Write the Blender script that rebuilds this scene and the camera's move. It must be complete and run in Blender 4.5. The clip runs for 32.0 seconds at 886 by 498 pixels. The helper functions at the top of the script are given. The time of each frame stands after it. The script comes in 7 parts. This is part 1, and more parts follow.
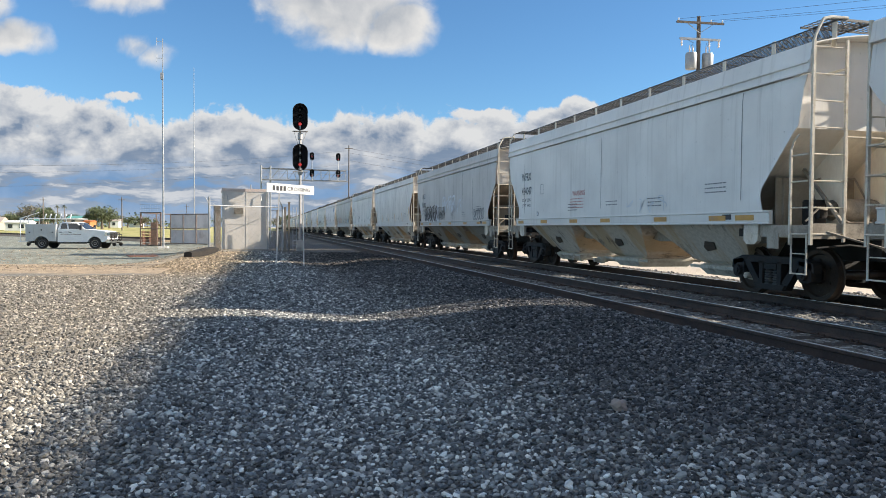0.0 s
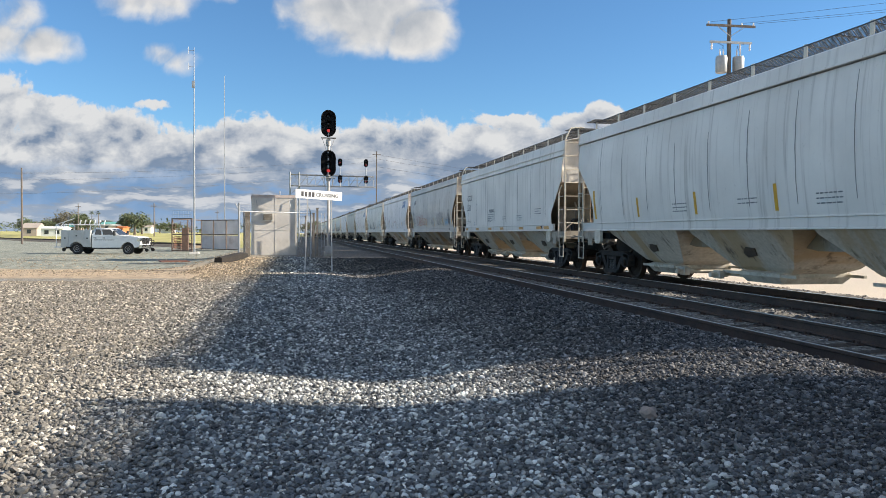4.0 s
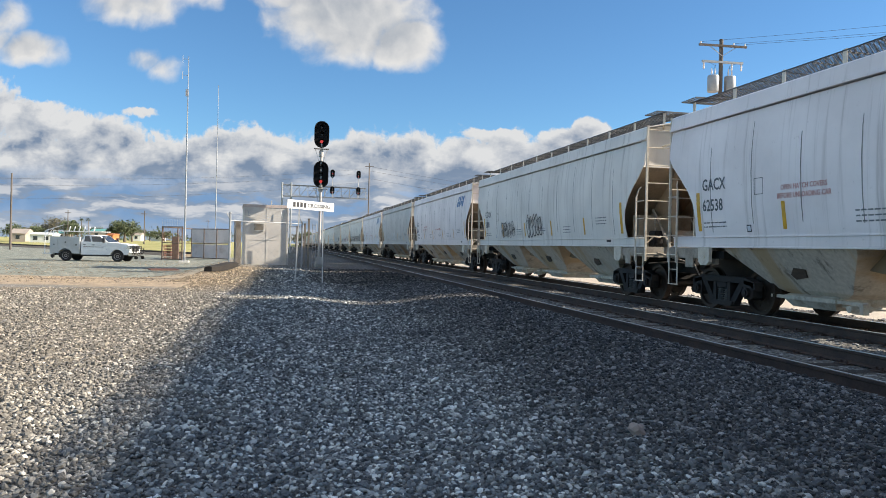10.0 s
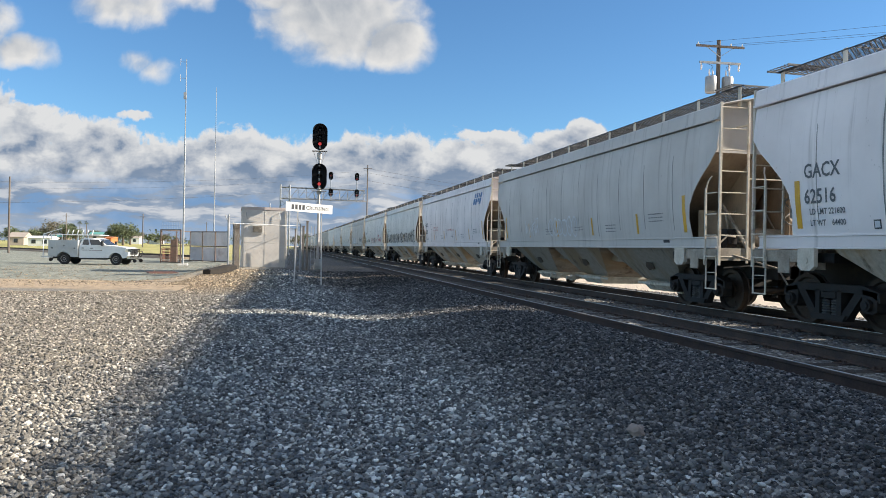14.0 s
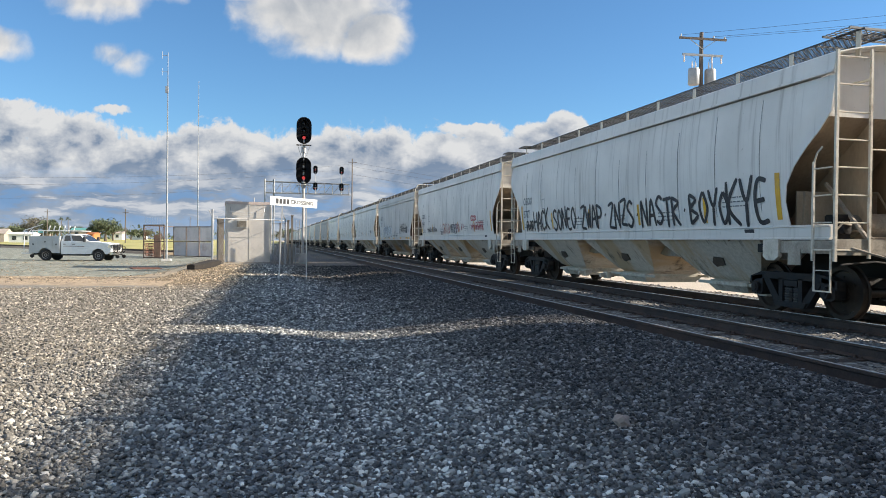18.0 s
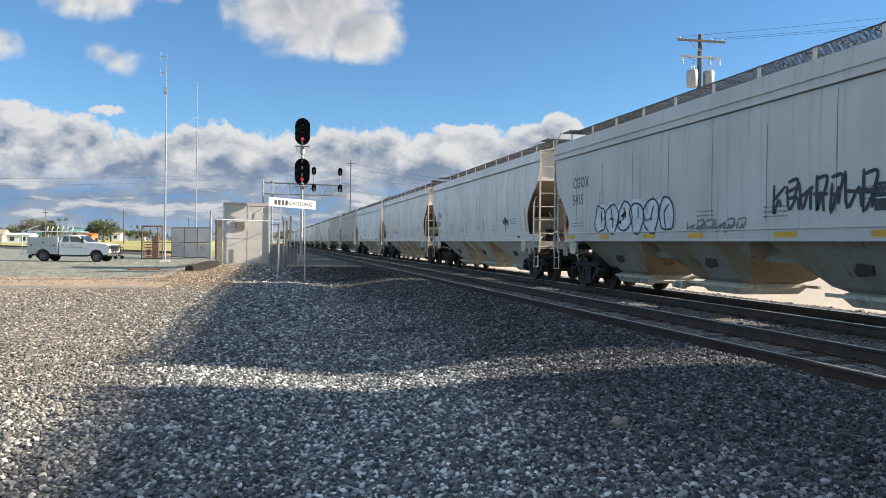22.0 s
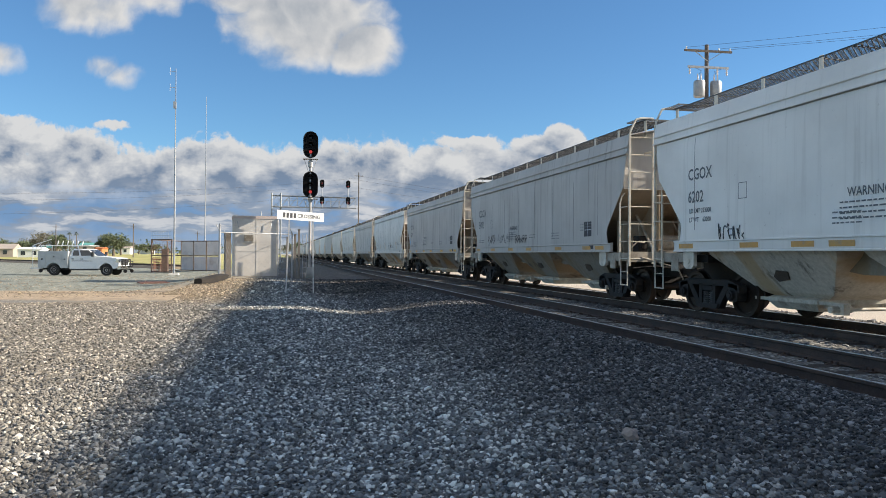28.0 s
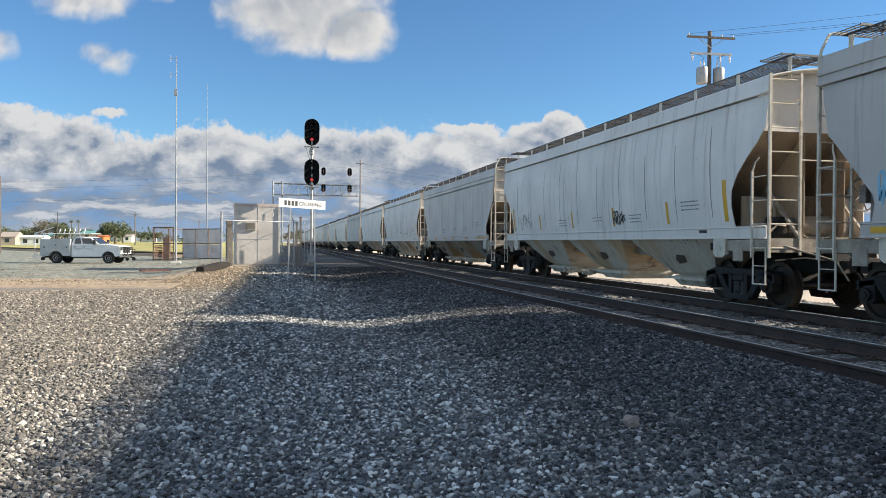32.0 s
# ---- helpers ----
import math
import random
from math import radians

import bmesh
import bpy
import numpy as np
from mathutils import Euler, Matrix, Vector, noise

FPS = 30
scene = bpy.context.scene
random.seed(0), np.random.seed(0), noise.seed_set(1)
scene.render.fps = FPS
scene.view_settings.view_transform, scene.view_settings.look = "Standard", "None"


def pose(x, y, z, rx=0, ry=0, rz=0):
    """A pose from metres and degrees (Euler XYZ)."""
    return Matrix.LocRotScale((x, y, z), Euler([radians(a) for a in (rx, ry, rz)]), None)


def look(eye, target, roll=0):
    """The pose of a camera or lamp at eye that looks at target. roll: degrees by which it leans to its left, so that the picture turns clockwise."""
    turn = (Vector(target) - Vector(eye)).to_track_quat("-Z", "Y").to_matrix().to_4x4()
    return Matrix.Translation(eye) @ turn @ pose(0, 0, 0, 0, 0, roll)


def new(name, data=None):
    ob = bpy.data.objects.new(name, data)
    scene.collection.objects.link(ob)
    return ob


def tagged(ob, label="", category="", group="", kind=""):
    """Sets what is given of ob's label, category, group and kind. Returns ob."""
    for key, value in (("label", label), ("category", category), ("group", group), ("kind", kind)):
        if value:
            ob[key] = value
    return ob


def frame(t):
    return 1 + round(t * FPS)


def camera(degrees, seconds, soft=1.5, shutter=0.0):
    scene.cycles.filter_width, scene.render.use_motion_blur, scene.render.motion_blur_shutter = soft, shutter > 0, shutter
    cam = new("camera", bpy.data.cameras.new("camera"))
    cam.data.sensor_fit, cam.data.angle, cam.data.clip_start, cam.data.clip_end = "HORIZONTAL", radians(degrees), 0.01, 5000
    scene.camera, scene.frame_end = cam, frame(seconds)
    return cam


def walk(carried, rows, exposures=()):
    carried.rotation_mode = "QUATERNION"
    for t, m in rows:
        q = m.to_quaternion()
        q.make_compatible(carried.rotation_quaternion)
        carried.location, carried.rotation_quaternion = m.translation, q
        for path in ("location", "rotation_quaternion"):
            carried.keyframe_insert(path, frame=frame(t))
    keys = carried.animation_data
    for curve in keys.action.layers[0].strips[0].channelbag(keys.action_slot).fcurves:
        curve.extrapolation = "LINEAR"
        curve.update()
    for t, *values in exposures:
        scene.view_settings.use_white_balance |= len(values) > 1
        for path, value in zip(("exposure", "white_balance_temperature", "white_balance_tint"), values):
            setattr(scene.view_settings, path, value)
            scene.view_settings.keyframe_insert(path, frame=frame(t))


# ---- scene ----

# ---- camera: a phone held by one who stands beside the track ----
EYE = Vector((0.0, 0.0, 1.36))
cam = camera(62.76, 32.0, 0.9)


def aim(yaw, pitch, roll):
    """Degrees: yaw to the right of the track's line, pitch up, roll clockwise."""
    y, p = radians(yaw), radians(pitch)
    way = Vector((math.sin(y) * math.cos(p), math.cos(y) * math.cos(p), math.sin(p)))
    return look(EYE, EYE + way * 10, roll)


LOOKS = (
    (0, 13.72, -1.64, 0.37), (0.5, 13.47, -1.63, 0.38), (1, 13.21, -1.58, 0.31), (1.5, 12.90, -1.51, 0.35),
    (2, 12.51, -1.43, 0.22), (2.5, 12.14, -1.33, 0.19), (3, 11.89, -1.25, 0.28), (3.5, 11.72, -1.27, 0.30),
    (5.5, 11.29, -0.77, 0.44), (6, 11.40, -0.70, 0.46), (6.5, 11.52, -0.70, 0.41), (7, 11.65, -0.62, 0.42),
    (7.5, 11.89, -0.47, 0.45), (8, 12.18, -0.24, 0.62), (8.5, 12.37, -0.15, 0.92), (9, 12.30, -0.16, 1.10),
    (9.5, 12.22, -0.20, 1.24), (10, 12.25, -0.18, 1.33), (10.5, 12.24, -0.17, 1.29), (11, 12.16, -0.17, 1.19),
    (11.5, 12.12, -0.15, 1.14), (12, 12.23, -0.10, 1.10), (12.5, 12.36, -0.00, 1.16), (13, 12.38, 0.05, 1.23),
    (13.5, 12.32, 0.03, 1.12), (14, 12.35, -0.04, 1.08), (14.5, 12.60, -0.17, 1.07), (16.5, 13.54, -0.63, 0.75),
    (17, 13.60, -0.54, 0.82), (17.5, 13.53, -0.54, 0.67), (18, 13.50, -0.55, 0.65), (18.5, 13.56, -0.56, 0.68),
    (19, 13.66, -0.56, 0.70), (19.5, 13.68, -0.52, 0.71), (20, 13.66, -0.50, 0.73), (20.5, 13.60, -0.50, 0.74),
    (21, 13.56, -0.51, 0.76), (21.5, 13.60, -0.50, 0.74), (22, 13.62, -0.44, 0.73), (22.5, 13.61, -0.50, 0.68),
    (23, 13.60, -0.58, 0.51), (23.5, 13.71, -0.53, 0.46), (24, 13.85, -0.47, 0.37), (24.5, 13.92, -0.41, 0.37),
    (25, 13.91, -0.38, 0.44), (25.5, 13.77, -0.28, 0.42), (27.5, 13.06, 0.74, 0.54), (28, 12.97, 0.48, 0.39),
    (28.5, 12.86, 0.12, 0.34), (29, 12.79, -0.07, 0.38), (29.5, 12.80, -0.20, 0.40), (30, 12.85, -0.18, 0.53),
    (30.5, 12.85, -0.18, 0.53), (31, 12.73, -0.27, 0.46), (31.5, 12.71, -0.40, 0.44), (32, 12.85, -0.49, 0.35),
)
walk(cam, [(t, aim(a, b, c)) for t, a, b, c in LOOKS], [(0, 1.25), (26, 1.25), (28, 1.14), (29.5, 1.2), (32, 1.18)])

# ---- plan, in metres: x across the tracks, y along them, z up from the gravel ----
RAIL_Z = 0.12
TRACK_NEAR, TRACK_TRAIN = 6.6, 10.25
# where the near end of each car stands at the start
ENDS = [10.2, 26.76, 43.31, 60.54, 76.76, 94.01, 110.9, 128.14, 145.24, 162.07, 179.16,
        196.13, 213.29, 229.57, 246.58, 263.73, 280.75, 297.27, 313.75, 330.79, 346.78]


def travel(t):
    k = t / 32
    return 304.25 * k - 9.79 * k * k + 7.72 * k ** 3


# ---- light: low sun from beyond the train, a little behind the camera ----
SUN = Vector((0.985, -0.175, 0.446)).normalized()
world = bpy.data.worlds.new("world")
scene.world = world
world.use_nodes = True
wn = world.node_tree
sky = wn.nodes.new("ShaderNodeTexSky")
sky.sky_type, sky.sun_disc = "NISHITA", False
sky.sun_elevation, sky.sun_rotation = math.asin(SUN.z), math.atan2(SUN.x, SUN.y)
sky.air_density, sky.dust_density, sky.ozone_density = 1.0, 0.0, 3.0
wn.nodes["Background"].inputs["Strength"].default_value = 0.062
tint = wn.nodes.new("ShaderNodeMix")
tint.data_type, tint.blend_type = "RGBA", "MULTIPLY"
tint.inputs[0].default_value, tint.inputs[7].default_value = 1.0, (0.66, 0.92, 1.1, 1)
wn.links.new(sky.outputs[0], tint.inputs[6])
wn.links.new(tint.outputs[2], wn.nodes["Background"].inputs[0])
lamp = bpy.data.lights.new("sun", "SUN")
lamp.energy, lamp.angle, lamp.color = 4.6, radians(0.53), (1.0, 0.9, 0.76)
new("sun", lamp).matrix_world = look(SUN * 50, (0, 0, 0))


# ---- materials ----
class Nodes:
    """Short hand for node trees: each call adds one node and gives its output."""

    def __init__(self, tree):
        self.t = tree

    def put(self, sock, v):
        if v is None:
            return
        if isinstance(v, bpy.types.NodeSocket):
            self.t.links.new(v, sock)
        else:
            sock.default_value = v

    def m(self, op, a, b=None, c=None, clamp=False):
        n = self.t.nodes.new("ShaderNodeMath")
        n.operation, n.use_clamp = op, clamp
        for s, v in zip(n.inputs, (a, b, c)):
            self.put(s, v)
        return n.outputs[0]

    def step(self, v, lo, hi, a=0.0, b=1.0):
        n = self.t.nodes.new("ShaderNodeMapRange")
        n.interpolation_type = "SMOOTHSTEP"
        for s, x in zip(n.inputs, (v, lo, hi, a, b)):
            self.put(s, x)
        return n.outputs[0]

    def noise(self, vec, scale, detail=4.0, rough=0.55, w=None):
        n = self.t.nodes.new("ShaderNodeTexNoise")
        if w is not None:
            n.noise_dimensions = "4D"
            self.put(n.inputs["W"], w)
        self.put(n.inputs["Vector"], vec)
        n.inputs["Scale"].default_value, n.inputs["Detail"].default_value, n.inputs["Roughness"].default_value = scale, detail, rough
        return n.outputs[0]

    def voronoi(self, vec, scale, out="Distance"):
        n = self.t.nodes.new("ShaderNodeTexVoronoi")
        self.put(n.inputs["Vector"], vec)
        n.inputs["Scale"].default_value = scale
        return n.outputs[out]

    def mix(self, f, a, b, mode="MIX"):
        n = self.t.nodes.new("ShaderNodeMix")
        n.data_type, n.blend_type = "RGBA", mode
        self.put(n.inputs[0], f)
        for s, v in ((n.inputs[6], a), (n.inputs[7], b)):
            self.put(s, (*v, 1) if isinstance(v, tuple) and len(v) == 3 else v)
        return n.outputs[2]

    def scaled(self, vec, s):
        n = self.t.nodes.new("ShaderNodeVectorMath")
        n.operation = "MULTIPLY"
        self.put(n.inputs[0], vec)
        n.inputs[1].default_value = s
        return n.outputs[0]

    def moved(self, vec, s):
        n = self.t.nodes.new("ShaderNodeVectorMath")
        n.operation = "ADD"
        self.put(n.inputs[0], vec)
        n.inputs[1].default_value = s
        return n.outputs[0]

    def bump(self, h, strength, dist):
        n = self.t.nodes.new("ShaderNodeBump")
        n.inputs["Strength"].default_value, n.inputs["Distance"].default_value = strength, dist
        self.put(n.inputs["Height"], h)
        return n.outputs[0]

    def coord(self, which="Object"):
        return self.t.nodes.new("ShaderNodeTexCoord").outputs[which]

    def xyz(self, vec):
        n = self.t.nodes.new("ShaderNodeSeparateXYZ")
        self.put(n.inputs[0], vec)
        return n.outputs


def material(name):
    m = bpy.data.materials.new(name)
    m.use_nodes = True
    return m, Nodes(m.node_tree), m.node_tree.nodes["Principled BSDF"]


def surf(name, c1, c2, scale=3.0, rough=0.7, metal=0.0, bump=0.2, fine=40.0, stain=None, amount=0.5, stretch=(1, 1, 1), spec=0.4):
    """Paint, metal or wood: two colours mixed by a broad and a fine noise, and stains in a third."""
    m, n, b = material(name)
    v = n.scaled(n.coord(), stretch)
    broad, grain = n.noise(v, scale, 5), n.noise(v, fine, 3)
    f = n.m("ADD", n.m("MULTIPLY", broad, 0.7), n.m("MULTIPLY", grain, 0.3))
    col = n.mix(n.step(f, 0.35, 0.65), c1, c2)
    if stain:
        col = n.mix(n.m("MULTIPLY", n.step(n.noise(v, scale * 0.6, 6, 0.7, 3.0), 0.5, 0.72), amount), col, stain)
    n.put(b.inputs["Base Color"], col)
    n.put(b.inputs["Roughness"], n.step(broad, 0.2, 0.8, max(rough - 0.12, 0.05), min(rough + 0.12, 1)))
    b.inputs["Metallic"].default_value = metal
    b.inputs["Specular IOR Level"].default_value = spec
    if bump:
        n.put(b.inputs["Normal"], n.bump(grain, bump, 0.01))
    return m


def car_paint(name, c, dirt, grime):
    """Weathered paint of a hopper car: rain streaks from the roof, dust on the lower side, chalky patches."""
    m, n, b = material(name)
    o = n.coord()
    p = n.xyz(o)
    streak = n.noise(n.scaled(o, (0.4, 3.0, 0.12)), 2.2, 6, 0.62)
    patch = n.noise(o, 0.55, 5, 0.6)
    grain = n.noise(o, 26, 4)
    panel = n.noise(n.scaled(o, (0.02, 1.0, 0.02)), 0.6, 0)
    col = n.mix(n.step(patch, 0.3, 0.7), c, tuple(x * 0.86 for x in c))
    col = n.mix(n.m("MULTIPLY", n.step(panel, 0.35, 0.65), 0.25), col, tuple(x * 0.8 for x in c))
    col = n.mix(n.m("MULTIPLY", n.step(streak, 0.52, 0.75), grime), col, dirt)
    col = n.mix(n.m("MULTIPLY", n.step(n.m("ADD", p[2], n.m("MULTIPLY", patch, 1.1)), 2.3, 1.7), 0.35), col, (0.36, 0.33, 0.29))
    col = n.mix(n.m("MULTIPLY", n.step(n.noise(o, 9, 6, 0.7, 5.0), 0.62, 0.72), 0.35), col, (0.2, 0.16, 0.13))
    n.put(b.inputs["Base Color"], col)
    n.put(b.inputs["Roughness"], n.step(patch, 0.2, 0.8, 0.5, 0.72))
    h = n.m("ADD", n.m("MULTIPLY", n.noise(n.scaled(o, (1, 1.0, 0.5)), 1.3, 2), 6.0), n.m("MULTIPLY", grain, 0.15))
    n.put(b.inputs["Normal"], n.bump(h, 0.25, 0.012))
    b.inputs["Specular IOR Level"].default_value = 0.35
    return m


def glow(name, c, strength, base=(0.02, 0.02, 0.02)):
    m, n, b = material(name)
    b.inputs["Base Color"].default_value = (*base, 1)
    b.inputs["Emission Color"].default_value, b.inputs["Emission Strength"].default_value = (*c, 1), strength
    return m


PAINT_WHITE = car_paint("weathered_white_paint", (0.84, 0.8, 0.745), (0.32, 0.28, 0.24), 0.55)
PAINT_GREY = car_paint("weathered_grey_paint", (0.63, 0.6, 0.565), (0.27, 0.24, 0.21), 0.5)
PAINT_DARK = car_paint("dark_weathered_grey_paint", (0.54, 0.51, 0.475), (0.22, 0.19, 0.165), 0.6)
PAINT_LILAC = car_paint("weathered_lilac_white_paint", (0.93, 0.865, 0.85), (0.36, 0.31, 0.28), 0.5)
PAINT_BRIGHT = car_paint("clean_white_paint", (0.87, 0.84, 0.79), (0.45, 0.42, 0.37), 0.35)


def hopper_paint(name, k):
    """Dusty grey bay paint, stained rust brown; broad tan patches paint in bounce light."""
    m, n, b = material(name)
    o = n.coord()
    broad = n.noise(n.scaled(o, (0.25, 1.0, 0.2)), 0.75, 4, 0.6)
    fine = n.noise(o, 12, 5, 0.65)
    col = n.mix(n.step(fine, 0.3, 0.7), tuple(k * x for x in (0.66, 0.59, 0.5)), tuple(k * x for x in (0.5, 0.44, 0.36)))
    col = n.mix(n.m("MULTIPLY", n.step(broad, 0.47, 0.58), 0.8), col, tuple(k * x for x in (0.5, 0.34, 0.18)))
    col = n.mix(n.m("MULTIPLY", n.step(n.noise(n.scaled(o, (1, 2.0, 0.5)), 1.6, 6, 0.7, 2.0), 0.54, 0.68), 0.8), col, (0.07, 0.045, 0.032))
    n.put(b.inputs["Base Color"], col)
    b.inputs["Roughness"].default_value = 0.75
    n.put(b.inputs["Normal"], n.bump(fine, 0.25, 0.01))
    return m


HOPPER_PAINT = hopper_paint("dusty_hopper_paint", 0.95)
HOPPER_BROWN = hopper_paint("rusty_brown_hopper_paint", 0.5)
SADDLE_PAINT = hopper_paint("brown_saddle_paint", 0.5)
GREASE = surf("greasy_brown_plate", (0.07, 0.052, 0.04), (0.13, 0.095, 0.07), 5, 0.7, 0, 0.3)
STEEL_DARK = surf("oily_cast_steel", (0.012, 0.012, 0.013), (0.032, 0.028, 0.026), 4, 0.65, 0.3, 0.4, 60, (0.08, 0.052, 0.036), 0.5)
SPRING_STEEL = surf("greased_spring_steel", (0.05, 0.05, 0.055), (0.09, 0.088, 0.085), 6, 0.45, 0.5, 0.2)
WHEEL_STEEL = surf("wheel_steel", (0.03, 0.022, 0.018), (0.06, 0.042, 0.031), 3, 0.5, 0.6, 0.2, 50)
SLOPE_PAINT = surf("rusty_slope_paint", (0.37, 0.28, 0.19), (0.25, 0.185, 0.125), 0.9, 0.8, 0, 0.3, 18, (0.08, 0.055, 0.04), 0.75, (1, 1, 0.4))
SLOPE_CLEAN = surf("dusty_white_slope_paint", (0.84, 0.77, 0.66), (0.74, 0.66, 0.54), 0.9, 0.75, 0, 0.2, 18, (0.3, 0.22, 0.15), 0.5, (1, 1, 0.4))
BULKHEAD_PAINT = surf("dusty_bulkhead_paint", (0.4, 0.34, 0.27), (0.3, 0.25, 0.19), 1.5, 0.75, 0, 0.2, 25, (0.1, 0.07, 0.05), 0.6)
GATE_STEEL = surf("dusty_gate_steel", (0.62, 0.57, 0.48), (0.45, 0.4, 0.32), 4, 0.7, 0.1, 0.3, 40, (0.14, 0.1, 0.07), 0.7)
PLATFORM_PAINT = surf("greasy_platform_paint", (0.42, 0.37, 0.3), (0.26, 0.22, 0.175), 2.5, 0.7, 0, 0.3, 30, (0.045, 0.035, 0.03), 0.8)
LADDER_PAINT = surf("ladder_paint", (0.68, 0.62, 0.52), (0.55, 0.49, 0.4), 5, 0.6, 0, 0.2, 40, (0.2, 0.11, 0.06), 0.6)
GRATING = surf("galvanised_grating", (0.07, 0.07, 0.07), (0.12, 0.12, 0.12), 6, 0.5, 0.6, 0.1)
SEAM_DIRT = surf("dirty_weld", (0.17, 0.165, 0.16), (0.36, 0.35, 0.335), 3, 0.8, 0, 0.2)
YELLOW = surf("yellow_reflector", (0.75, 0.42, 0.03), (0.62, 0.33, 0.03), 5, 0.4, 0, 0.1, 60, (0.3, 0.2, 0.1), 0.6)
ORANGE = surf("faded_orange_reflector", (0.62, 0.33, 0.08), (0.5, 0.28, 0.1), 5, 0.45, 0, 0.1, 60, (0.3, 0.25, 0.2), 0.7)
BLACK_INK = surf("black_stencil_paint", (0.03, 0.03, 0.035), (0.07, 0.07, 0.075), 6, 0.6, 0, 0.1)
GREY_INK = surf("grey_stencil_paint", (0.1, 0.105, 0.115), (0.17, 0.175, 0.18), 6, 0.6, 0, 0.1)
RED_INK = surf("red_stencil_paint", (0.48, 0.2, 0.18), (0.55, 0.27, 0.24), 6, 0.6, 0, 0.1)
BLUE_INK = surf("blue_logo_paint", (0.03, 0.12, 0.3), (0.06, 0.18, 0.38), 4, 0.5, 0, 0.1)
TAG_BLACK = surf("black_spray_paint", (0.015, 0.015, 0.018), (0.05, 0.05, 0.055), 8, 0.5, 0, 0.1)
TAG_GREY = surf("faded_spray_paint", (0.12, 0.125, 0.13), (0.24, 0.245, 0.25), 4, 0.6, 0, 0.1)
TAG_WHITE = surf("white_spray_paint", (0.72, 0.74, 0.76), (0.55, 0.57, 0.6), 4, 0.6, 0, 0.1)
TAG_RED = surf("red_spray_paint", (0.38, 0.05, 0.09), (0.5, 0.12, 0.12), 4, 0.6, 0, 0.1)
TAG_BLUE = surf("blue_spray_paint", (0.15, 0.42, 0.62), (0.3, 0.55, 0.7), 4, 0.6, 0, 0.1)
TAG_ORANGE = surf("orange_spray_paint", (0.55, 0.2, 0.08), (0.62, 0.32, 0.15), 4, 0.6, 0, 0.1)
RAIL_SIDE = surf("rusty_rail", (0.045, 0.03, 0.024), (0.085, 0.058, 0.044), 3, 0.8, 0.0, 0.3, 40)
RAIL_TOP = surf("polished_rail_head", (0.85, 0.85, 0.86), (0.7, 0.7, 0.7), 2, 0.4, 0.8, 0.03, 30)
TIE_WOOD = surf("creosoted_wood", (0.025, 0.02, 0.017), (0.06, 0.048, 0.04), 3, 0.85, 0, 0.6, 30, (0.12, 0.1, 0.08), 0.4, (3, 1, 1))
GALV = surf("galvanised_steel", (0.28, 0.29, 0.3), (0.38, 0.385, 0.39), 4, 0.5, 0.5, 0.1)
ALU = surf("aluminium_paint", (0.36, 0.34, 0.32), (0.46, 0.44, 0.42), 3, 0.5, 0.3, 0.1, 40, (0.2, 0.15, 0.12), 0.5)
SIGNAL_BLACK = surf("black_signal_housing", (0.007, 0.007, 0.008), (0.014, 0.014, 0.015), 3, 0.8, 0, 0.1, spec=0.12)
RED_LENS = glow("lit_red_lens", (1.0, 0.1, 0.1), 0.25, (0.15, 0.01, 0.01))
DARK_LENS = surf("unlit_lens", (0.015, 0.012, 0.015), (0.03, 0.02, 0.025), 5, 0.12, 0, 0)
SIGN_WHITE = surf("white_sign", (0.8, 0.8, 0.78), (0.72, 0.72, 0.7), 2, 0.5, 0, 0.05)
CONCRETE = surf("shed_concrete", (0.6, 0.56, 0.51), (0.52, 0.485, 0.44), 1.2, 0.85, 0, 0.3, 25, (0.28, 0.26, 0.23), 0.6)
CONCRETE_PALE = surf("pale_concrete", (0.55, 0.53, 0.48), (0.45, 0.43, 0.4), 3, 0.85, 0, 0.3)
RUST = surf("rusted_iron", (0.17, 0.075, 0.05), (0.1, 0.055, 0.04), 4, 0.85, 0.1, 0.4)
OLD_PIPE = surf("brown_pipe", (0.1, 0.07, 0.055), (0.16, 0.115, 0.09), 4, 0.8, 0.1, 0.3)
EARTH = surf("brown_earth_bank", (0.17, 0.13, 0.09), (0.26, 0.21, 0.15), 0.6, 0.95, 0, 0.5, 8)
PANEL = surf("weathered_sheet_panel", (0.76, 0.69, 0.66), (0.64, 0.58, 0.55), 1.0, 0.7, 0.1, 0.2, 20, (0.25, 0.15, 0.1), 0.5)
POLE_WOOD = surf("weathered_pole_wood", (0.1, 0.082, 0.07), (0.16, 0.135, 0.115), 4, 0.9, 0, 0.5, 40, None, 0, (4, 4, 0.4))
WIRE = surf("black_wire", (0.03, 0.03, 0.03), (0.05, 0.05, 0.05), 2, 0.6, 0, 0)
TRUCK_WHITE = surf("white_car_paint", (0.78, 0.78, 0.77), (0.74, 0.74, 0.73), 1.5, 0.25, 0, 0, 30, (0.5, 0.47, 0.42), 0.3, spec=0.5)
TOOL_GREY = surf("light_grey_tool_body", (0.5, 0.51, 0.5), (0.44, 0.45, 0.44), 1.5, 0.45, 0, 0, 30, (0.3, 0.28, 0.25), 0.4)
TYRE = surf("tyre_rubber", (0.02, 0.02, 0.021), (0.035, 0.034, 0.033), 6, 0.85, 0, 0.3)
PLASTIC = surf("black_plastic", (0.02, 0.02, 0.02), (0.04, 0.04, 0.04), 6, 0.6, 0, 0.1)
CHROME = surf("chrome", (0.7, 0.7, 0.7), (0.6, 0.6, 0.6), 4, 0.15, 1.0, 0)
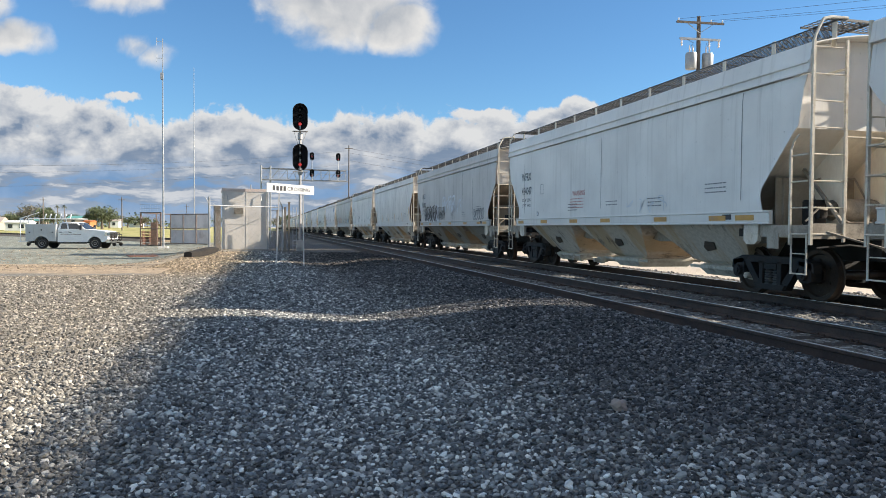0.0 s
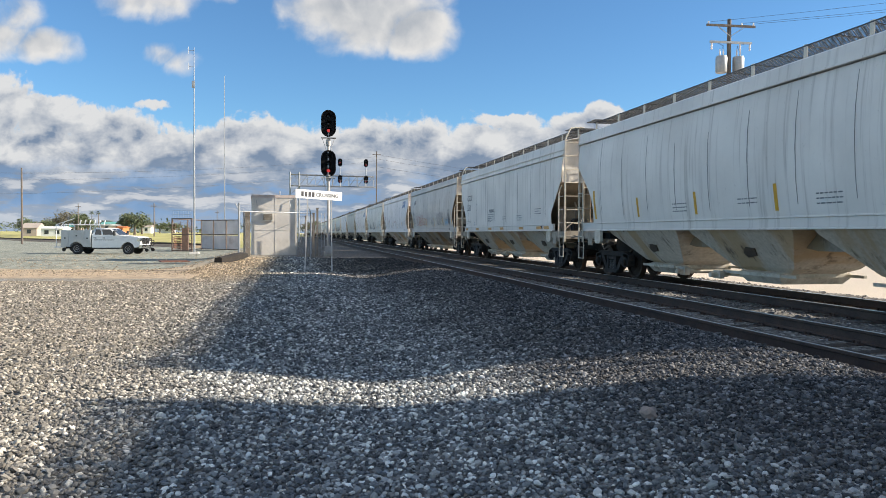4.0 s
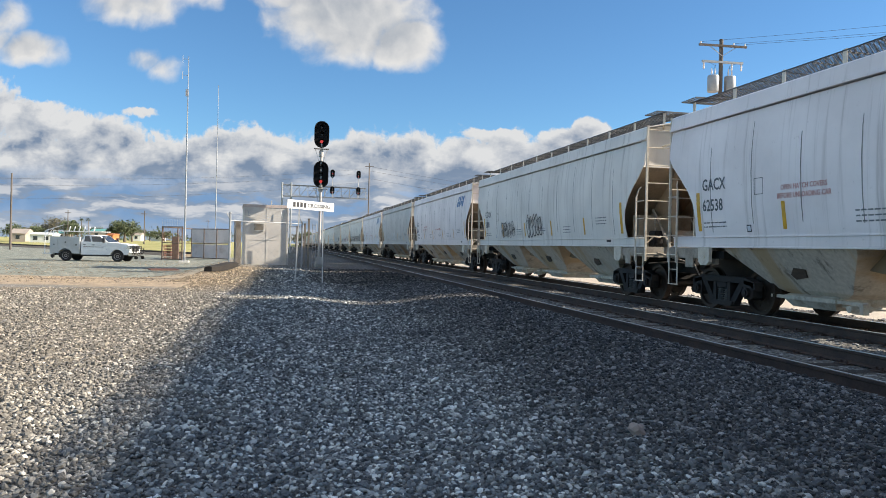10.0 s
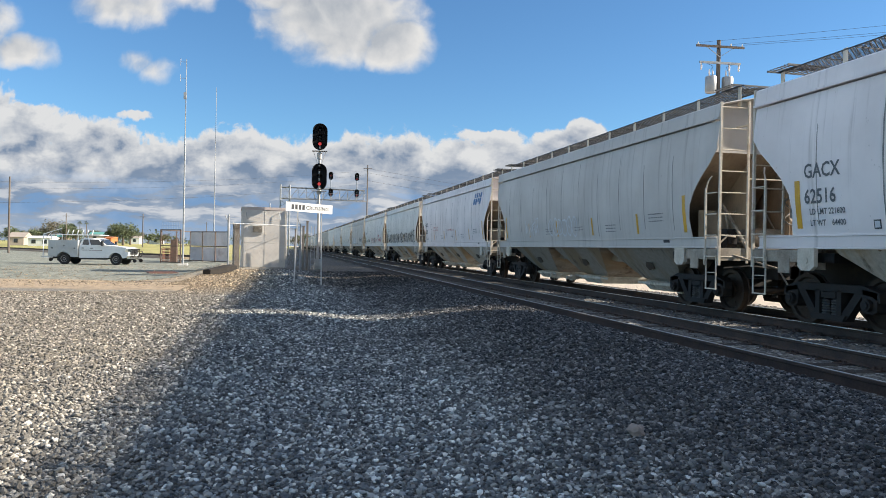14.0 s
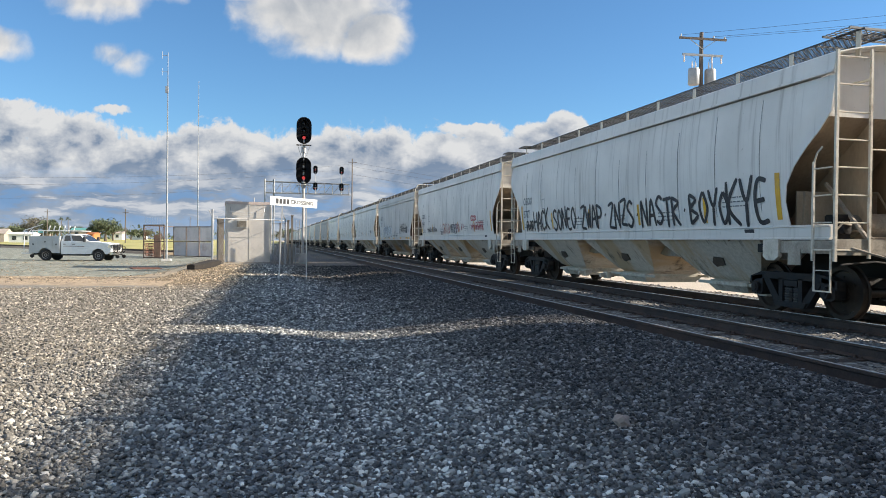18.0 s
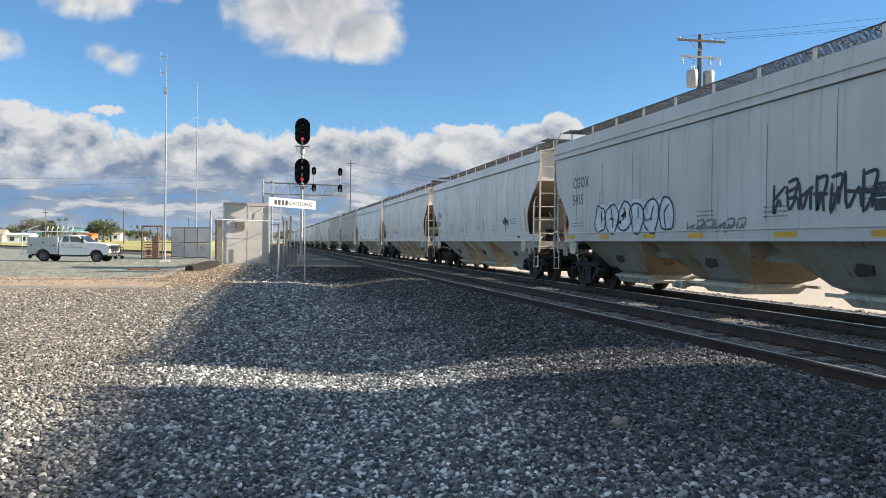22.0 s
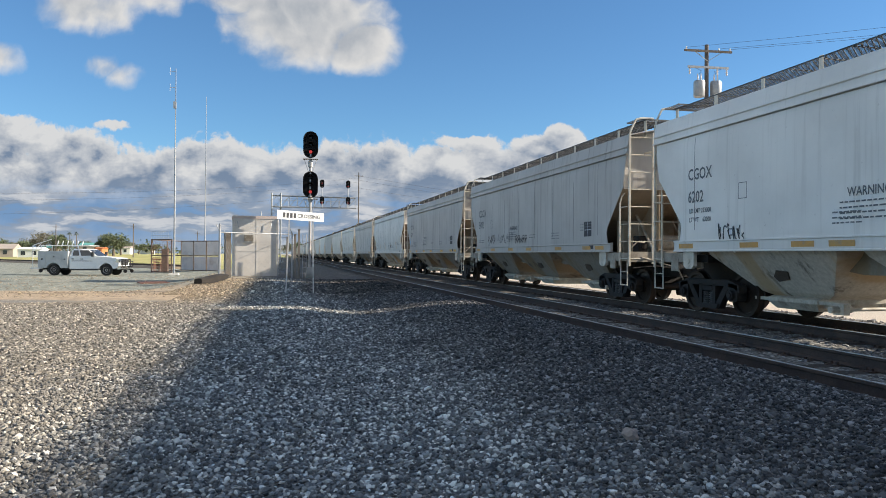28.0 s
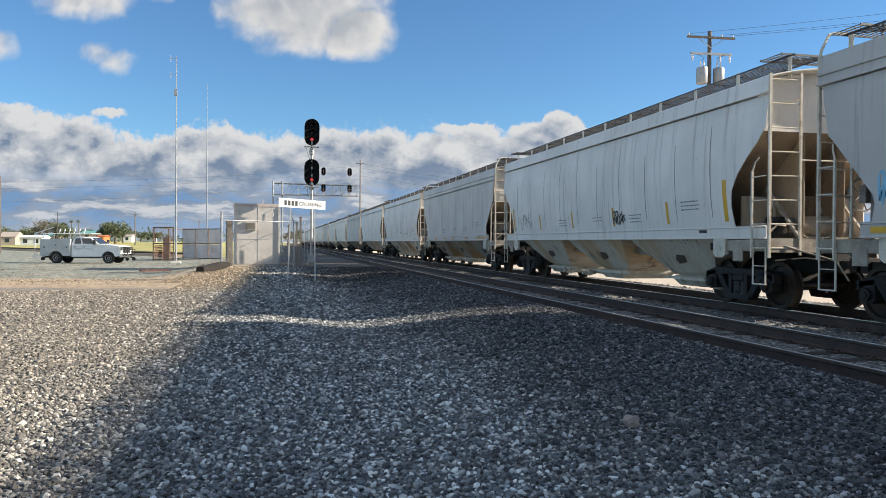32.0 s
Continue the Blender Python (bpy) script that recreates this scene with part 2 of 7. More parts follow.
TINTED = surf("tinted_glass", (0.02, 0.024, 0.028), (0.03, 0.034, 0.038), 2, 0.06, 0, 0, spec=0.8)
BARK = surf("bark", (0.1, 0.075, 0.055), (0.15, 0.12, 0.09), 6, 0.95, 0, 0.6)
LUMBER = surf("dark_scrap_timber", (0.014, 0.012, 0.011), (0.034, 0.029, 0.025), 4, 0.9, 0, 0.5)
BOX_TEAL = surf("teal_roof", (0.1, 0.3, 0.26), (0.13, 0.34, 0.3), 1, 0.6, 0, 0)
BOX_ORANGE = surf("orange_siding", (0.55, 0.16, 0.05), (0.5, 0.2, 0.08), 1, 0.6, 0, 0)
BOX_WHITE = surf("white_siding", (0.75, 0.75, 0.72), (0.65, 0.65, 0.62), 0.5, 0.7, 0, 0)
BOX_TAN = surf("tan_siding", (0.42, 0.36, 0.3), (0.36, 0.3, 0.26), 0.5, 0.8, 0, 0)


def leaf_mat(name, c1, c2):
    m, n, b = material(name)
    r = m.node_tree.nodes.new("ShaderNodeNewGeometry").outputs["Random Per Island"]
    n.put(b.inputs["Base Color"], n.mix(r, c1, c2))
    b.inputs["Roughness"].default_value = 0.75
    return m


LEAF = leaf_mat("green_leaves", (0.055, 0.075, 0.035), (0.12, 0.14, 0.07))
LEAF_DRY = leaf_mat("olive_leaves", (0.08, 0.075, 0.045), (0.15, 0.13, 0.085))


def stone_mat():
    m, n, b = material("crushed_stone")
    r = m.node_tree.nodes.new("ShaderNodeNewGeometry").outputs["Random Per Island"]
    o = n.coord()
    ramp = m.node_tree.nodes.new("ShaderNodeValToRGB")
    n.put(ramp.inputs[0], r)
    ramp.color_ramp.interpolation = "LINEAR"
    e = ramp.color_ramp.elements
    e[0].position, e[0].color = 0.0, (0.022, 0.022, 0.023, 1)
    e[1].position, e[1].color = 1.0, (0.8, 0.77, 0.71, 1)
    for pos, c in ((0.3, (0.075, 0.076, 0.077)), (0.6, (0.16, 0.16, 0.154)), (0.8, (0.32, 0.312, 0.288)), (0.925, (0.56, 0.54, 0.49))):
        x = e.new(pos)
        x.color = (*c, 1)
    col = n.mix(n.m("MULTIPLY", n.step(n.noise(o, 60, 4), 0.4, 0.7), 0.25), ramp.outputs[0], (0.3, 0.285, 0.26))
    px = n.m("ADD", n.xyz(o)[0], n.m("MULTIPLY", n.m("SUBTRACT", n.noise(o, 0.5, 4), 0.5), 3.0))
    # Stones towards the rails are darkened in their colour to stand for shade.
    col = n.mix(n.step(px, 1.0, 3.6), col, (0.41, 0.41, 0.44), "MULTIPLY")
    col = n.mix(n.step(px, -0.2, -2.8), col, (1.07, 0.98, 0.87), "MULTIPLY")
    col = n.mix(n.m("MULTIPLY", n.step(px, -0.2, -2.4), 0.4), col, (0.25, 0.225, 0.185))
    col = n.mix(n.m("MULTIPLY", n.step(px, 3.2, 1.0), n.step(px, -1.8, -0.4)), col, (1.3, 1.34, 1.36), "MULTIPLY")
    tan = n.m("MULTIPLY", n.step(n.xyz(o)[1], 18.0, 24.0), n.step(px, 0.6, -1.6))
    col = n.mix(tan, col, (1.2, 1.04, 0.84), "MULTIPLY")
    col = n.mix(n.m("MULTIPLY", n.step(n.xyz(o)[1], 21.0, 27.0), n.step(px, 0.2, 1.6)), col, (0.6, 0.55, 0.5), "MULTIPLY")
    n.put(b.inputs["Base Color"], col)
    b.inputs["Roughness"].default_value = 0.85
    n.put(b.inputs["Normal"], n.bump(n.noise(o, 140, 3), 0.6, 0.004))
    return m


STONE = stone_mat()


def ground_mat():
    """One sheet: crushed stone by the track, tan dirt lane, greenish gravel lot, dry grass beyond, sand across the tracks."""
    m, n, b = material("ground")
    o = n.coord()
    p = n.xyz(o)
    wob = n.noise(o, 0.25, 5, 0.6)
    fine, mid = n.noise(o, 30, 4, 0.6), n.noise(o, 6, 4, 0.6)
    cell = n.voronoi(o, 22, "Color")
    cd = n.voronoi(o, 22)
    stone = n.mix(n.xyz(cell)[0], (0.07, 0.068, 0.064), (0.3, 0.285, 0.255))
    stone = n.mix(n.step(n.xyz(cell)[1], 0.86, 0.93), stone, (0.46, 0.45, 0.42))
    stone = n.mix(n.m("MULTIPLY", n.step(cd, 0.45, 0.9), 0.75), stone, (0.05, 0.05, 0.05))
    warm = n.step(n.m("ADD", p[0], n.m("MULTIPLY", n.m("SUBTRACT", wob, 0.5), 8.0)), 0.5, -5.0)
    stone = n.mix(n.m("MULTIPLY", warm, 0.35), stone, (0.33, 0.29, 0.235))
    # Darker and browner beyond y 20, from about x 0 rightwards.
    oily = n.m("MULTIPLY", n.step(p[1], 20.0, 25.0), n.step(n.m("ADD", p[0], n.m("MULTIPLY", n.m("SUBTRACT", wob, 0.5), 3.0)), -0.6, 0.8))
    stone = n.mix(n.m("MULTIPLY", oily, 0.6), stone, (0.085, 0.075, 0.062))
    dirt = n.mix(n.step(fine, 0.3, 0.7), (0.36, 0.27, 0.18), (0.54, 0.42, 0.29))
    dirt = n.mix(n.m("MULTIPLY", n.step(n.noise(n.scaled(o, (1, 0.4, 1)), 3, 6, 0.7, 1.0), 0.45, 0.62), 0.6), dirt, (0.25, 0.2, 0.15))
    lot = n.mix(n.step(fine, 0.3, 0.7), (0.2, 0.215, 0.175), (0.38, 0.39, 0.33))
    lot = n.mix(n.m("MULTIPLY", n.step(wob, 0.45, 0.65), 0.4), lot, (0.4, 0.36, 0.28))
    lot = n.mix(n.m("MULTIPLY", n.step(n.noise(n.scaled(o, (1, 0.35, 1)), 2.5, 5, 0.7), 0.45, 0.58), 0.6), lot, (0.14, 0.145, 0.12))
    grass = n.mix(n.step(n.noise(o, 0.12, 6, 0.7), 0.35, 0.65), (0.34, 0.33, 0.11), (0.5, 0.44, 0.2))
    sand = n.mix(fine, (0.46, 0.39, 0.31), (0.56, 0.49, 0.4))
    yy = n.m("ADD", p[1], n.m("MULTIPLY", n.m("SUBTRACT", wob, 0.5), 5.0))
    # Dark shadow streak across the dirt lane, painted into the ground colour.
    lane_shadow = n.m("ADD", n.m("POWER", n.m("DIVIDE", n.m("ADD", p[0], 6.0), 2.9), 2.0), n.m("POWER", n.m("DIVIDE", n.m("SUBTRACT", yy, 26.5), 0.5), 2.0))
    yl = n.m("ADD", yy, n.m("MULTIPLY", p[0], 0.12))
    left = n.step(n.m("ADD", p[0], n.m("MULTIPLY", n.m("SUBTRACT", mid, 0.5), 2.0)), -1.6, -3.0)
    col = n.mix(n.m("MULTIPLY", n.step(yl, 20.3, 21.6), left), stone, dirt)
    col = n.mix(n.m("MULTIPLY", n.step(lane_shadow, 1.2, 0.6), 0.7), col, (0.15, 0.11, 0.08))
    col = n.mix(n.m("MULTIPLY", n.step(n.m("ADD", yy, n.m("MULTIPLY", p[0], 0.3)), 30.0, 31.5), left), col, lot)
    tan = n.m("MULTIPLY", n.step(p[1], 24.0, 29.0), n.m("MULTIPLY", n.step(p[0], -5.0, -3.5), n.step(p[0], 0.2, -1.4)))
    col = n.mix(n.m("MULTIPLY", tan, n.step(wob, 0.35, 0.55, 0.45, 0.9)), col, (0.4, 0.34, 0.25))
    far = n.step(n.m("ADD", p[1], n.m("MULTIPLY", p[0], 1.5)), 68.0, 72.0)
    col = n.mix(n.m("MULTIPLY", far, n.step(p[0], 2.0, -6.0)), col, grass)
    col = n.mix(n.step(p[1], 250.0, 300.0), col, grass)
    right = n.step(n.m("ADD", p[0], n.m("MULTIPLY", n.m("SUBTRACT", mid, 0.5), 1.5)), 12.9, 14.3)
    col = n.mix(right, col, sand)
    n.put(b.inputs["Base Color"], col)
    b.inputs["Roughness"].default_value = 0.92
    b.inputs["Specular IOR Level"].default_value = 0.2
    h = n.m("ADD", n.m("MULTIPLY", cd, -1.0), n.m("MULTIPLY", fine, 0.5))
    n.put(b.inputs["Normal"], n.bump(h, 0.8, 0.03))
    return m


GROUND = ground_mat()


def ballast_mat():
    """The bed between and under the rails: dark oily stone, paler where dust has settled between the tracks."""
    m, n, b = material("oily_ballast")
    o = n.coord()
    p = n.xyz(o)
    cell, cd = n.voronoi(o, 20, "Color"), n.voronoi(o, 20)
    col = n.mix(n.xyz(cell)[0], (0.04, 0.038, 0.037), (0.19, 0.18, 0.175))
    dust = n.m("MULTIPLY", n.step(n.m("ABSOLUTE", n.m("SUBTRACT", p[0], 8.75)), 0.75, 0.15), n.step(n.noise(n.scaled(o, (1.5, 0.35, 1)), 1.2, 5, 0.65), 0.38, 0.6))
    col = n.mix(n.m("MULTIPLY", dust, 0.8), col, (0.13, 0.135, 0.145))
    # Pale cells: bright glints on the stones, put into the colour.
    col = n.mix(n.step(n.xyz(cell)[1], 0.95, 0.97), col, (0.6, 0.59, 0.56))
    n.put(b.inputs["Base Color"], col)
    b.inputs["Roughness"].default_value = 0.6
    n.put(b.inputs["Normal"], n.bump(n.m("MULTIPLY", cd, -1.0), 0.7, 0.03))
    return m


BALLAST = ballast_mat()


# ---- small builders ----
def box(bm, x0, x1, y0, y1, z0, z1):
    g = bmesh.ops.create_cube(bm, size=1)["verts"]
    bmesh.ops.transform(bm, verts=g, matrix=Matrix.LocRotScale(((x0 + x1) / 2, (y0 + y1) / 2, (z0 + z1) / 2), None, (x1 - x0, y1 - y0, z1 - z0)))
    return g


def along(p, q):
    p, q = Vector(p), Vector(q)
    return Matrix.Translation((p + q) / 2) @ (q - p).to_track_quat("Z", "Y").to_matrix().to_4x4(), (q - p).length


def beam(bm, p, q, w, h=None):
    m, d = along(p, q)
    g = bmesh.ops.create_cube(bm, size=1)["verts"]
    bmesh.ops.transform(bm, verts=g, matrix=m @ Matrix.Diagonal((w, h or w, d, 1)))


def tube(bm, p, q, r, r2=None, seg=8):
    m, d = along(p, q)
    bmesh.ops.create_cone(bm, cap_ends=True, segments=seg, radius1=r, radius2=r if r2 is None else r2, depth=d, matrix=m)


def bar(bm, pts, r, seg=6):
    for p, q in zip(pts, pts[1:]):
        tube(bm, p, q, r, seg=seg)


def lathe(bm, prof, m=Matrix(), seg=28):
    """prof: (radius, height) pairs, turned round the z axis."""
    rings = []
    for r, z in prof:
        rings.append([bm.verts.new(m @ Vector((r * math.cos(2 * math.pi * k / seg), r * math.sin(2 * math.pi * k / seg), z))) for k in range(seg)])
    for a, b in zip(rings, rings[1:]):
        for k in range(seg):
            bm.faces.new((a[k], a[(k + 1) % seg], b[(k + 1) % seg], b[k]))
    bm.faces.new(rings[0][::-1])
    bm.faces.new(rings[-1])


def prism(bm, poly, x0, x1):
    """A flat outline of (y, z) points given thickness from x0 to x1."""
    a = [bm.verts.new((x0, y, z)) for y, z in poly]
    b = [bm.verts.new((x1, y, z)) for y, z in poly]
    bm.faces.new(a)
    bm.faces.new(b[::-1])
    for i in range(len(poly)):
        j = (i + 1) % len(poly)
        bm.faces.new((a[j], a[i], b[i], b[j]))


def loft(bm, rings):
    """Closed rings of points joined one after the other, with caps."""
    rs = [[bm.verts.new(p) for p in r] for r in rings]
    for a, b in zip(rs, rs[1:]):
        for k in range(len(a)):
            j = (k + 1) % len(a)
            bm.faces.new((a[k], a[j], b[j], b[k]))
    bm.faces.new(rs[0][::-1])
    bm.faces.new(rs[-1])


def sheet(bm, rows, off):
    """A plate from rows of points, off: the way to its other face."""
    off = Vector(off)
    a = [[bm.verts.new(p) for p in r] for r in rows]
    b = [[bm.verts.new(Vector(p) + off) for p in r] for r in rows]
    n, k = len(rows), len(rows[0])
    for i in range(n - 1):
        for j in range(k - 1):
            bm.faces.new((a[i][j], a[i][j + 1], a[i + 1][j + 1], a[i + 1][j]))
            bm.faces.new((b[i][j], b[i + 1][j], b[i + 1][j + 1], b[i][j + 1]))
    for i in range(n - 1):
        bm.faces.new((a[i][0], a[i + 1][0], b[i + 1][0], b[i][0]))
        bm.faces.new((a[i][-1], b[i][-1], b[i + 1][-1], a[i + 1][-1]))
    for j in range(k - 1):
        bm.faces.new((a[0][j], b[0][j], b[0][j + 1], a[0][j + 1]))
        bm.faces.new((a[-1][j], a[-1][j + 1], b[-1][j + 1], b[-1][j]))


def mesh(name, bm, mat, smooth=0):
    bmesh.ops.recalc_face_normals(bm, faces=bm.faces)
    if smooth:
        for f in bm.faces:
            f.smooth = True
        for e in bm.edges:
            e.smooth = e.is_manifold and e.calc_face_angle(0) < radians(smooth)
    me = bpy.data.meshes.new(name)
    bm.to_mesh(me)
    bm.free()
    me.materials.append(mat)
    return me


def child(name, me, parent, m=None, label="", kind=""):
    ob = new(name, me)
    ob.parent = parent
    if m is not None:
        ob.matrix_basis = m
    return tagged(ob, label, kind=kind)


def part(name, bm, mat, parent, label="", m=None, smooth=0, kind=""):
    return child(name, mesh(name, bm, mat, smooth), parent, m, label, kind)


def thing(name, label, category, m=None, group="", kind=""):
    ob = new(name)
    ob.empty_display_size = 0.2
    if m is not None:
        ob.matrix_basis = m
    return tagged(ob, label, category, group, kind)


def solo(name, bm, mat, label, category, m=None, group="", kind="", smooth=0):
    ob = new(name, mesh(name, bm, mat, smooth))
    if m is not None:
        ob.matrix_basis = m
    return tagged(ob, label, category, group, kind)


def raw_mesh(name, verts, faces, mat):
    """verts: n x 3 array; faces: m x 3 array of indices."""
    me = bpy.data.meshes.new(name)
    me.vertices.add(len(verts))
    me.vertices.foreach_set("co", np.asarray(verts, dtype=np.float32).ravel())
    k = len(faces)
    me.loops.add(k * 3)
    me.loops.foreach_set("vertex_index", np.asarray(faces, dtype=np.int32).ravel())
    me.polygons.add(k)
    me.polygons.foreach_set("loop_start", np.arange(0, k * 3, 3, dtype=np.int32))
    me.update(calc_edges=True)
    me.validate()
    me.shade_flat()
    me.materials.append(mat)
    return me


def letters(text, size, align="LEFT"):
    """The outline of a word as a flat mesh: x to the right, y up."""
    cu = bpy.data.curves.new("word", "FONT")
    cu.body, cu.size, cu.align_x, cu.resolution_u, cu.offset = text, size, align, 2, size * 0.016
    ob = new("word", cu)
    me = bpy.data.meshes.new_from_object(ob.evaluated_get(bpy.context.evaluated_depsgraph_get()))
    bpy.data.objects.remove(ob)
    bpy.data.curves.remove(cu)
    return me


def sstep(a, b, x):
    k = min(max((x - a) / (b - a), 0), 1)
    return k * k * (3 - 2 * k)


def gz(x, y):
    """Height of the ground: a shallow trough, a low berm beside the track, the lot a little lower."""
    c = min(0.2 + 0.11 * y, 2.3)
    low = -0.13 * sstep(c - 1.9, c, x) if x < c else -0.13 + 0.25 * sstep(c - 0.3, 4.3, x)
    z = 0.055 * sstep(60, 30, y) + low * sstep(40, 23, y)
    z += 0.022 * noise.noise((x * 0.8, y * 0.7, 0.3)) * sstep(5.6, 4.6, x)
    z += 1.15 * sstep(6, 55, 0.845 * (x + 9) + 0.534 * (y - 82)) * sstep(-9, -24, x)
    z -= 0.32 * sstep(-3.2, -6.0, x) * sstep(24, 34, y)
    z += 0.07 * sstep(-5.0, -3.0, x) * sstep(1.5, -0.5, x) * sstep(27, 31, y) * sstep(48, 40, y)
    if 4.9 < x < 12.6:
        z = z * (1 - sstep(4.9, 5.4, x)) - 0.07 * sstep(4.9, 5.4, x) * sstep(12.6, 12.0, x)
    if x > 12.6:
        z = -0.05 - 0.25 * sstep(12.6, 15.5, x)
    return z


# ---- ground ----
def axis(stops):
    out = []
    for a, b, s in stops:
        k = max(int(round((b - a) / s)), 1)
        out += [a + (b - a) * i / k for i in range(k)]
    return out + [stops[-1][1]]


XS = axis(((-3000, -200, 400), (-200, -40, 20), (-40, -12, 2), (-12, -4, 0.5), (-4, 16, 0.25), (16, 60, 4), (60, 260, 40), (260, 3000, 400)))
YS = axis(((-1200, -60, 200), (-60, 0, 6), (0, 30, 0.4), (30, 60, 1), (60, 140, 5), (140, 500, 40), (500, 4600, 400)))
gv = np.array([(x, y, gz(x, y)) for y in YS for x in XS])
nx = len(XS)
ii = np.array([j * nx + i for j in range(len(YS) - 1) for i in range(nx - 1)])
gf = np.concatenate([np.stack([ii, ii + 1, ii + nx + 1], 1), np.stack([ii, ii + nx + 1, ii + nx], 1)])
ground = new("ground", raw_mesh("ground", gv, gf, GROUND))
tagged(ground, "grey crushed stone, tan dirt lane and dry grass", "ground", kind="structure")

rng = np.random.default_rng(7)


def rock_shapes(k, rounded):
    """A few stones: rounded ones of 12 corners, or angular ones of 8."""
    bm = bmesh.new()
    if rounded:
        bmesh.ops.create_icosphere(bm, subdivisions=1, radius=1.0)
    else:
        bmesh.ops.create_cube(bm, size=1.4)
        bmesh.ops.triangulate(bm, faces=bm.faces)
    v = np.array([tuple(x.co) for x in bm.verts])
    f = np.array([[x.index for x in t.verts] for t in bm.faces])
    bm.free()
    return np.array([v * (1 + rng.uniform(-0.3, 0.25, (len(v), 3))) * rng.uniform(0.68, 1.25, 3) * (1, 1, 0.66) for _ in range(k)]), f


SHAPES = {True: rock_shapes(24, True), False: rock_shapes(24, False)}


def stones(name, xy, radius, mat, sink=0.3, lift=0.0, near=0.0):
    """Many stones lying on the ground, in one mesh; those nearer than near are rounded."""
    vs, fs, count = [], [], 0
    for rounded in (True, False):
        keep = (xy[:, 1] < near) == rounded
        p, rad = xy[keep], radius[keep]
        n = len(p)
        if not n:
            continue
        shapes, tris = SHAPES[rounded]
        a = rng.uniform(0, 2 * math.pi, n)
        tilt = rng.uniform(-0.4, 0.4, (n, 2))
        bob = rng.uniform(-0.45, 0.35, n) * rad
        base = shapes[rng.integers(0, len(shapes), n)] * rad[:, None, None]
        ca, sa = np.cos(a)[:, None], np.sin(a)[:, None]
        x, y, z = base[..., 0] * ca - base[..., 1] * sa, base[..., 0] * sa + base[..., 1] * ca, base[..., 2]
        z = z + x * tilt[:, :1] + y * tilt[:, 1:]
        g = np.array([gz(q[0], q[1]) for q in p]) + lift
        vs.append(np.stack([x + p[:, :1], y + p[:, 1:2], z + (g + bob + rad * (0.62 - sink))[:, None]], 2).reshape(-1, 3))
        fs.append((tris[None] + (count + np.arange(n) * shapes.shape[1])[:, None, None]).reshape(-1, 3))
        count += n * shapes.shape[1]
    return new(name, raw_mesh(name, np.concatenate(vs), np.concatenate(fs), mat))


def scatter(y0, y1, step, left, right):
    """Points about one step apart between two lines."""
    pts = []
    for y in np.arange(y0, y1, step):
        a, b = left(y), right(y)
        x = np.arange(a, b, step)
        pts.append(np.stack([x, np.full(len(x), y)], 1))
    p = np.concatenate(pts)
    return p + rng.uniform(-0.5, 0.5, p.shape) * step


edge_l = lambda y: -0.36 * y - 0.8
SPARSE = np.stack([rng.uniform(-17, -2.0, 4000), 23 + 38 * rng.uniform(0, 1, 4000) ** 1.6], 1)
edge_r = lambda y: min(1.05 * y + 0.6, 5.15)
P = np.concatenate([scatter(2.4, 7.4, 0.0285, edge_l, edge_r), scatter(7.4, 13.0, 0.033, edge_l, edge_r), scatter(13.0, 24.0, 0.045, lambda y: edge_l(y) if y < 20.5 else -2.8, edge_r), scatter(24.0, 38.0, 0.095, lambda y: -3.6 + 0.05 * (y - 24), edge_r), SPARSE])
size = np.where(P[:, 1] < 7.4, 0.0162, np.where(P[:, 1] < 13, 0.0165, np.where(P[:, 1] < 24, 0.0195, 0.03))) * np.exp(rng.normal(0, 0.24, len(P)))
size = np.where((P[:, 0] < -2.2) & (P[:, 1] > 21), size * 0.72, size)
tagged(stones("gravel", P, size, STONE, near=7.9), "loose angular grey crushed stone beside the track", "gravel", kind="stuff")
P = np.concatenate([scatter(4, 24, 0.11, lambda y: 5.0, lambda y: 5.62), scatter(4, 24, 0.11, lambda y: 7.5, lambda y: 9.35), scatter(4, 24, 0.14, lambda y: 6.0, lambda y: 7.1), scatter(4, 26, 0.15, lambda y: 11.3, lambda y: 13.6)])
tagged(stones("track_ballast", P, 0.035 * np.exp(rng.normal(0, 0.25, len(P))), BALLAST, 0.5, -0.02), "dark oily ballast stones round the ties", "ballast", kind="stuff")

bm = bmesh.new()
bmesh.ops.create_icosphere(bm, subdivisions=2, radius=1)
for v in bm.verts:
    v.co *= 1 + 0.6 * noise.noise(v.co * 1.7)
bmesh.ops.transform(bm, verts=bm.verts, matrix=Matrix.LocRotScale((2.46, 4.72, gz(2.46, 4.72) + 0.035), Euler((0.2, 0.5, 0.5)), (0.075, 0.055, 0.05)))
solo("stone", bm, surf("pinkish_stone", (0.4, 0.32, 0.28), (0.3, 0.245, 0.215), 12, 0.85, 0, 0.4), "single larger pinkish-grey stone lying on the gravel", "stone")

# ---- tracks ----
RAIL_PROFILE = ((-0.07, 0), (0.07, 0), (0.07, 0.012), (0.012, 0.035), (0.012, 0.125), (0.036, 0.14), (0.036, 0.168), (-0.036, 0.168), (-0.036, 0.14), (-0.012, 0.125), (-0.012, 0.035), (-0.07, 0.012))
rail_bm = bmesh.new()
loft(rail_bm, [[(x, y, z) for x, z in RAIL_PROFILE] for y in (-80, 0, 40, 120, 700)])
RAIL = mesh("rail", rail_bm, RAIL_SIDE)
head_bm = bmesh.new()
box(head_bm, -0.019, 0.019, -80, 700, 0.166, 0.174)
HEAD = mesh("railhead", head_bm, RAIL_TOP)
head_bm = bmesh.new()
box(head_bm, 0.008, 0.03, -80, 700, 0.166, 0.173)
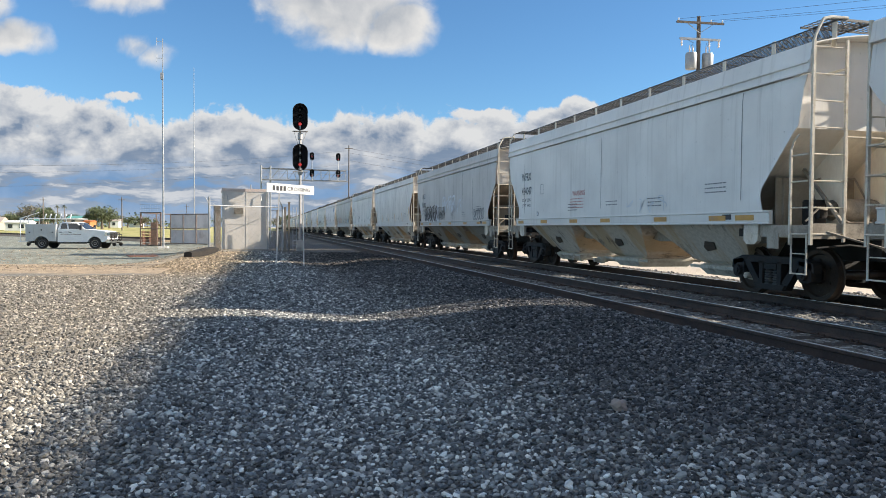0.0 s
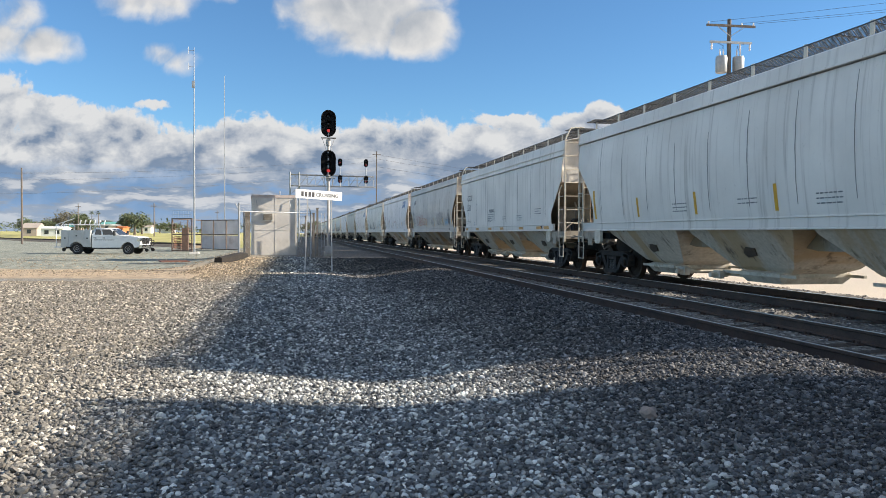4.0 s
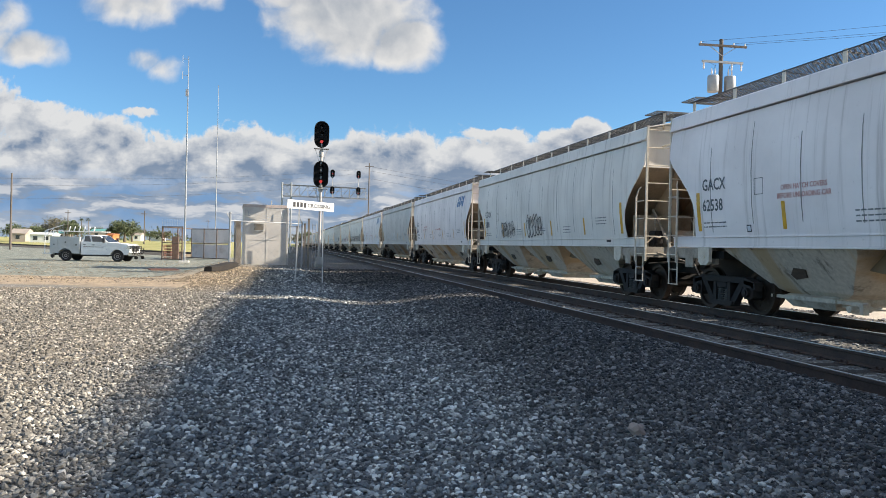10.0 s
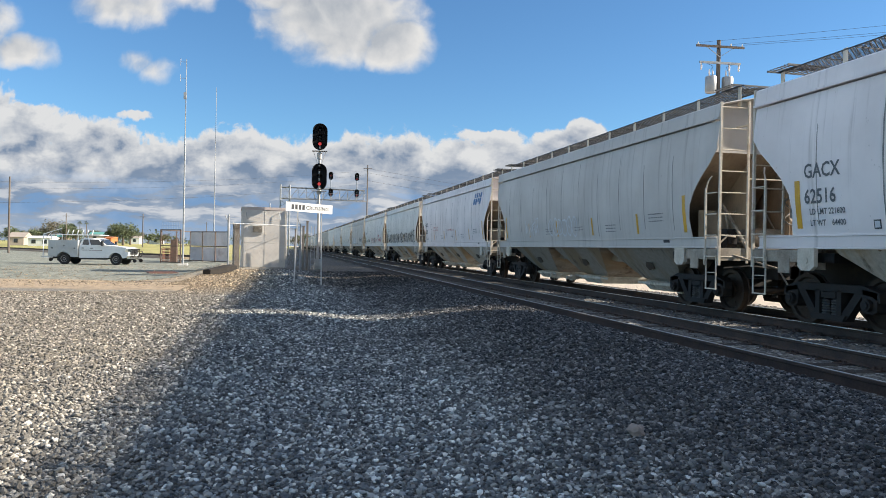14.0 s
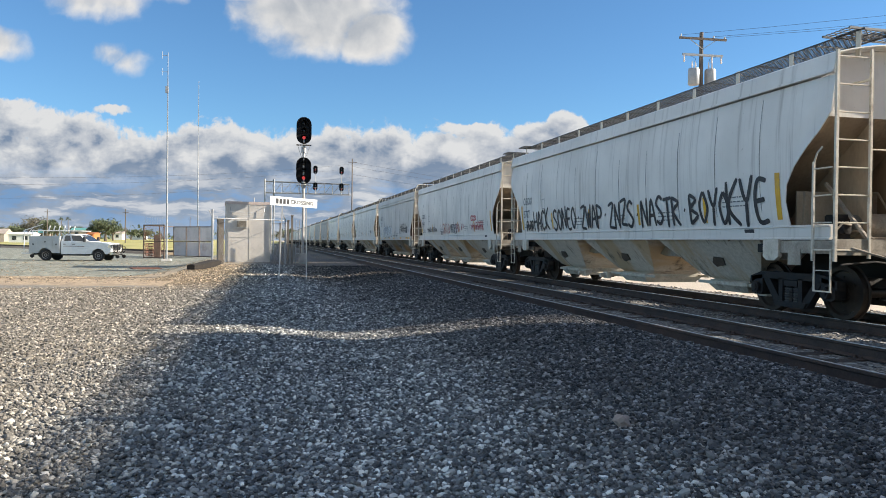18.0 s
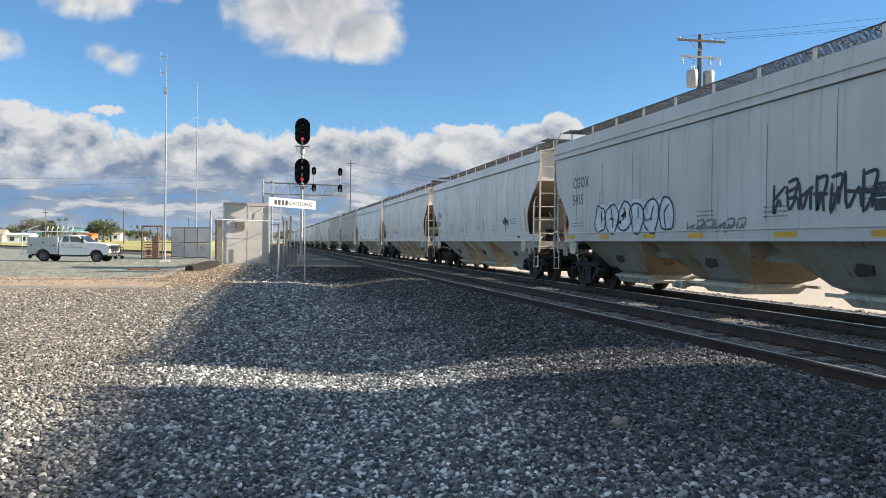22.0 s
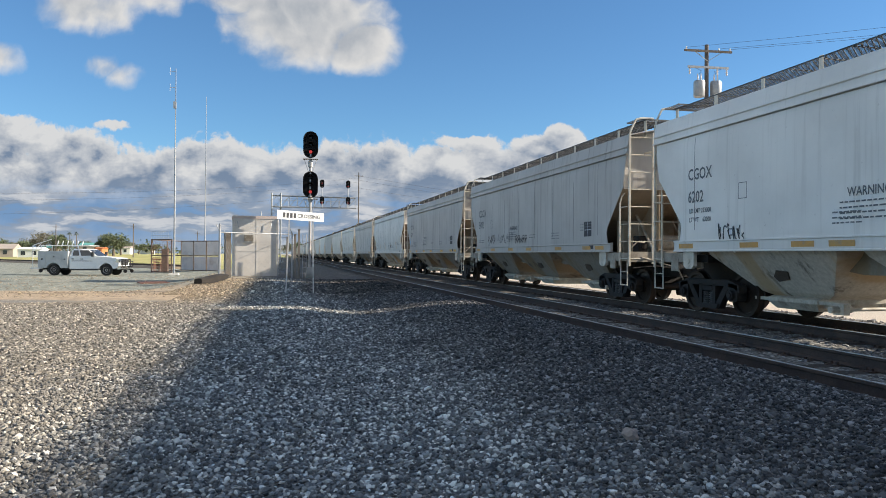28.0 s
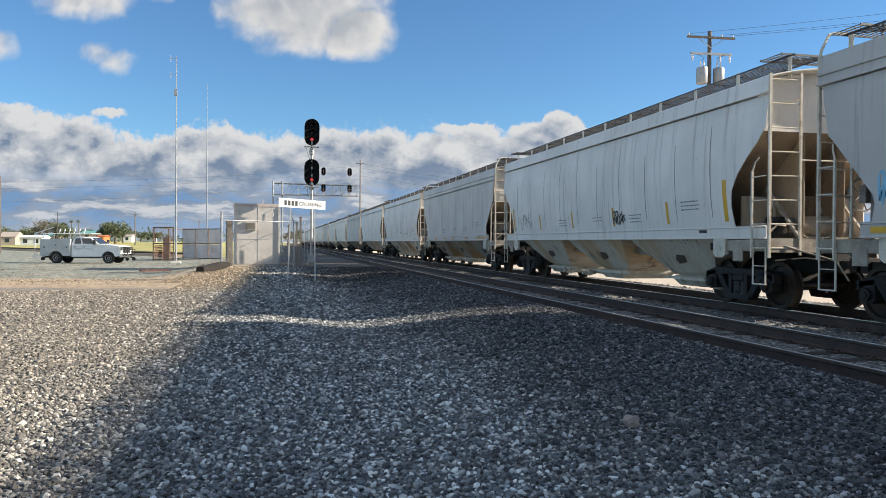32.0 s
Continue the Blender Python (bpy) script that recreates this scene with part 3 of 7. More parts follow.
HEAD_WORN = mesh("worn_edge", head_bm, RAIL_TOP)
tie_bm = bmesh.new()
box(tie_bm, -1.3, 1.3, -0.115, 0.115, -0.17, 0.0)
bmesh.ops.bevel(tie_bm, geom=tie_bm.edges[:], offset=0.012, segments=1)
TIE = mesh("tie", tie_bm, TIE_WOOD)
plate_bm = bmesh.new()
box(plate_bm, -0.18, 0.18, -0.09, 0.09, 0, 0.015)
for sx in (-0.1, 0.1):
    for sy in (-0.05, 0.05):
        box(plate_bm, sx - 0.014, sx + 0.014, sy - 0.014, sy + 0.014, 0.01, 0.05)
PLATE = mesh("tie_plate", plate_bm, RAIL_SIDE)


def track(c, label, near):
    t = thing("track", label, "railway track", kind="structure")
    for s in (-0.753, 0.753):
        r = child("rail", RAIL, t, pose(c + s, 0, RAIL_Z - 0.174))
        child("railhead", HEAD if c > 8 or s > 0 else HEAD_WORN, r)
    y, k = 3.0, 0
    while y < 3.0 + near * 0.52:
        w = random.Random(k * 3 + int(c))
        tie = child("tie", TIE, t, pose(c + w.uniform(-0.05, 0.05), y + w.uniform(-0.03, 0.03), RAIL_Z - 0.19 + w.uniform(-0.01, 0.006), 0, 0, w.uniform(-1, 1)))
        if k < 44:
            for s in (-0.753, 0.753):
                child("tie_plate", PLATE, tie, pose(s, 0, 0))
        y += 0.52
        k += 1
    bm = bmesh.new()
    y0 = y
    while y < 260:
        box(bm, c - 1.3, c + 1.3, y - 0.115, y + 0.115, RAIL_Z - 0.36, RAIL_Z - 0.19)
        y += 0.52
    part("distant_ties", bm, TIE_WOOD, t, kind="stuff")
    return t


track(TRACK_NEAR, "empty track with rusty rails and dark wooden ties", 130)
track(TRACK_TRAIN, "track under the train, polished railheads on dark ties", 130)


def crossing_track():
    """The other line, far off across the field, and its low bank."""
    t = thing("distant_track", "second railway line on a low dark bank across the field", "railway track", kind="structure")
    a, b = Vector((-150, 305, 0)), Vector((-9, 82, 0))
    d = (b - a).normalized()
    n = Vector((-d.y, d.x, 0))
    bm = bmesh.new()
    loft(bm, [[a + n * s + Vector((0, 0, z)) for s, z in ((-2.6, -0.5), (2.6, -0.5), (1.6, -0.06), (-1.6, -0.06))], [b + n * s + Vector((0, 0, z)) for s, z in ((-2.6, -0.5), (2.6, -0.5), (1.6, -0.06), (-1.6, -0.06))]])
    part("bank", bm, EARTH, t)
    for s in (-0.75, 0.75):
        bm = bmesh.new()
        beam(bm, a + n * s + Vector((0, 0, 0.02)), b + n * s + Vector((0, 0, 0.02)), 0.07, 0.16)
        part("rail", bm, RAIL_SIDE, t)


crossing_track()


# ---- the train of covered hopper cars; in each car's space y runs from its near end to its far end, z from the railhead ----
def lerp_table(tab, z):
    for (a, u), (b, v) in zip(tab, tab[1:]):
        if z <= b:
            return u + (v - u) * max(0, (z - a)) / (b - a)
    return tab[-1][1]


SIDE = {"round": ((1.35, 1.44), (1.75, 1.52), (2.2, 1.58), (2.8, 1.61), (3.3, 1.6), (3.7, 1.56), (4.15, 1.5)),
        "flat": ((1.35, 1.56), (1.7, 1.58), (3.6, 1.58), (4.15, 1.52))}
CUT = {"round": ((1.35, 1.0), (1.6, 1.06), (2.0, 1.12), (2.3, 1.06), (2.6, 0.86), (2.9, 0.55), (3.15, 0.25), (3.4, 0.05), (4.15, 0.03)),
       "flat": ((1.35, 1.1), (1.85, 1.22), (1.95, 1.22), (2.9, 0.38), (2.95, 0.28), (4.15, 0.05))}


def side_x(kind, z):
    return lerp_table(SIDE[kind], z)


def roof_z(x):
    return 4.34 + 0.2 * (1 - (x / 1.5) ** 2)


CACHE = {}


def cached(key, make):
    if key not in CACHE:
        CACHE[key] = make()
    return CACHE[key]


def side_mesh(kind, L, s, paint):
    bm = bmesh.new()
    zs = [1.58, 1.72, 1.86, 2.0, 2.15, 2.3, 2.45, 2.6, 2.75, 2.9, 3.0, 3.12, 3.24, 3.4, 3.6, 3.72, 3.99 if kind == "round" else 3.83]
    rows = []
    for z in zs:
        c = lerp_table(CUT[kind], z)
        rows.append([(s * side_x(kind, z), c + (L - 2 * c) * k / 6, z) for k in range(7)])
    sheet(bm, rows, (-s * 0.02, 0, 0))
    return mesh("side_sheet", bm, paint, 50)


def seam_mesh(kind, variant, s):
    """One dirty upright weld, narrowing at both ends."""
    bm = bmesh.new()
    w = random.Random(variant)
    top, low = w.uniform(3.3, 3.9), w.uniform(1.65, 1.85)
    hw = w.uniform(0.009, 0.016)
    ring = []
    for k in range(11):
        z = low + (top - low) * k / 10
        f = hw * (0.4 + 0.6 * math.sin(math.pi * min(max(k / 10, 0.05), 0.95)) ** 0.5)
        x = s * (side_x(kind, z) + 0.004)
        ring.append((bm.verts.new((x, -f, z)), bm.verts.new((x + s * 0.004, 0, z)), bm.verts.new((x, f, z))))
    for a, b in zip(ring, ring[1:]):
        for k in (0, 1):
            bm.faces.new((a[k], a[k + 1], b[k + 1], b[k]))
    return mesh("weld_seam", bm, SEAM_DIRT)


def roof_mesh(L, paint):
    bm = bmesh.new()
    xs = [-1.5 + 3.0 * k / 12 for k in range(13)]
    sheet(bm, [[(x, y, roof_z(x)) for x in xs] for y in (0.03, L * 0.25, L * 0.5, L * 0.75, L - 0.03)], (0, 0, -0.02))
    return mesh("roof", bm, paint, 30)


def chord_mesh(kind, L, s, paint):
    bm = bmesh.new()
    x = side_x(kind, 4.0)
    xl = side_x(kind, 3.8 if kind == "round" else 3.66)
    prof = [(x - 0.03, 4.012), (xl + 0.05, 4.012), (xl + 0.05, 4.05), (xl + 0.018, 4.06), (x + 0.012, 4.32), (x - 0.03, 4.355)]
    if kind == "flat":
        prof = [(x - 0.03, 3.845), (xl + 0.045, 3.845), (xl + 0.045, 3.88), (xl + 0.015, 3.89), (xl + 0.005, 4.0), (xl + 0.04, 4.01), (xl + 0.04, 4.04), (xl + 0.002, 4.05), (x + 0.0, 4.34), (x - 0.04, 4.355)]
    loft(bm, [[(s * px, y, pz) for px, pz in prof] for y in (0.03, L - 0.03)])
    return mesh("top_chord", bm, paint)


def sill_mesh(kind, L, s, paint):
    bm = bmesh.new()
    x = side_x(kind, 1.5)
    e = 0.14 if kind == "round" else 0.95
    prof = [(x - 0.06, 1.35), (x + 0.045, 1.35), (x + 0.045, 1.375), (x + 0.015, 1.385), (x + 0.015, 1.555), (x + 0.04, 1.565), (x + 0.04, 1.59), (x - 0.06, 1.6)]
    loft(bm, [[(s * px, y, pz) for px, pz in prof] for y in (e, L - e)])
    return mesh("side_sill", bm, paint)


def end_mesh(kind, paint):
    """Upright end panel."""
    bm = bmesh.new()
    zb = 3.38 if kind == "round" else 2.98
    xs = [-1.47 + 2.94 * k / 8 for k in range(9)]
    sheet(bm, [[(x, 0.4, zb) for x in xs], [(x, 0.4, roof_z(x) - 0.03) for x in xs]], (0, 0.02, 0))
    return mesh("end_panel", bm, paint)


def slope_mesh(kind, mat):
    """The slope sheet under the end panel, with two stiffeners."""
    bm = bmesh.new()
    zb = 3.38 if kind == "round" else 2.98
    sheet(bm, [[(-1.5, 0.4, zb), (1.5, 0.4, zb)], [(-1.5, 1.3, zb - 0.75), (1.5, 1.3, zb - 0.75)], [(-1.42, 2.9, 1.32), (1.42, 2.9, 1.32)]], (0, 0.02, 0.02))
    for x in (-0.45, 0.45):
        prism(bm, ((0.42, zb), (2.6, 1.55), (2.6, 1.2), (0.5, 1.2), (0.42, 1.6)), x - 0.012, x + 0.012)
    return mesh("slope_sheet", bm, mat)


PITCH = 4.1


def bay_mesh(c, a, b, mat):
    """One hopper bay about c, a four-sided funnel; a, b: how far its top reaches to the near and far side."""
    bm = bmesh.new()
    ring = lambda p, q, x, z: [(-x, c - p, z), (x, c - p, z), (x, c + q, z), (-x, c + q, z)]
    loft(bm, [ring(a, b, 1.43, 1.38), ring(a - 0.06, b - 0.06, 1.34, 1.26), ring(0.98, 0.98, 0.74, 0.58), ring(0.62, 0.62, 0.56, 0.46)])
    return mesh("hopper_bay", bm, mat)


def saddle_mesh(y, mat):
    """The saddle between two bays, set back from their sides."""
    bm = bmesh.new()
    prism(bm, ((y - 0.9, 1.37), (y + 0.9, 1.37), (y + 0.9, 1.05), (y + 0.3, 0.96), (y - 0.3, 0.96), (y - 0.9, 1.05)), -0.85, 0.85)
    return mesh("bay_saddle", bm, mat)


def bulkhead_mesh():
    """The plate under the slope sheet, over the truck."""
    bm = bmesh.new()
    box(bm, -1.25, 1.25, 1.2, 1.23, 1.33, 2.2)
    for x in (-1.1, 0, 1.1):
        box(bm, x - 0.03, x + 0.03, 1.14, 1.2, 1.33, 2.2)
    return mesh("bulkhead", bm, BULKHEAD_PAINT)


def vibrator_mesh():
    """Greasy mounting plate on the slope of a bay."""
    bm = bmesh.new()
    on = lambda z: -0.74 - 0.6 * (z - 0.58) / 0.68 - 0.004
    loft(bm, [[(on(z) - off, y, z) for y, z in ((-0.26, 0.98), (0.02, 1.0), (0.22, 0.87), (0.18, 0.78), (-0.16, 0.83))] for off in (0.0, 0.03)])
    return mesh("vibrator_bracket", bm, GREASE)


def gate_mesh():
    """Sliding outlet gate: a broad shallow pan with its rails, racks and capstan ends."""
    bm = bmesh.new()
    loft(bm, [[(-x, -y, z), (x, -y, z), (x, y, z), (-x, y, z)] for x, y, z in ((0.7, 0.66, 0.5), (0.82, 0.66, 0.47), (0.82, 0.66, 0.4), (0.7, 0.56, 0.26))])
    for s in (-1, 1):
        box(bm, s * 0.76 - 0.03, s * 0.76 + 0.03, -1.35, 1.1, 0.4, 0.46)
        box(bm, s * 0.62 - 0.02, s * 0.62 + 0.02, -1.3, 0.6, 0.33, 0.37)
        box(bm, s * 0.9 - 0.06, s * 0.9 + 0.06, -1.45, -1.2, 0.27, 0.45)
        tube(bm, (s * 0.7, -1.32, 0.36), (s * 1.12, -1.32, 0.36), 0.06, seg=8)
    tube(bm, (-1.1, -1.32, 0.36), (1.1, -1.32, 0.36), 0.03, seg=8)
    return mesh("outlet_gate", bm, GATE_STEEL)


def bars_mesh(name, segs, w, h, mat):
    """Many straight flat bars, from (x0, y0, x1, y1, z) rows, in one mesh."""
    segs = np.asarray(segs, dtype=float)
    p, q, z = segs[:, 0:2], segs[:, 2:4], segs[:, 4]
    d = (q - p) / np.linalg.norm(q - p, axis=1)[:, None]
    o = np.stack([-d[:, 1], d[:, 0]], 1) * w
    ring = [np.concatenate([e + k * o, (z + g * h)[:, None]], 1) for e in (p, q) for k, g in ((-1, -1), (1, -1), (1, 1), (-1, 1))]
    v = np.stack(ring, 1).reshape(-1, 3)
    quad = np.array([(0, 1, 5, 4), (1, 2, 6, 5), (2, 3, 7, 6), (3, 0, 4, 7)])
    tri = np.concatenate([quad[:, [0, 1, 2]], quad[:, [0, 2, 3]]])
    f = (tri[None] + (np.arange(len(segs)) * 8)[:, None, None]).reshape(-1, 3)
    return raw_mesh(name, v, f, mat)


def board_mesh(L):
    """Running board of expanded metal: edge bars, cross bearers and a lattice of strands."""
    segs = []
    n = int(L / 0.1)
    for k in range(-9, n):
        for a, b in ((-0.25, 0.45), (0.45, -0.25)):
            y0, y1 = 0.1 * k, 0.1 * k + 0.6
            if y0 >= 0 and y1 <= L:
                segs.append((a, y0, b, y1, 4.738))
    for e in (-0.25, 0.45):
        segs += [(e, 0.0, e, L, 4.725 + 0.008 * k) for k in range(3)]
    for y in np.arange(0.3, L, 0.765):
        segs += [(-0.25, y, 0.45, y, 4.71), (-0.25, y, 0.45, y, 4.72)]
    return bars_mesh("running_board", segs, 0.009, 0.005, GRATING)


def cross_board_mesh():
    bm = bmesh.new()
    for k in range(7):
        y = 0.02 + 0.097 * k
        w = 0.01 if k in (0, 6) else 0.004
        box(bm, -1.3, 1.3, y - w, y + w, 4.715 if k in (0, 6) else 4.735, 4.75)
    for k in range(26):
        x = -1.27 + 2.54 * k / 25
        box(bm, x - 0.007, x + 0.007, 0.02, 0.6, 4.738, 4.746)
    return mesh("end_running_board", bm, GRATING)


def support_mesh():
    bm = bmesh.new()
    box(bm, -0.008, 0.008, -0.05, 0.05, 4.31, 4.76)
    return mesh("board_bracket", bm, LADDER_PAINT)


def hatch_mesh(l):
    bm = bmesh.new()
    loft(bm, [[(-0.33, y, 4.45), (0.33, y, 4.45), (0.33, y, 4.62), (0.2, y, 4.67), (-0.2, y, 4.67), (-0.33, y, 4.62)] for y in (0, l)])
    for k in range(3):
        y = l * (k + 0.5) / 3
        box(bm, -0.37, 0.37, y - 0.03, y + 0.03, 4.63, 4.7)
    return mesh("hatch_cover", bm, PAINT_WHITE)


def end_ladder_mesh(kind):
    bm = bmesh.new()
    if kind == "flat":
        bar(bm, [(-1.525, 0, 4.34), (-1.5, 0.0, 4.45), (-1.36, 0.0, 4.72), (-1.2, 0.0, 4.76), (-0.88, 0.0, 4.76)], 0.026)
    box(bm, -1.55, -1.5, -0.022, 0.022, 1.0, 4.36)
    box(bm, -0.9, -0.86, -0.022, 0.022, 1.05, 4.4)
    for k in range(8):
        tube(bm, (-1.52, 0, 1.18 + 0.44 * k), (-0.88, 0, 1.18 + 0.44 * k), 0.013, seg=6)
    tube(bm, (-0.88, 0, 2.8), (0.1, 0, 2.8), 0.013, seg=6)
    for x in (-1.5, -0.9):
        box(bm, x - 0.012, x + 0.012, 0.0, 0.42, 3.9, 3.94)
    return mesh("end_ladder", bm, LADDER_PAINT)


def side_ladder_mesh():
    bm = bmesh.new()
    box(bm, -1.6, -1.565, 0.4, 0.44, 1.0, 2.62)
    for k in range(4):
        tube(bm, (-1.58, 0.02, 1.18 + 0.44 * k), (-1.58, 0.44, 1.18 + 0.44 * k), 0.013, seg=6)
    bar(bm, [(-1.58, 0.42, 2.6), (-1.57, 0.36, 2.76), (-1.52, 0.3, 2.86)], 0.016)
    return mesh("side_ladder", bm, LADDER_PAINT)


def stirrup_mesh():
    bm = bmesh.new()
    for y in (0.06, 0.42):
        box(bm, -1.56, -1.54, y - 0.014, y + 0.014, 0.52, 1.2)
    box(bm, -1.565, -1.535, 0.046, 0.434, 0.5, 0.522)
    box(bm, -1.56, -1.54, 0.046, 0.434, 0.84, 0.856)
    return mesh("step_stirrup", bm, LADDER_PAINT)


def platform_mesh():
    bm = bmesh.new()
    box(bm, -1.5, 1.5, 0.0, 0.1, 1.1, 1.36)
    box(bm, -1.5, 1.5, 0.1, 0.95, 1.3, 1.335)
    for s in (-1, 1):
        box(bm, s * 1.5 - 0.03, s * 1.5 + 0.03, 0.0, 1.25, 1.12, 1.33)
        box(bm, s * 1.53 - 0.012, s * 1.53 + 0.012, 0.75, 1.05, 0.92, 1.2)
        box(bm, s * 1.3 - 0.04, s * 1.3 + 0.04, 1.15, 1.6, 1.0, 1.36)
    for x in (-0.75, 0.75):
        beam(bm, (x, 0.1, 1.3), (x, 1.1, 2.35), 0.05)
    return mesh("end_platform", bm, PLATFORM_PAINT)


def reservoir_mesh():
    bm = bmesh.new()
    m = Matrix.Translation((-0.1, 0.75, 1.6)) @ Matrix.Rotation(math.pi / 2, 4, "Y")
    lathe(bm, ((0.08, -0.42), (0.19, -0.36), (0.21, -0.3), (0.21, 0.5), (0.19, 0.56), (0.08, 0.62)), m, 18)
    for x in (-0.3, 0.3):
        box(bm, x - 0.03, x + 0.03, 0.6, 0.9, 1.33, 1.5)
    return mesh("air_reservoir", bm, PLATFORM_PAINT, 40)


def valve_mesh():
    bm = bmesh.new()
    box(bm, -0.98, -0.74, 0.55, 0.85, 1.34, 1.78)
    box(bm, -0.95, -0.8, 0.45, 0.56, 1.45, 1.66)
    bmesh.ops.bevel(bm, geom=bm.edges[:], offset=0.025, segments=2)
    return mesh("control_valve", bm, STEEL_DARK)


PIPES = ([(-0.74, 0.7, 1.5), (-0.6, 0.5, 1.5), (-0.3, 0.5, 1.38), (0.5, 0.3, 1.38)],
         [(-0.86, 0.7, 1.78), (-0.86, 0.8, 2.1), (-0.4, 1.05, 2.2), (0.3, 1.05, 2.2), (0.45, 0.85, 1.7)],
         [(-1.3, 0.05, 1.25), (-0.9, -0.1, 1.12), (-0.35, -0.3, 0.95), (-0.3, -0.55, 0.6)],
         [(-1.45, 0.2, 1.4), (-1.2, 0.2, 1.62), (-0.95, 0.3, 1.6)])


def brake_pipe_mesh(i):
    bm = bmesh.new()
    bar(bm, PIPES[i], 0.019)
    return mesh("brake_pipe", bm, PLATFORM_PAINT)


def jack_pad_mesh():
    bm = bmesh.new()
    prism(bm, ((1.28, 1.36), (1.68, 1.36), (1.68, 1.05), (1.58, 0.98), (1.38, 0.98), (1.28, 1.05)), -1.56, -1.48)
    tube(bm, (-1.57, 1.48, 1.15), (-1.475, 1.48, 1.15), 0.06)
    return mesh("jacking_pad", bm, LADDER_PAINT)


def centre_sill_mesh(L):
    bm = bmesh.new()
    box(bm, -0.2, 0.2, -0.1, 3.3, 0.72, 1.12)
    box(bm, -0.2, 0.2, L - 3.3, L + 0.1, 0.72, 1.12)
    for y in (1.0, L - 1.0):
        box(bm, -1.35, 1.35, y - 0.9, y + 1.1, 1.12, 1.28)
    tube(bm, (0.45, 0.5, 1.0), (0.45, L - 0.5, 1.0), 0.025, seg=6)
    tube(bm, (0.7, L - 2.2, 1.55), (0.7, L - 1.3, 1.55), 0.2, seg=14)
    return mesh("centre_sill", bm, STEEL_DARK)


def coupler_mesh():
    bm = bmesh.new()
    box(bm, -0.08, 0.08, -0.42, 0.0, 0.8, 0.95)
    prism(bm, ((-0.4, 0.74), (-0.62, 0.74), (-0.66, 0.8), (-0.66, 0.98), (-0.6, 1.02), (-0.4, 1.0)), -0.16, 0.16)
    bar(bm, [(-0.3, -0.05, 0.95), (-0.8, -0.05, 1.0), (-1.45, -0.05, 0.95)], 0.016)
    bar(bm, [(0.25, -0.05, 0.8), (0.3, -0.3, 0.5), (0.22, -0.58, 0.6)], 0.03)
    return mesh("coupler", bm, STEEL_DARK)


def brake_wheel_mesh():
    bm = bmesh.new()
    m = Matrix.Translation((-0.55, 0, 2.1)) @ Matrix.Rotation(math.pi / 2, 4, "X")
    pts = [m @ Vector((0.28 * math.cos(k * math.pi / 10), 0.28 * math.sin(k * math.pi / 10), 0)) for k in range(21)]
    bar(bm, pts, 0.016)
    for k in range(5):
        a = k * 2 * math.pi / 5
        tube(bm, m @ Vector((0, 0, -0.05)), m @ Vector((0.28 * math.cos(a), 0.28 * math.sin(a), 0)), 0.012, seg=6)
    box(bm, -0.68, -0.42, -0.2, -0.06, 1.95, 2.25)
    box(bm, -0.58, -0.52, -0.3, -0.2, 1.3, 2.2)
    return mesh("brake_wheel", bm, surf("brake_gear_steel", (0.3, 0.29, 0.27), (0.16, 0.15, 0.14), 5, 0.6, 0.3, 0.3))


def frame_mesh():
    """Cast truck side frame with its two windows, spring nest opening and journal ends."""
    bm = bmesh.new()
    x0, x1 = -1.12, -0.94
    prism(bm, ((-1.12, 0.5), (-1.1, 0.66), (-0.78, 0.76), (0.78, 0.76), (1.1, 0.66), (1.12, 0.5), (0.95, 0.6), (0.72, 0.63), (-0.72, 0.63), (-0.95, 0.6)), x0, x1)
    for s in (-1, 1):
        prism(bm, ((s * 0.78, 0.66), (s * 0.6, 0.66), (s * 0.24, 0.2), (s * 0.4, 0.16)), x0 + 0.02, x1 - 0.02)
        prism(bm, ((s * 0.3, 0.66), (s * 0.2, 0.66), (s * 0.2, 0.2), (s * 0.3, 0.2)), x0, x1)
        prism(bm, ((s * 0.76, 0.7), (s * 1.06, 0.66), (s * 1.06, 0.36), (s * 0.98, 0.32), (s * 0.8, 0.32), (s * 0.74, 0.38)), x0, x1 + 0.04)
        tube(bm, (x0 - 0.07, s * 0.889, 0.457), (x0 + 0.02, s * 0.889, 0.457), 0.1, seg=14)
        tube(bm, (x0 - 0.09, s * 0.889, 0.457), (x0 - 0.06, s * 0.889, 0.457), 0.06, seg=10)
    prism(bm, ((-0.42, 0.24), (-0.36, 0.14), (0.36, 0.14), (0.42, 0.24)), x0 - 0.02, x1 + 0.02)
    return mesh("side_frame", bm, STEEL_DARK)


def spring_mesh():
    """One coil spring, its turns as ridges."""
    bm = bmesh.new()
    prof = [(0.05, 0.225)]
    for k in range(6):
        z = 0.25 + 0.045 * k
        prof += [(0.07, z - 0.02), (0.09, z - 0.01), (0.09, z + 0.01), (0.07, z + 0.02)]
    lathe(bm, prof + [(0.05, 0.515)], Matrix(), 10)
    return mesh("coil_spring", bm, SPRING_STEEL)


def bolster_mesh():
    bm = bmesh.new()
    loft(bm, [[(x, -w, z0), (x, w, z0), (x, w, z1), (x, -w, z1)] for x, w, z0, z1 in ((-1.12, 0.17, 0.52, 0.62), (-0.5, 0.2, 0.45, 0.68), (0.5, 0.2, 0.45, 0.68), (1.12, 0.17, 0.52, 0.62))])
    tube(bm, (0, 0, 0.66), (0, 0, 0.76), 0.2, seg=16)
    for s in (-1, 1):
        box(bm, -0.8, 0.8, s * 0.42 - 0.05, s * 0.42 + 0.05, 0.33, 0.45)
    return mesh("bolster", bm, STEEL_DARK)


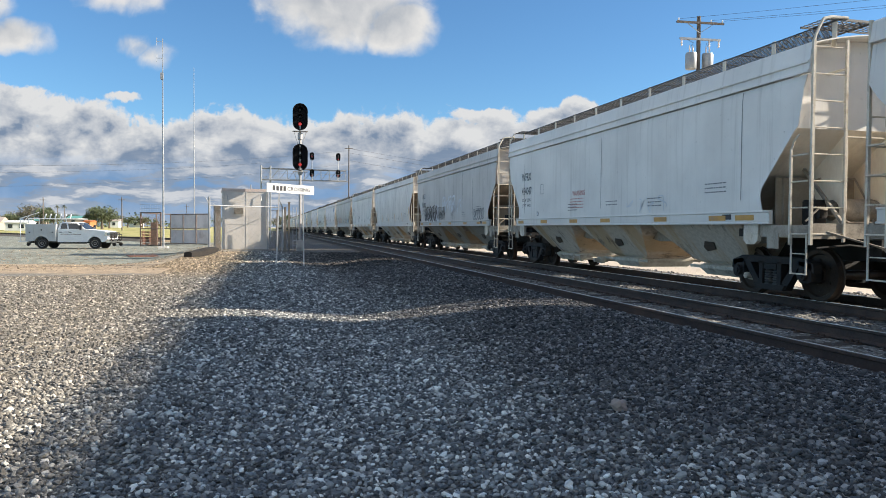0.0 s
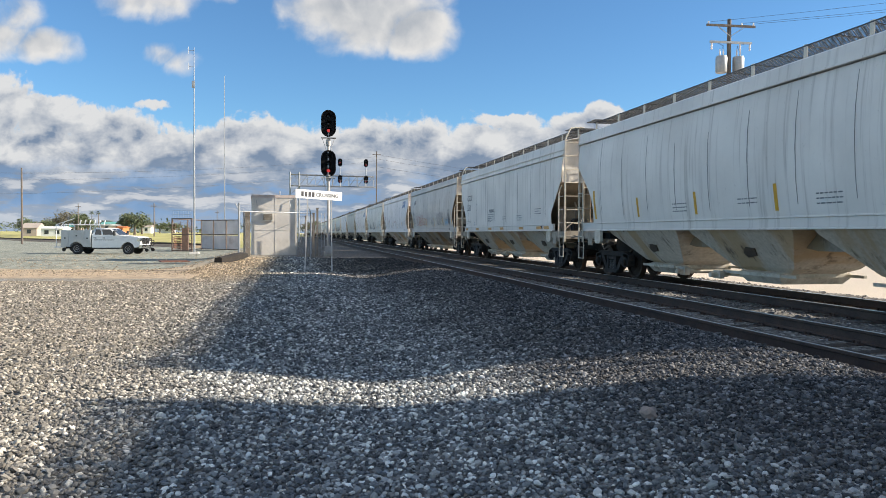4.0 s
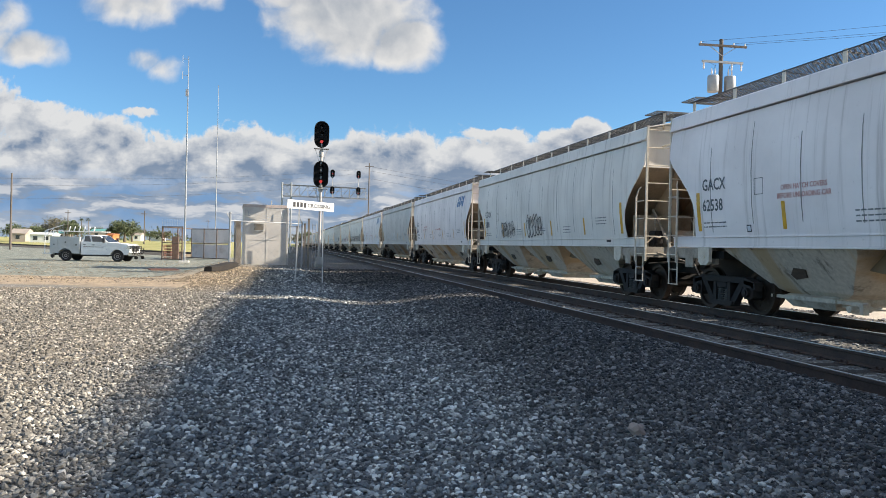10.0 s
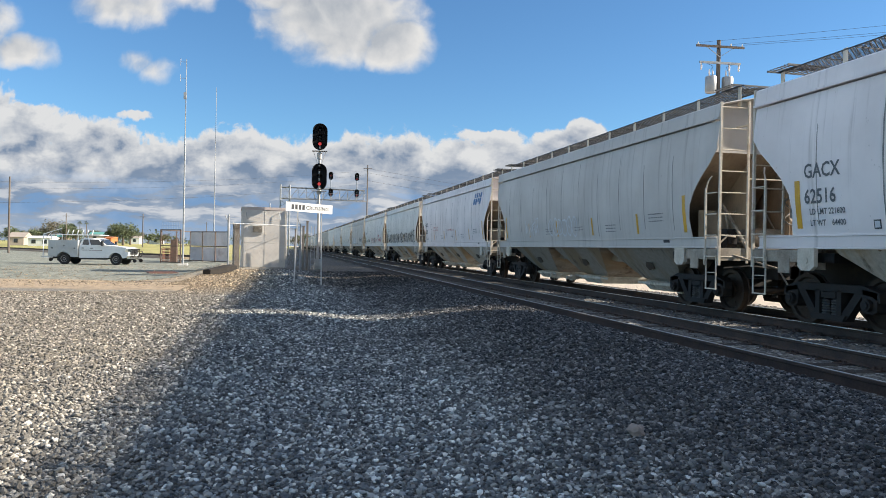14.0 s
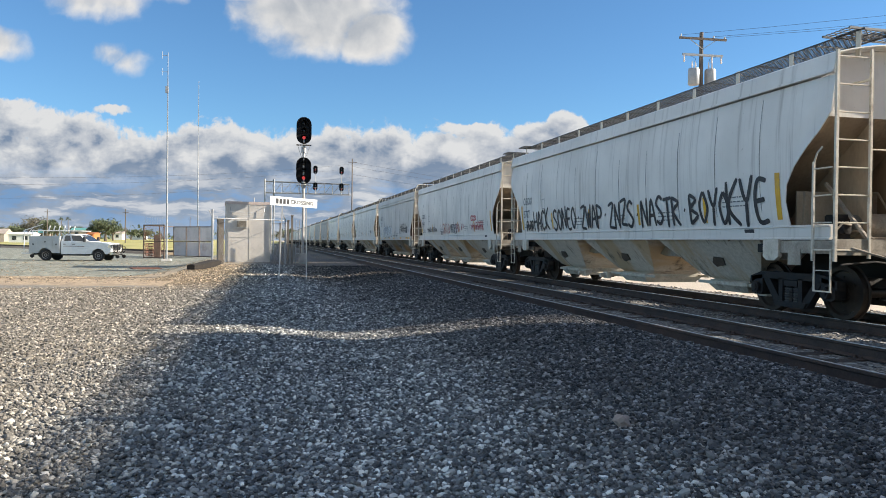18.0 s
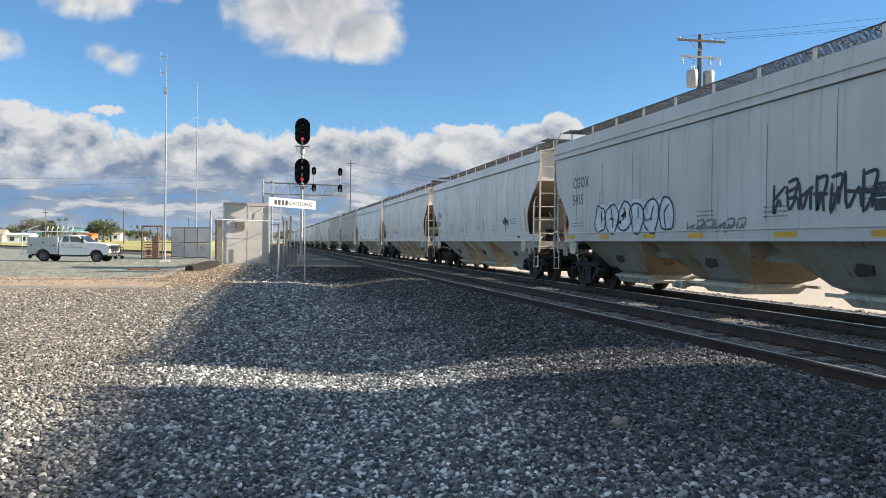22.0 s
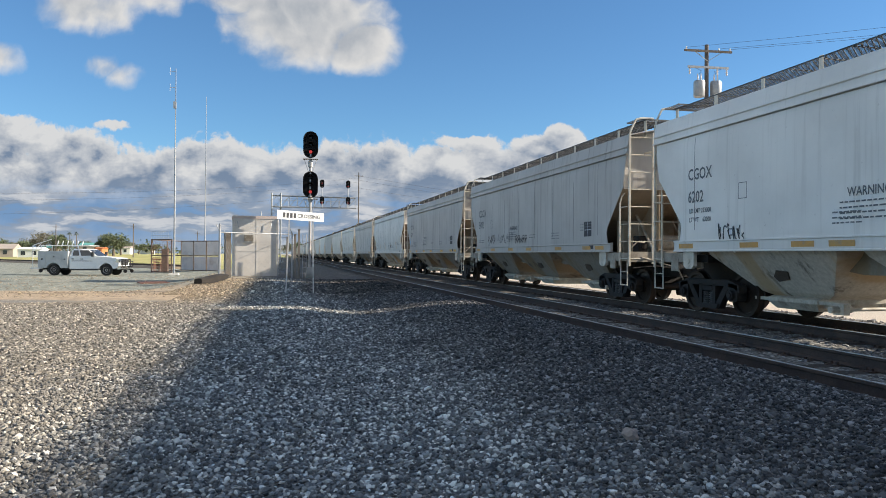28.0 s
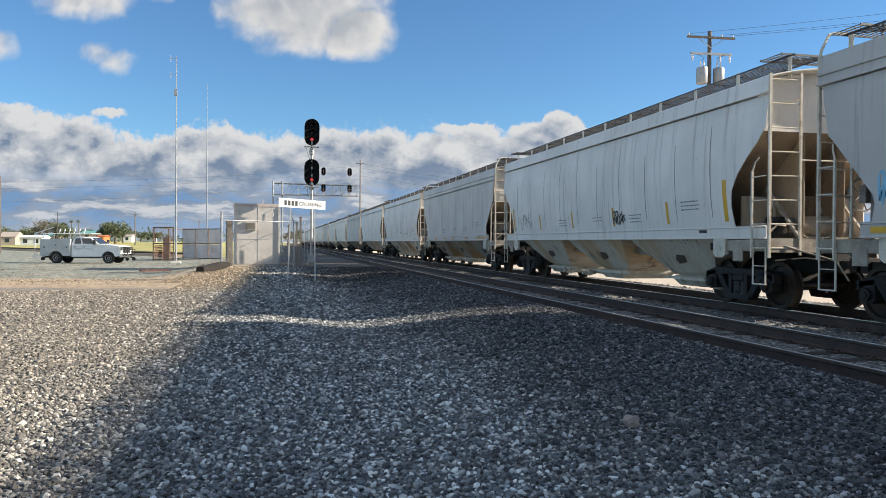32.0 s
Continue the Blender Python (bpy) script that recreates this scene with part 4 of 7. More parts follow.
def wheelset_mesh():
    """Axle and two flanged wheels, about its own middle."""
    bm = bmesh.new()
    turn = Matrix.Rotation(math.pi / 2, 4, "Y")
    tube(bm, (-1.05, 0, 0), (1.05, 0, 0), 0.085, seg=14)
    for s in (-1, 1):
        m = Matrix.Translation((s * 0.753, 0, 0)) @ (turn if s < 0 else Matrix.Rotation(-math.pi / 2, 4, "Y"))
        lathe(bm, ((0.1, -0.09), (0.16, -0.09), (0.17, -0.05), (0.36, -0.025), (0.385, -0.065), (0.456, -0.065), (0.46, 0.04), (0.485, 0.05), (0.485, 0.07), (0.39, 0.07), (0.37, 0.03), (0.17, 0.03), (0.16, 0.08), (0.1, 0.08)), m, 36)
        for k in range(6):
            a = k * math.pi / 3
            tube(bm, m @ Vector((0.27 * math.cos(a), 0.27 * math.sin(a), -0.045)), m @ Vector((0.27 * math.cos(a), 0.27 * math.sin(a), -0.03)), 0.025, seg=8)
    return mesh("wheelset", bm, WHEEL_STEEL, 35)


def on_side(kind, L, me, y, z, mat, name, parent, lift=0.007, label=""):
    """Lays flat lettering on a car's side: x of the word runs to the near end, y up."""
    for v in me.vertices:
        zz = z + v.co.y
        yy = y - v.co.x
        v.co = Vector((-(side_x(kind, zz) + lift), yy, zz))
    me.materials.clear()
    me.materials.append(mat)
    me.name = name
    ob = new(name, me)
    ob.parent = parent
    return tagged(ob, label)


def ribbons(strokes, width):
    """Flat ribbons along lines of (x, y) points."""
    bm = bmesh.new()
    for i, pts in enumerate(strokes):
        prev = None
        for k, p in enumerate(pts):
            a, b = Vector(pts[max(k - 1, 0)]), Vector(pts[min(k + 1, len(pts) - 1)])
            d = (b - a).normalized() if (b - a).length > 1e-6 else Vector((1, 0))
            n = Vector((-d.y, d.x)) * width * (0.7 if k in (0, len(pts) - 1) else 1)
            q = Vector(p)
            cur = (bm.verts.new((q.x + n.x, q.y + n.y, i)), bm.verts.new((q.x - n.x, q.y - n.y, i)))
            if prev:
                bm.faces.new((prev[0], prev[1], cur[1], cur[0]))
            prev = cur
    me = bpy.data.meshes.new("ribbons")
    bm.to_mesh(me)
    bm.free()
    return me


def curve_through(pts, n=6):
    out = []
    for i in range(len(pts) - 1):
        p0, p1, p2, p3 = (Vector(pts[max(min(i + k, len(pts) - 1), 0)]) for k in (-1, 0, 1, 2))
        for s in range(n):
            t = s / n
            out.append(tuple(0.5 * (2 * p1 + (p2 - p0) * t + (2 * p0 - 5 * p1 + 4 * p2 - p3) * t * t + (3 * p1 - p0 - 3 * p2 + p3) * t ** 3)))
    return out + [tuple(pts[-1])]


def scrawl(count, w, h, seed, style):
    """Unreadable tag of so many strokes: jagged, bubble or loose."""
    r = random.Random(seed)
    st = []
    step = w / count
    for i in range(count):
        cx = (i + 0.5) * step
        if style == "bubble":
            n = 9
            loop = [(cx + step * 0.55 * (1 + r.uniform(-0.25, 0.2)) * math.cos(2 * math.pi * k / n), h * 0.5 + h * 0.48 * (1 + r.uniform(-0.3, 0.15)) * math.sin(2 * math.pi * k / n)) for k in range(n)]
            st.append(curve_through(loop + loop[:1], 4))
            st.append(curve_through([(cx + r.uniform(-0.2, 0.2) * step, h * r.uniform(0.2, 0.5)), (cx + r.uniform(-0.2, 0.2) * step, h * 0.6), (cx + r.uniform(-0.1, 0.2) * step, h * 0.8)], 3))
        elif style == "jagged":
            x0 = cx - step * 0.4
            pts = [(x0 + r.uniform(0, 0.3) * step, r.uniform(0.75, 1.05) * h), (x0 + r.uniform(0, 0.3) * step, r.uniform(-0.05, 0.2) * h), (x0 + r.uniform(0.4, 0.9) * step, r.uniform(0.4, 0.7) * h), (x0 + r.uniform(0.6, 1.1) * step, r.uniform(-0.05, 0.25) * h)]
            st.append(curve_through(pts, 4))
            if r.random() < 0.8:
                st.append(curve_through([(x0, r.uniform(0.35, 0.6) * h), (x0 + step * 1.0, r.uniform(0.45, 0.8) * h)], 4))
            if r.random() < 0.6:
                st.append(curve_through([(x0 + 0.2 * step, 0.9 * h), (x0 + 0.9 * step, 0.95 * h), (x0 + 0.7 * step, 0.5 * h), (x0 + 0.25 * step, 0.45 * h)], 4))
        else:
            st.append(curve_through([(cx + r.uniform(-0.5, 0.5) * step, r.uniform(0, 1) * h) for _ in range(5)], 5))
    return st


GLYPHS = {
    "H": (((0, 1.05), (0.05, 0)), ((0.68, 1), (0.62, -0.05)), ((-0.05, 0.45), (0.75, 0.55))), "A": (((-0.02, 0), (0.35, 1), (0.7, 0)), ((0.1, 0.38), (0.65, 0.42))),
    "C": (((0.68, 0.85), (0.35, 1), (0.02, 0.5), (0.3, 0.02), (0.72, 0.18)),), "K": (((0, 1.05), (0.05, 0)), ((0.68, 1.1), (0.08, 0.45), (0.75, -0.02))),
    "S": (((0.68, 0.88), (0.35, 1), (0.05, 0.75), (0.35, 0.5), (0.65, 0.25), (0.35, 0), (-0.02, 0.12)),), "O": (((0.35, 1), (0.02, 0.55), (0.3, 0), (0.68, 0.45), (0.38, 1)),),
    "N": (((0, -0.05), (0.05, 1)), ((0.05, 1), (0.6, 0)), ((0.6, 0), (0.66, 1.08))), "E": (((0.66, 0.95), (0.2, 0.98), (0.02, 0.5), (0.2, 0.04), (0.7, 0.06)), ((0.02, 0.5), (0.55, 0.54))),
    "Z": (((0, 0.95), (0.66, 1), (0.02, 0.06)), ((0.02, 0.06), (0.75, 0))), "D": (((0, 1), (0.03, 0)), ((-0.02, 1), (0.6, 0.75), (0.6, 0.25), (0, 0.02))), ".": (((0.3, 0.5), (0.4, 0.46)),),
    "W": (((0, 1), (0.18, 0), (0.36, 0.7), (0.52, 0), (0.72, 1.05)),), "P": (((0, 1.02), (0.04, -0.05)), ((0, 1), (0.6, 0.82), (0.5, 0.5), (0.05, 0.45))), "T": (((-0.05, 0.95), (0.75, 1)), ((0.36, 1), (0.34, -0.05))),
    "B": (((0, 1), (0.04, 0)), ((0, 1), (0.55, 0.8), (0.08, 0.52), (0.66, 0.28), (0.02, 0))), "Y": (((0, 1.05), (0.36, 0.5), (0.72, 1.1)), ((0.36, 0.5), (0.3, -0.12))), "V": (((0, 1), (0.32, 0), (0.68, 1)),),
    "M": (((0, 0), (0.06, 1), (0.34, 0.4), (0.62, 1), (0.7, 0)),), "L": (((0, 1), (0.03, 0.04), (0.6, 0.06)),), "I": (((0.3, 1), (0.34, 0)),), "R": (((0, 1), (0.04, 0)), ((0, 1), (0.6, 0.8), (0.08, 0.5), (0.7, 0))), " ": (),
}


def brush_tag(kind, L, parent, text, y, z, h, step, mat, width, wide=1.2):
    """Sprayed capitals drawn with a broad stroke."""
    r = random.Random(len(text))
    st = []
    for i, c in enumerate(text):
        up = r.uniform(-0.06, 0.06)
        for g in GLYPHS[c]:
            pts = [(step * (i + wide * u), h * (v + up)) for u, v in g]
            st.append(curve_through(pts, 5))
    me = ribbons(st, width)
    lifts = [v.co.z for v in me.vertices]
    ob = on_side(kind, L, me, y, z, mat, "spray_tag", parent, 0.008)
    for v, i in zip(me.vertices, lifts):
        v.co.x -= 0.0006 * (i % 12)
    return ob


def tag(kind, L, parent, y, z, w, h, count, seed, style, mat, width=0.02, lift=0.008):
    me = ribbons(scrawl(count, w, h, seed, style), width)
    lifts = [v.co.z for v in me.vertices]
    ob = on_side(kind, L, me, y, z, mat, "spray_tag", parent, lift)
    for v, i in zip(me.vertices, lifts):
        v.co.x -= 0.0006 * (i % 12)
    return ob


def block(kind, L, parent, y, z, w, h, mat, name, lift=0.006):
    """A flat patch on the side, w towards the near end."""
    bm = bmesh.new()
    n = 3
    vs = [[bm.verts.new((w * i, h * j / n, 0)) for i in (0, 1)] for j in range(n + 1)]
    for j in range(n):
        bm.faces.new((vs[j][0], vs[j][1], vs[j + 1][1], vs[j + 1][0]))
    me = bpy.data.meshes.new(name)
    bm.to_mesh(me)
    bm.free()
    return on_side(kind, L, me, y, z, mat, name, parent, lift)


def small_print(kind, L, parent, y, z, w, lines, mat, seed):
    """Rows of print too small to read, as bars."""
    r = random.Random(seed)
    bm = bmesh.new()
    for i in range(lines):
        x = 0.0
        while x < w:
            d = min(r.uniform(0.04, 0.13), w - x)
            a = [bm.verts.new((x + u, -i * 0.085 + v, 0)) for u, v in ((0, 0), (d, 0), (d, 0.024), (0, 0.024))]
            bm.faces.new(a)
            x += d + 0.025
    me = bpy.data.meshes.new("small_print")
    bm.to_mesh(me)
    bm.free()
    on_side(kind, L, me, y, z, mat, "small_print", parent)


def word(kind, L, parent, text, y, z, size, mat):
    me = letters(text, size)
    for v in me.vertices:
        v.co.x *= 0.86
    on_side(kind, L, me, y, z, mat, "lettering", parent)


def logo(kind, L, parent, y, z):
    """Blue slanted logo of four plain shapes."""
    bm = bmesh.new()
    x = 0.0
    for w, v0 in ((0.28, 0.0), (0.28, 0.0), (0.24, 0.1), (0.3, 0.0)):
        for u0, u1, a, b in ((0, w, v0, 0.28), (0.05, w, 0.31, 0.52)):
            bm.faces.new([bm.verts.new((x + u + v * 0.3, v, 0)) for u, v in ((u0, a), (u1, a), (u1, b), (u0, b))])
        x += w + 0.07
    me = bpy.data.meshes.new("logo")
    bm.to_mesh(me)
    bm.free()
    on_side(kind, L, me, y, z, BLUE_INK, "logo", parent, label="faded blue slanted logo")


END_TURN = lambda L: pose(0, L, 0, 0, 0, 180)
CARS = []
WHEELS = []


def hopper_car(index, y0, L, kind, paint, label, full=True):
    """A covered hopper car; y0: where its near end stands at the start."""
    car = thing("covered_hopper", label, "freight car", pose(TRACK_TRAIN, y0, RAIL_Z), "train of covered hoppers")
    k = (kind, round(L, 2), paint.name)
    for s in (-1, 1):
        child("side_sheet", cached(("side", s) + k, lambda: side_mesh(kind, L, s, paint)), car)
        child("top_chord", cached(("chord", s) + k, lambda: chord_mesh(kind, L, s, paint)), car)
        child("side_sill", cached(("sill", s) + k, lambda: sill_mesh(kind, L, s, paint)), car)
        child("running_board", cached(("board", round(L, 2)), lambda: board_mesh(L)), car, pose(s * 0.78, 0, 0, 0, 0, 0) if s < 0 else pose(0.78, L, 0, 0, 0, 180))
    if full:
        n = 10 if kind == "round" else (3 if index in (0, 15) else 8)
        for i in range(n):
            v = (index * 3 + i * 5) % 7
            child("weld_seam", cached(("seam", kind, v), lambda: seam_mesh(kind, v, -1)), car, pose(0, 1.75 + (L - 3.5) * i / (n - 1), 0))
    child("roof", cached(("roof",) + k[1:], lambda: roof_mesh(L, paint)), car)
    child("centre_sill", cached(("cs", k[1]), lambda: centre_sill_mesh(L)), car)
    stain = HOPPER_BROWN if paint in (PAINT_GREY, PAINT_DARK) else HOPPER_PAINT
    for i in (-1, 0, 1):
        c = L / 2 + PITCH * i
        long = L / 2 - PITCH - 1.95
        near, far = long if i < 0 else 1.78, long if i > 0 else 1.78
        bay = child("hopper_bay", cached(("bay", i, k[1], stain.name), lambda: bay_mesh(c, near, far, stain)), car)
        if i < 1:
            child("bay_saddle", cached(("saddle", i, k[1]), lambda: saddle_mesh(c + PITCH / 2, SADDLE_PAINT)), car, None, "saddle between two bays, brown for stain and bounce light")
        if full:
            turned = pose(0, c, 0, 0, 0, 180) if i == 0 else pose(0, c, 0)
            child("vibrator_bracket", cached(("vib",), vibrator_mesh), bay, pose(0, c, 0))
            child("outlet_gate", cached(("gate",), gate_mesh), bay, turned)
    if full:
        n = 11
        for i in range(n):
            child("board_bracket", cached(("bracket",), support_mesh), car, pose(-1.03, 0.12 + (L - 0.24) * i / (n - 1), 0))
        for i in range(4):
            child("hatch_cover", cached(("hatch", k[1]), lambda: hatch_mesh((L - 1.6) / 4 - 0.1)), car, pose(0, 0.8 + (L - 1.6) / 4 * i, 0))
    for far in (0, 1):
        m = END_TURN(L) if far else pose(0, 0, 0)
        flip = Matrix.Diagonal((-1, 1, 1, 1))
        child("end_panel", cached(("end",) + (kind, paint.name), lambda: end_mesh(kind, paint)), car, m)
        child("slope_sheet", cached(("slope", kind, paint is PAINT_BRIGHT), lambda: slope_mesh(kind, SLOPE_CLEAN if paint is PAINT_BRIGHT else SLOPE_PAINT)), car, m, "dusty pale slope sheet" if paint is PAINT_BRIGHT else "rust-brown stained slope sheet")
        child("bulkhead", cached(("bulk",), bulkhead_mesh), car, m)
        child("end_platform", cached(("plat",), platform_mesh), car, m)
        if full and not far:
            child("air_reservoir", cached(("res",), reservoir_mesh), car, m)
            child("control_valve", cached(("valve",), valve_mesh), car, m)
            for q in range(4):
                child("brake_pipe", cached(("pipe", q), lambda: brake_pipe_mesh(q)), car, m)
        child("coupler", cached(("coupler",), coupler_mesh), car, m)
        child("end_running_board", cached(("cross",), cross_board_mesh), car, m)
        sides = (m, m @ flip) if full else ((m @ flip) if far else m,)
        for q in sides:
            child("end_ladder", cached(("eladder", kind), lambda: end_ladder_mesh(kind)), car, q)
            child("side_ladder", cached(("sladder",), side_ladder_mesh), car, q)
            if full:
                child("step_stirrup", cached(("stirrup",), stirrup_mesh), car, q)
                child("jacking_pad", cached(("pad",), jack_pad_mesh), car, q)
        truck = child("truck", cached(("bolster",), bolster_mesh), car, pose(0, L - 1.5 if far else 1.5, 0), "dark oily steel truck with coil springs")
        for s in (0, 180):
            fr = child("side_frame", cached(("frame",), frame_mesh), truck, pose(0, 0, 0, 0, 0, s))
            if full:
                for dy in (-0.11, 0.11):
                    child("coil_spring", cached(("spring",), spring_mesh), truck, pose(-1.03 if s == 0 else 1.03, dy, 0))
        for dy in (-0.889, 0.889):
            ws = child("wheelset", cached(("wheelset",), wheelset_mesh), truck, pose(0, dy, 0.457))
            if full:
                WHEELS.append((ws, dy, y0 + (L - 1.5 if far else 1.5) + dy))
    if full:
        child("brake_wheel", cached(("brake",), brake_wheel_mesh), car, pose(0, L + 0.12, 0))
    CARS.append((car, y0))
    return car


def strips(car, kind, L, ys, mat=None):
    for y in ys:
        tall = y < 1.5 or y > L - 1.5
        block(kind, L, car, y, 1.7, 0.13 if tall else 0.1, 0.82 if tall else 0.5, mat or YELLOW, "reflector_strip")


def sill_marks(car, kind, L, ys, mat=None):
    for y in ys:
        block(kind, L, car, y, 1.42, 0.55, 0.1, mat or ORANGE, "reflector_strip", 0.024)


def mark(car, kind, L, a, b, size=0.34, ink=None):
    """Owner's mark, number and weights near the far end."""
    y = L - (1.45 if kind == "round" else 1.5)
    word(kind, L, car, a, y, 2.55 if kind == "round" else 2.88, size, ink or GREY_INK)
    word(kind, L, car, b, y, 2.12 if kind == "round" else 2.4, size, ink or GREY_INK)
    if b not in ("6202", "581890", "454047", "62516", "540080"):
        small_print(kind, L, car, y, 1.86, 0.8, 2, ink or GREY_INK, len(b))
    bm = bmesh.new()
    for u0, u1, v0, v1 in ((0, 0.26, 0, 0.012), (0, 0.26, 0.3, 0.312), (0, 0.012, 0, 0.3), (0.248, 0.26, 0, 0.3)):
        bm.faces.new([bm.verts.new((u, v, 0)) for u, v in ((u0, v0), (u1, v0), (u1, v1), (u0, v1))])
    me = bpy.data.meshes.new("plate_outline")
    bm.to_mesh(me)
    bm.free()
    on_side(kind, L, me, y - 1.75, 2.36, GREY_INK, "stencil_frame", car)
    block(kind, L, car, y - 1.45, 1.66, 0.14, 0.14, BLACK_INK, "data_plate")
    block(kind, L, car, y - 1.47, 1.68, 0.1, 0.1, TAG_WHITE, "data_sticker", 0.009)


def common_print(car, kind, L, seed):
    for i, (u, n) in enumerate(((0.36, 3), (0.52, 2), (0.66, 3))):
        small_print(kind, L, car, L * (1 - u), 1.95, 0.62, n, TAG_GREY, seed + i)
    small_print(kind, L, car, 2.9, 2.15, 0.7, 3, TAG_GREY, seed + 9)
    block(kind, L, car, 2.3, 1.44, 0.28, 0.1, BLACK_INK, "data_plate", 0.02)


ROUND = lambda L: (L - 1.22, L - 3.95, L - 6.7, L - 9.45, L - 12.2, 1.35)
FLATS = lambda L: (L - 1.15, L - 3.3, L - 5.6, L * 0.5, L * 0.32, L * 0.18, 1.9)
SPEC = {
    -3: ("round", PAINT_WHITE), -2: ("flat", PAINT_GREY), -1: ("round", PAINT_WHITE), 0: ("flat", PAINT_BRIGHT), 1: ("flat", PAINT_GREY),
    2: ("round", PAINT_WHITE), 3: ("flat", PAINT_WHITE), 4: ("round", PAINT_GREY), 5: ("round", PAINT_LILAC), 6: ("round", PAINT_WHITE),
    7: ("round", PAINT_LILAC), 8: ("round", PAINT_GREY), 9: ("round", PAINT_LILAC), 10: ("round", PAINT_WHITE), 11: ("round", PAINT_WHITE),
    12: ("flat", PAINT_GREY), 13: ("round", PAINT_WHITE), 14: ("round", PAINT_WHITE), 15: ("flat", PAINT_BRIGHT), 16: ("flat", PAINT_DARK),
    17: ("flat", PAINT_DARK), 18: ("round", PAINT_WHITE), 19: ("flat", PAINT_GREY), 20: ("round", PAINT_WHITE),
}
LABELS = {
    0: "clean white covered hopper with orange marks on its sill", 1: "grey-white covered hopper tagged along the lower side",
    4: "grey-white round-sided covered hopper with pink and blue tags", 5: "white round-sided covered hopper with a blue logo",
    6: "white round-sided covered hopper with outlined tags", 7: "white round-sided covered hopper with a dark blue logo",
    9: "white round-sided covered hopper with blue logo and red print", 10: "white covered hopper with a long black spray tag",
    11: "white covered hopper with red and black writing", 12: "grey flat-sided covered hopper with a pale bubble tag",
    15: "bright white flat-sided covered hopper, nearly clean", 16: "grey flat-sided covered hopper with faint tags",
    17: "grey flat-sided covered hopper with a blue tag",
}
SPAN = [ENDS[0] - 16.9 * k for k in (3, 2, 1)] + ENDS + [ENDS[-1] + 16.9 * k for k in range(1, 16)]
TRAIN = {}
for i, (a, b) in enumerate(zip(SPAN, SPAN[1:])):
    i -= 3
    kind, paint = SPEC.get(i, (("round", PAINT_WHITE), ("flat", PAINT_GREY), ("round", PAINT_BRIGHT))[i % 3])
    L = round((b - a - 1.2) * 4) / 4
    text = LABELS.get(i, "weathered white round-sided covered hopper with yellow strips" if kind == "round" else "weathered grey flat-sided covered hopper with orange marks")
    TRAIN[i] = (hopper_car(i, a, L, kind, paint, text, -2 < i < 21), kind, L)

for i, (car, kind, L) in TRAIN.items():
    if -2 < i < 21:
        common_print(car, kind, L, i * 7)
        if kind == "round":
            strips(car, kind, L, ROUND(L))
        else:
            sill_marks(car, kind, L, FLATS(L), YELLOW if i in (12, 17) else ORANGE)
for i, a, b, s in ((0, "WFRX", "454047", 0.36), (1, "CAEX", "581890", 0.36), (3, "CGOX", "5353", 0.4), (4, "TILX", "540080", 0.32), (5, "GACX", "62538", 0.34), (6, "CGOX", "5880", 0.36),
                   (7, "GACX", "62516", 0.34), (9, "GACX", "62520", 0.34), (10, "CGOX", "5727", 0.34), (11, "CGOX", "5947", 0.34), (12, "CGOX", "5415", 0.42), (13, "CGOX", "5874", 0.34),
                   (15, "CGOX", "6202", 0.34), (16, "CGOX", "5492", 0.42), (17, "CGOX", "5539", 0.4)):
    mark(*TRAIN[i], a, b, s)
for i in (5, 7, 9):
    car, kind, L = TRAIN[i]
    logo(kind, L, car, 2.9, 3.3)
    word(kind, L, car, "OPEN HATCH COVERS", L - 3.95, 2.4, 0.13, RED_INK)
    word(kind, L, car, "BEFORE UNLOADING CAR", L - 3.85, 2.25, 0.13, RED_INK)
    word(kind, L, car, "DO NOT HAMMER ON CAR", L - 7.6, 2.2, 0.14, RED_INK)
for i, ink in ((0, RED_INK), (3, GREY_INK), (12, GREY_INK), (15, GREY_INK), (16, GREY_INK), (17, GREY_INK)):
    car, kind, L = TRAIN[i]
    word(kind, L, car, "WARNING", L * 0.62, 2.2, 0.2, ink)
    small_print(kind, L, car, L * 0.63, 2.1, 0.9, 4, ink, 50 + i)
car, kind, L = TRAIN[15]
word(kind, L, car, "DO NOT HAMMER ON CAR", L * 0.66, 1.43, 0.14, BLACK_INK)
sill_marks(car, kind, L, (L * 0.7, L * 0.42), ORANGE)
for i in (12, 16, 17):
    car, kind, L = TRAIN[i]
    block(kind, L, car, 2.65, 1.8, 0.5, 0.42, BLACK_INK, "data_panel")
    block(kind, L, car, 2.42, 1.82, 0.015, 0.38, TAG_WHITE, "panel_line", 0.009)
    block(kind, L, car, 2.63, 1.98, 0.46, 0.015, TAG_WHITE, "panel_line", 0.009)


def t(i, y, z, w, h, n, style, mat, width=0.02, lift=0.008):
    car, kind, L = TRAIN[i]
    tag(kind, L, car, (L - y) if y >= 0 else -y, z, w, h, n, i * 31 + int(abs(y) * 7), style, mat, width, lift)


t(1, 2.2, 1.62, 3.4, 0.8, 7, "bubble", TAG_WHITE, 0.07)
t(1, 2.2, 1.6, 3.0, 0.85, 7, "bubble", TAG_BLACK, 0.03, 0.016)
t(1, 2.3, 1.62, 2.9, 0.8, 8, "jagged", TAG_BLACK, 0.03, 0.02)
t(1, 5.3, 1.62, 1.6, 0.7, 6, "jagged", TAG_BLACK, 0.018, 0.016)
t(1, 6.2, 2.0, 2.6, 0.8, 4, "jagged", TAG_WHITE, 0.05)
t(4, 2.8, 1.75, 3.0, 0.75, 5, "bubble", TAG_RED, 0.014)
t(4, -5.6, 1.75, 2.1, 0.8, 5, "bubble", TAG_GREY, 0.016)
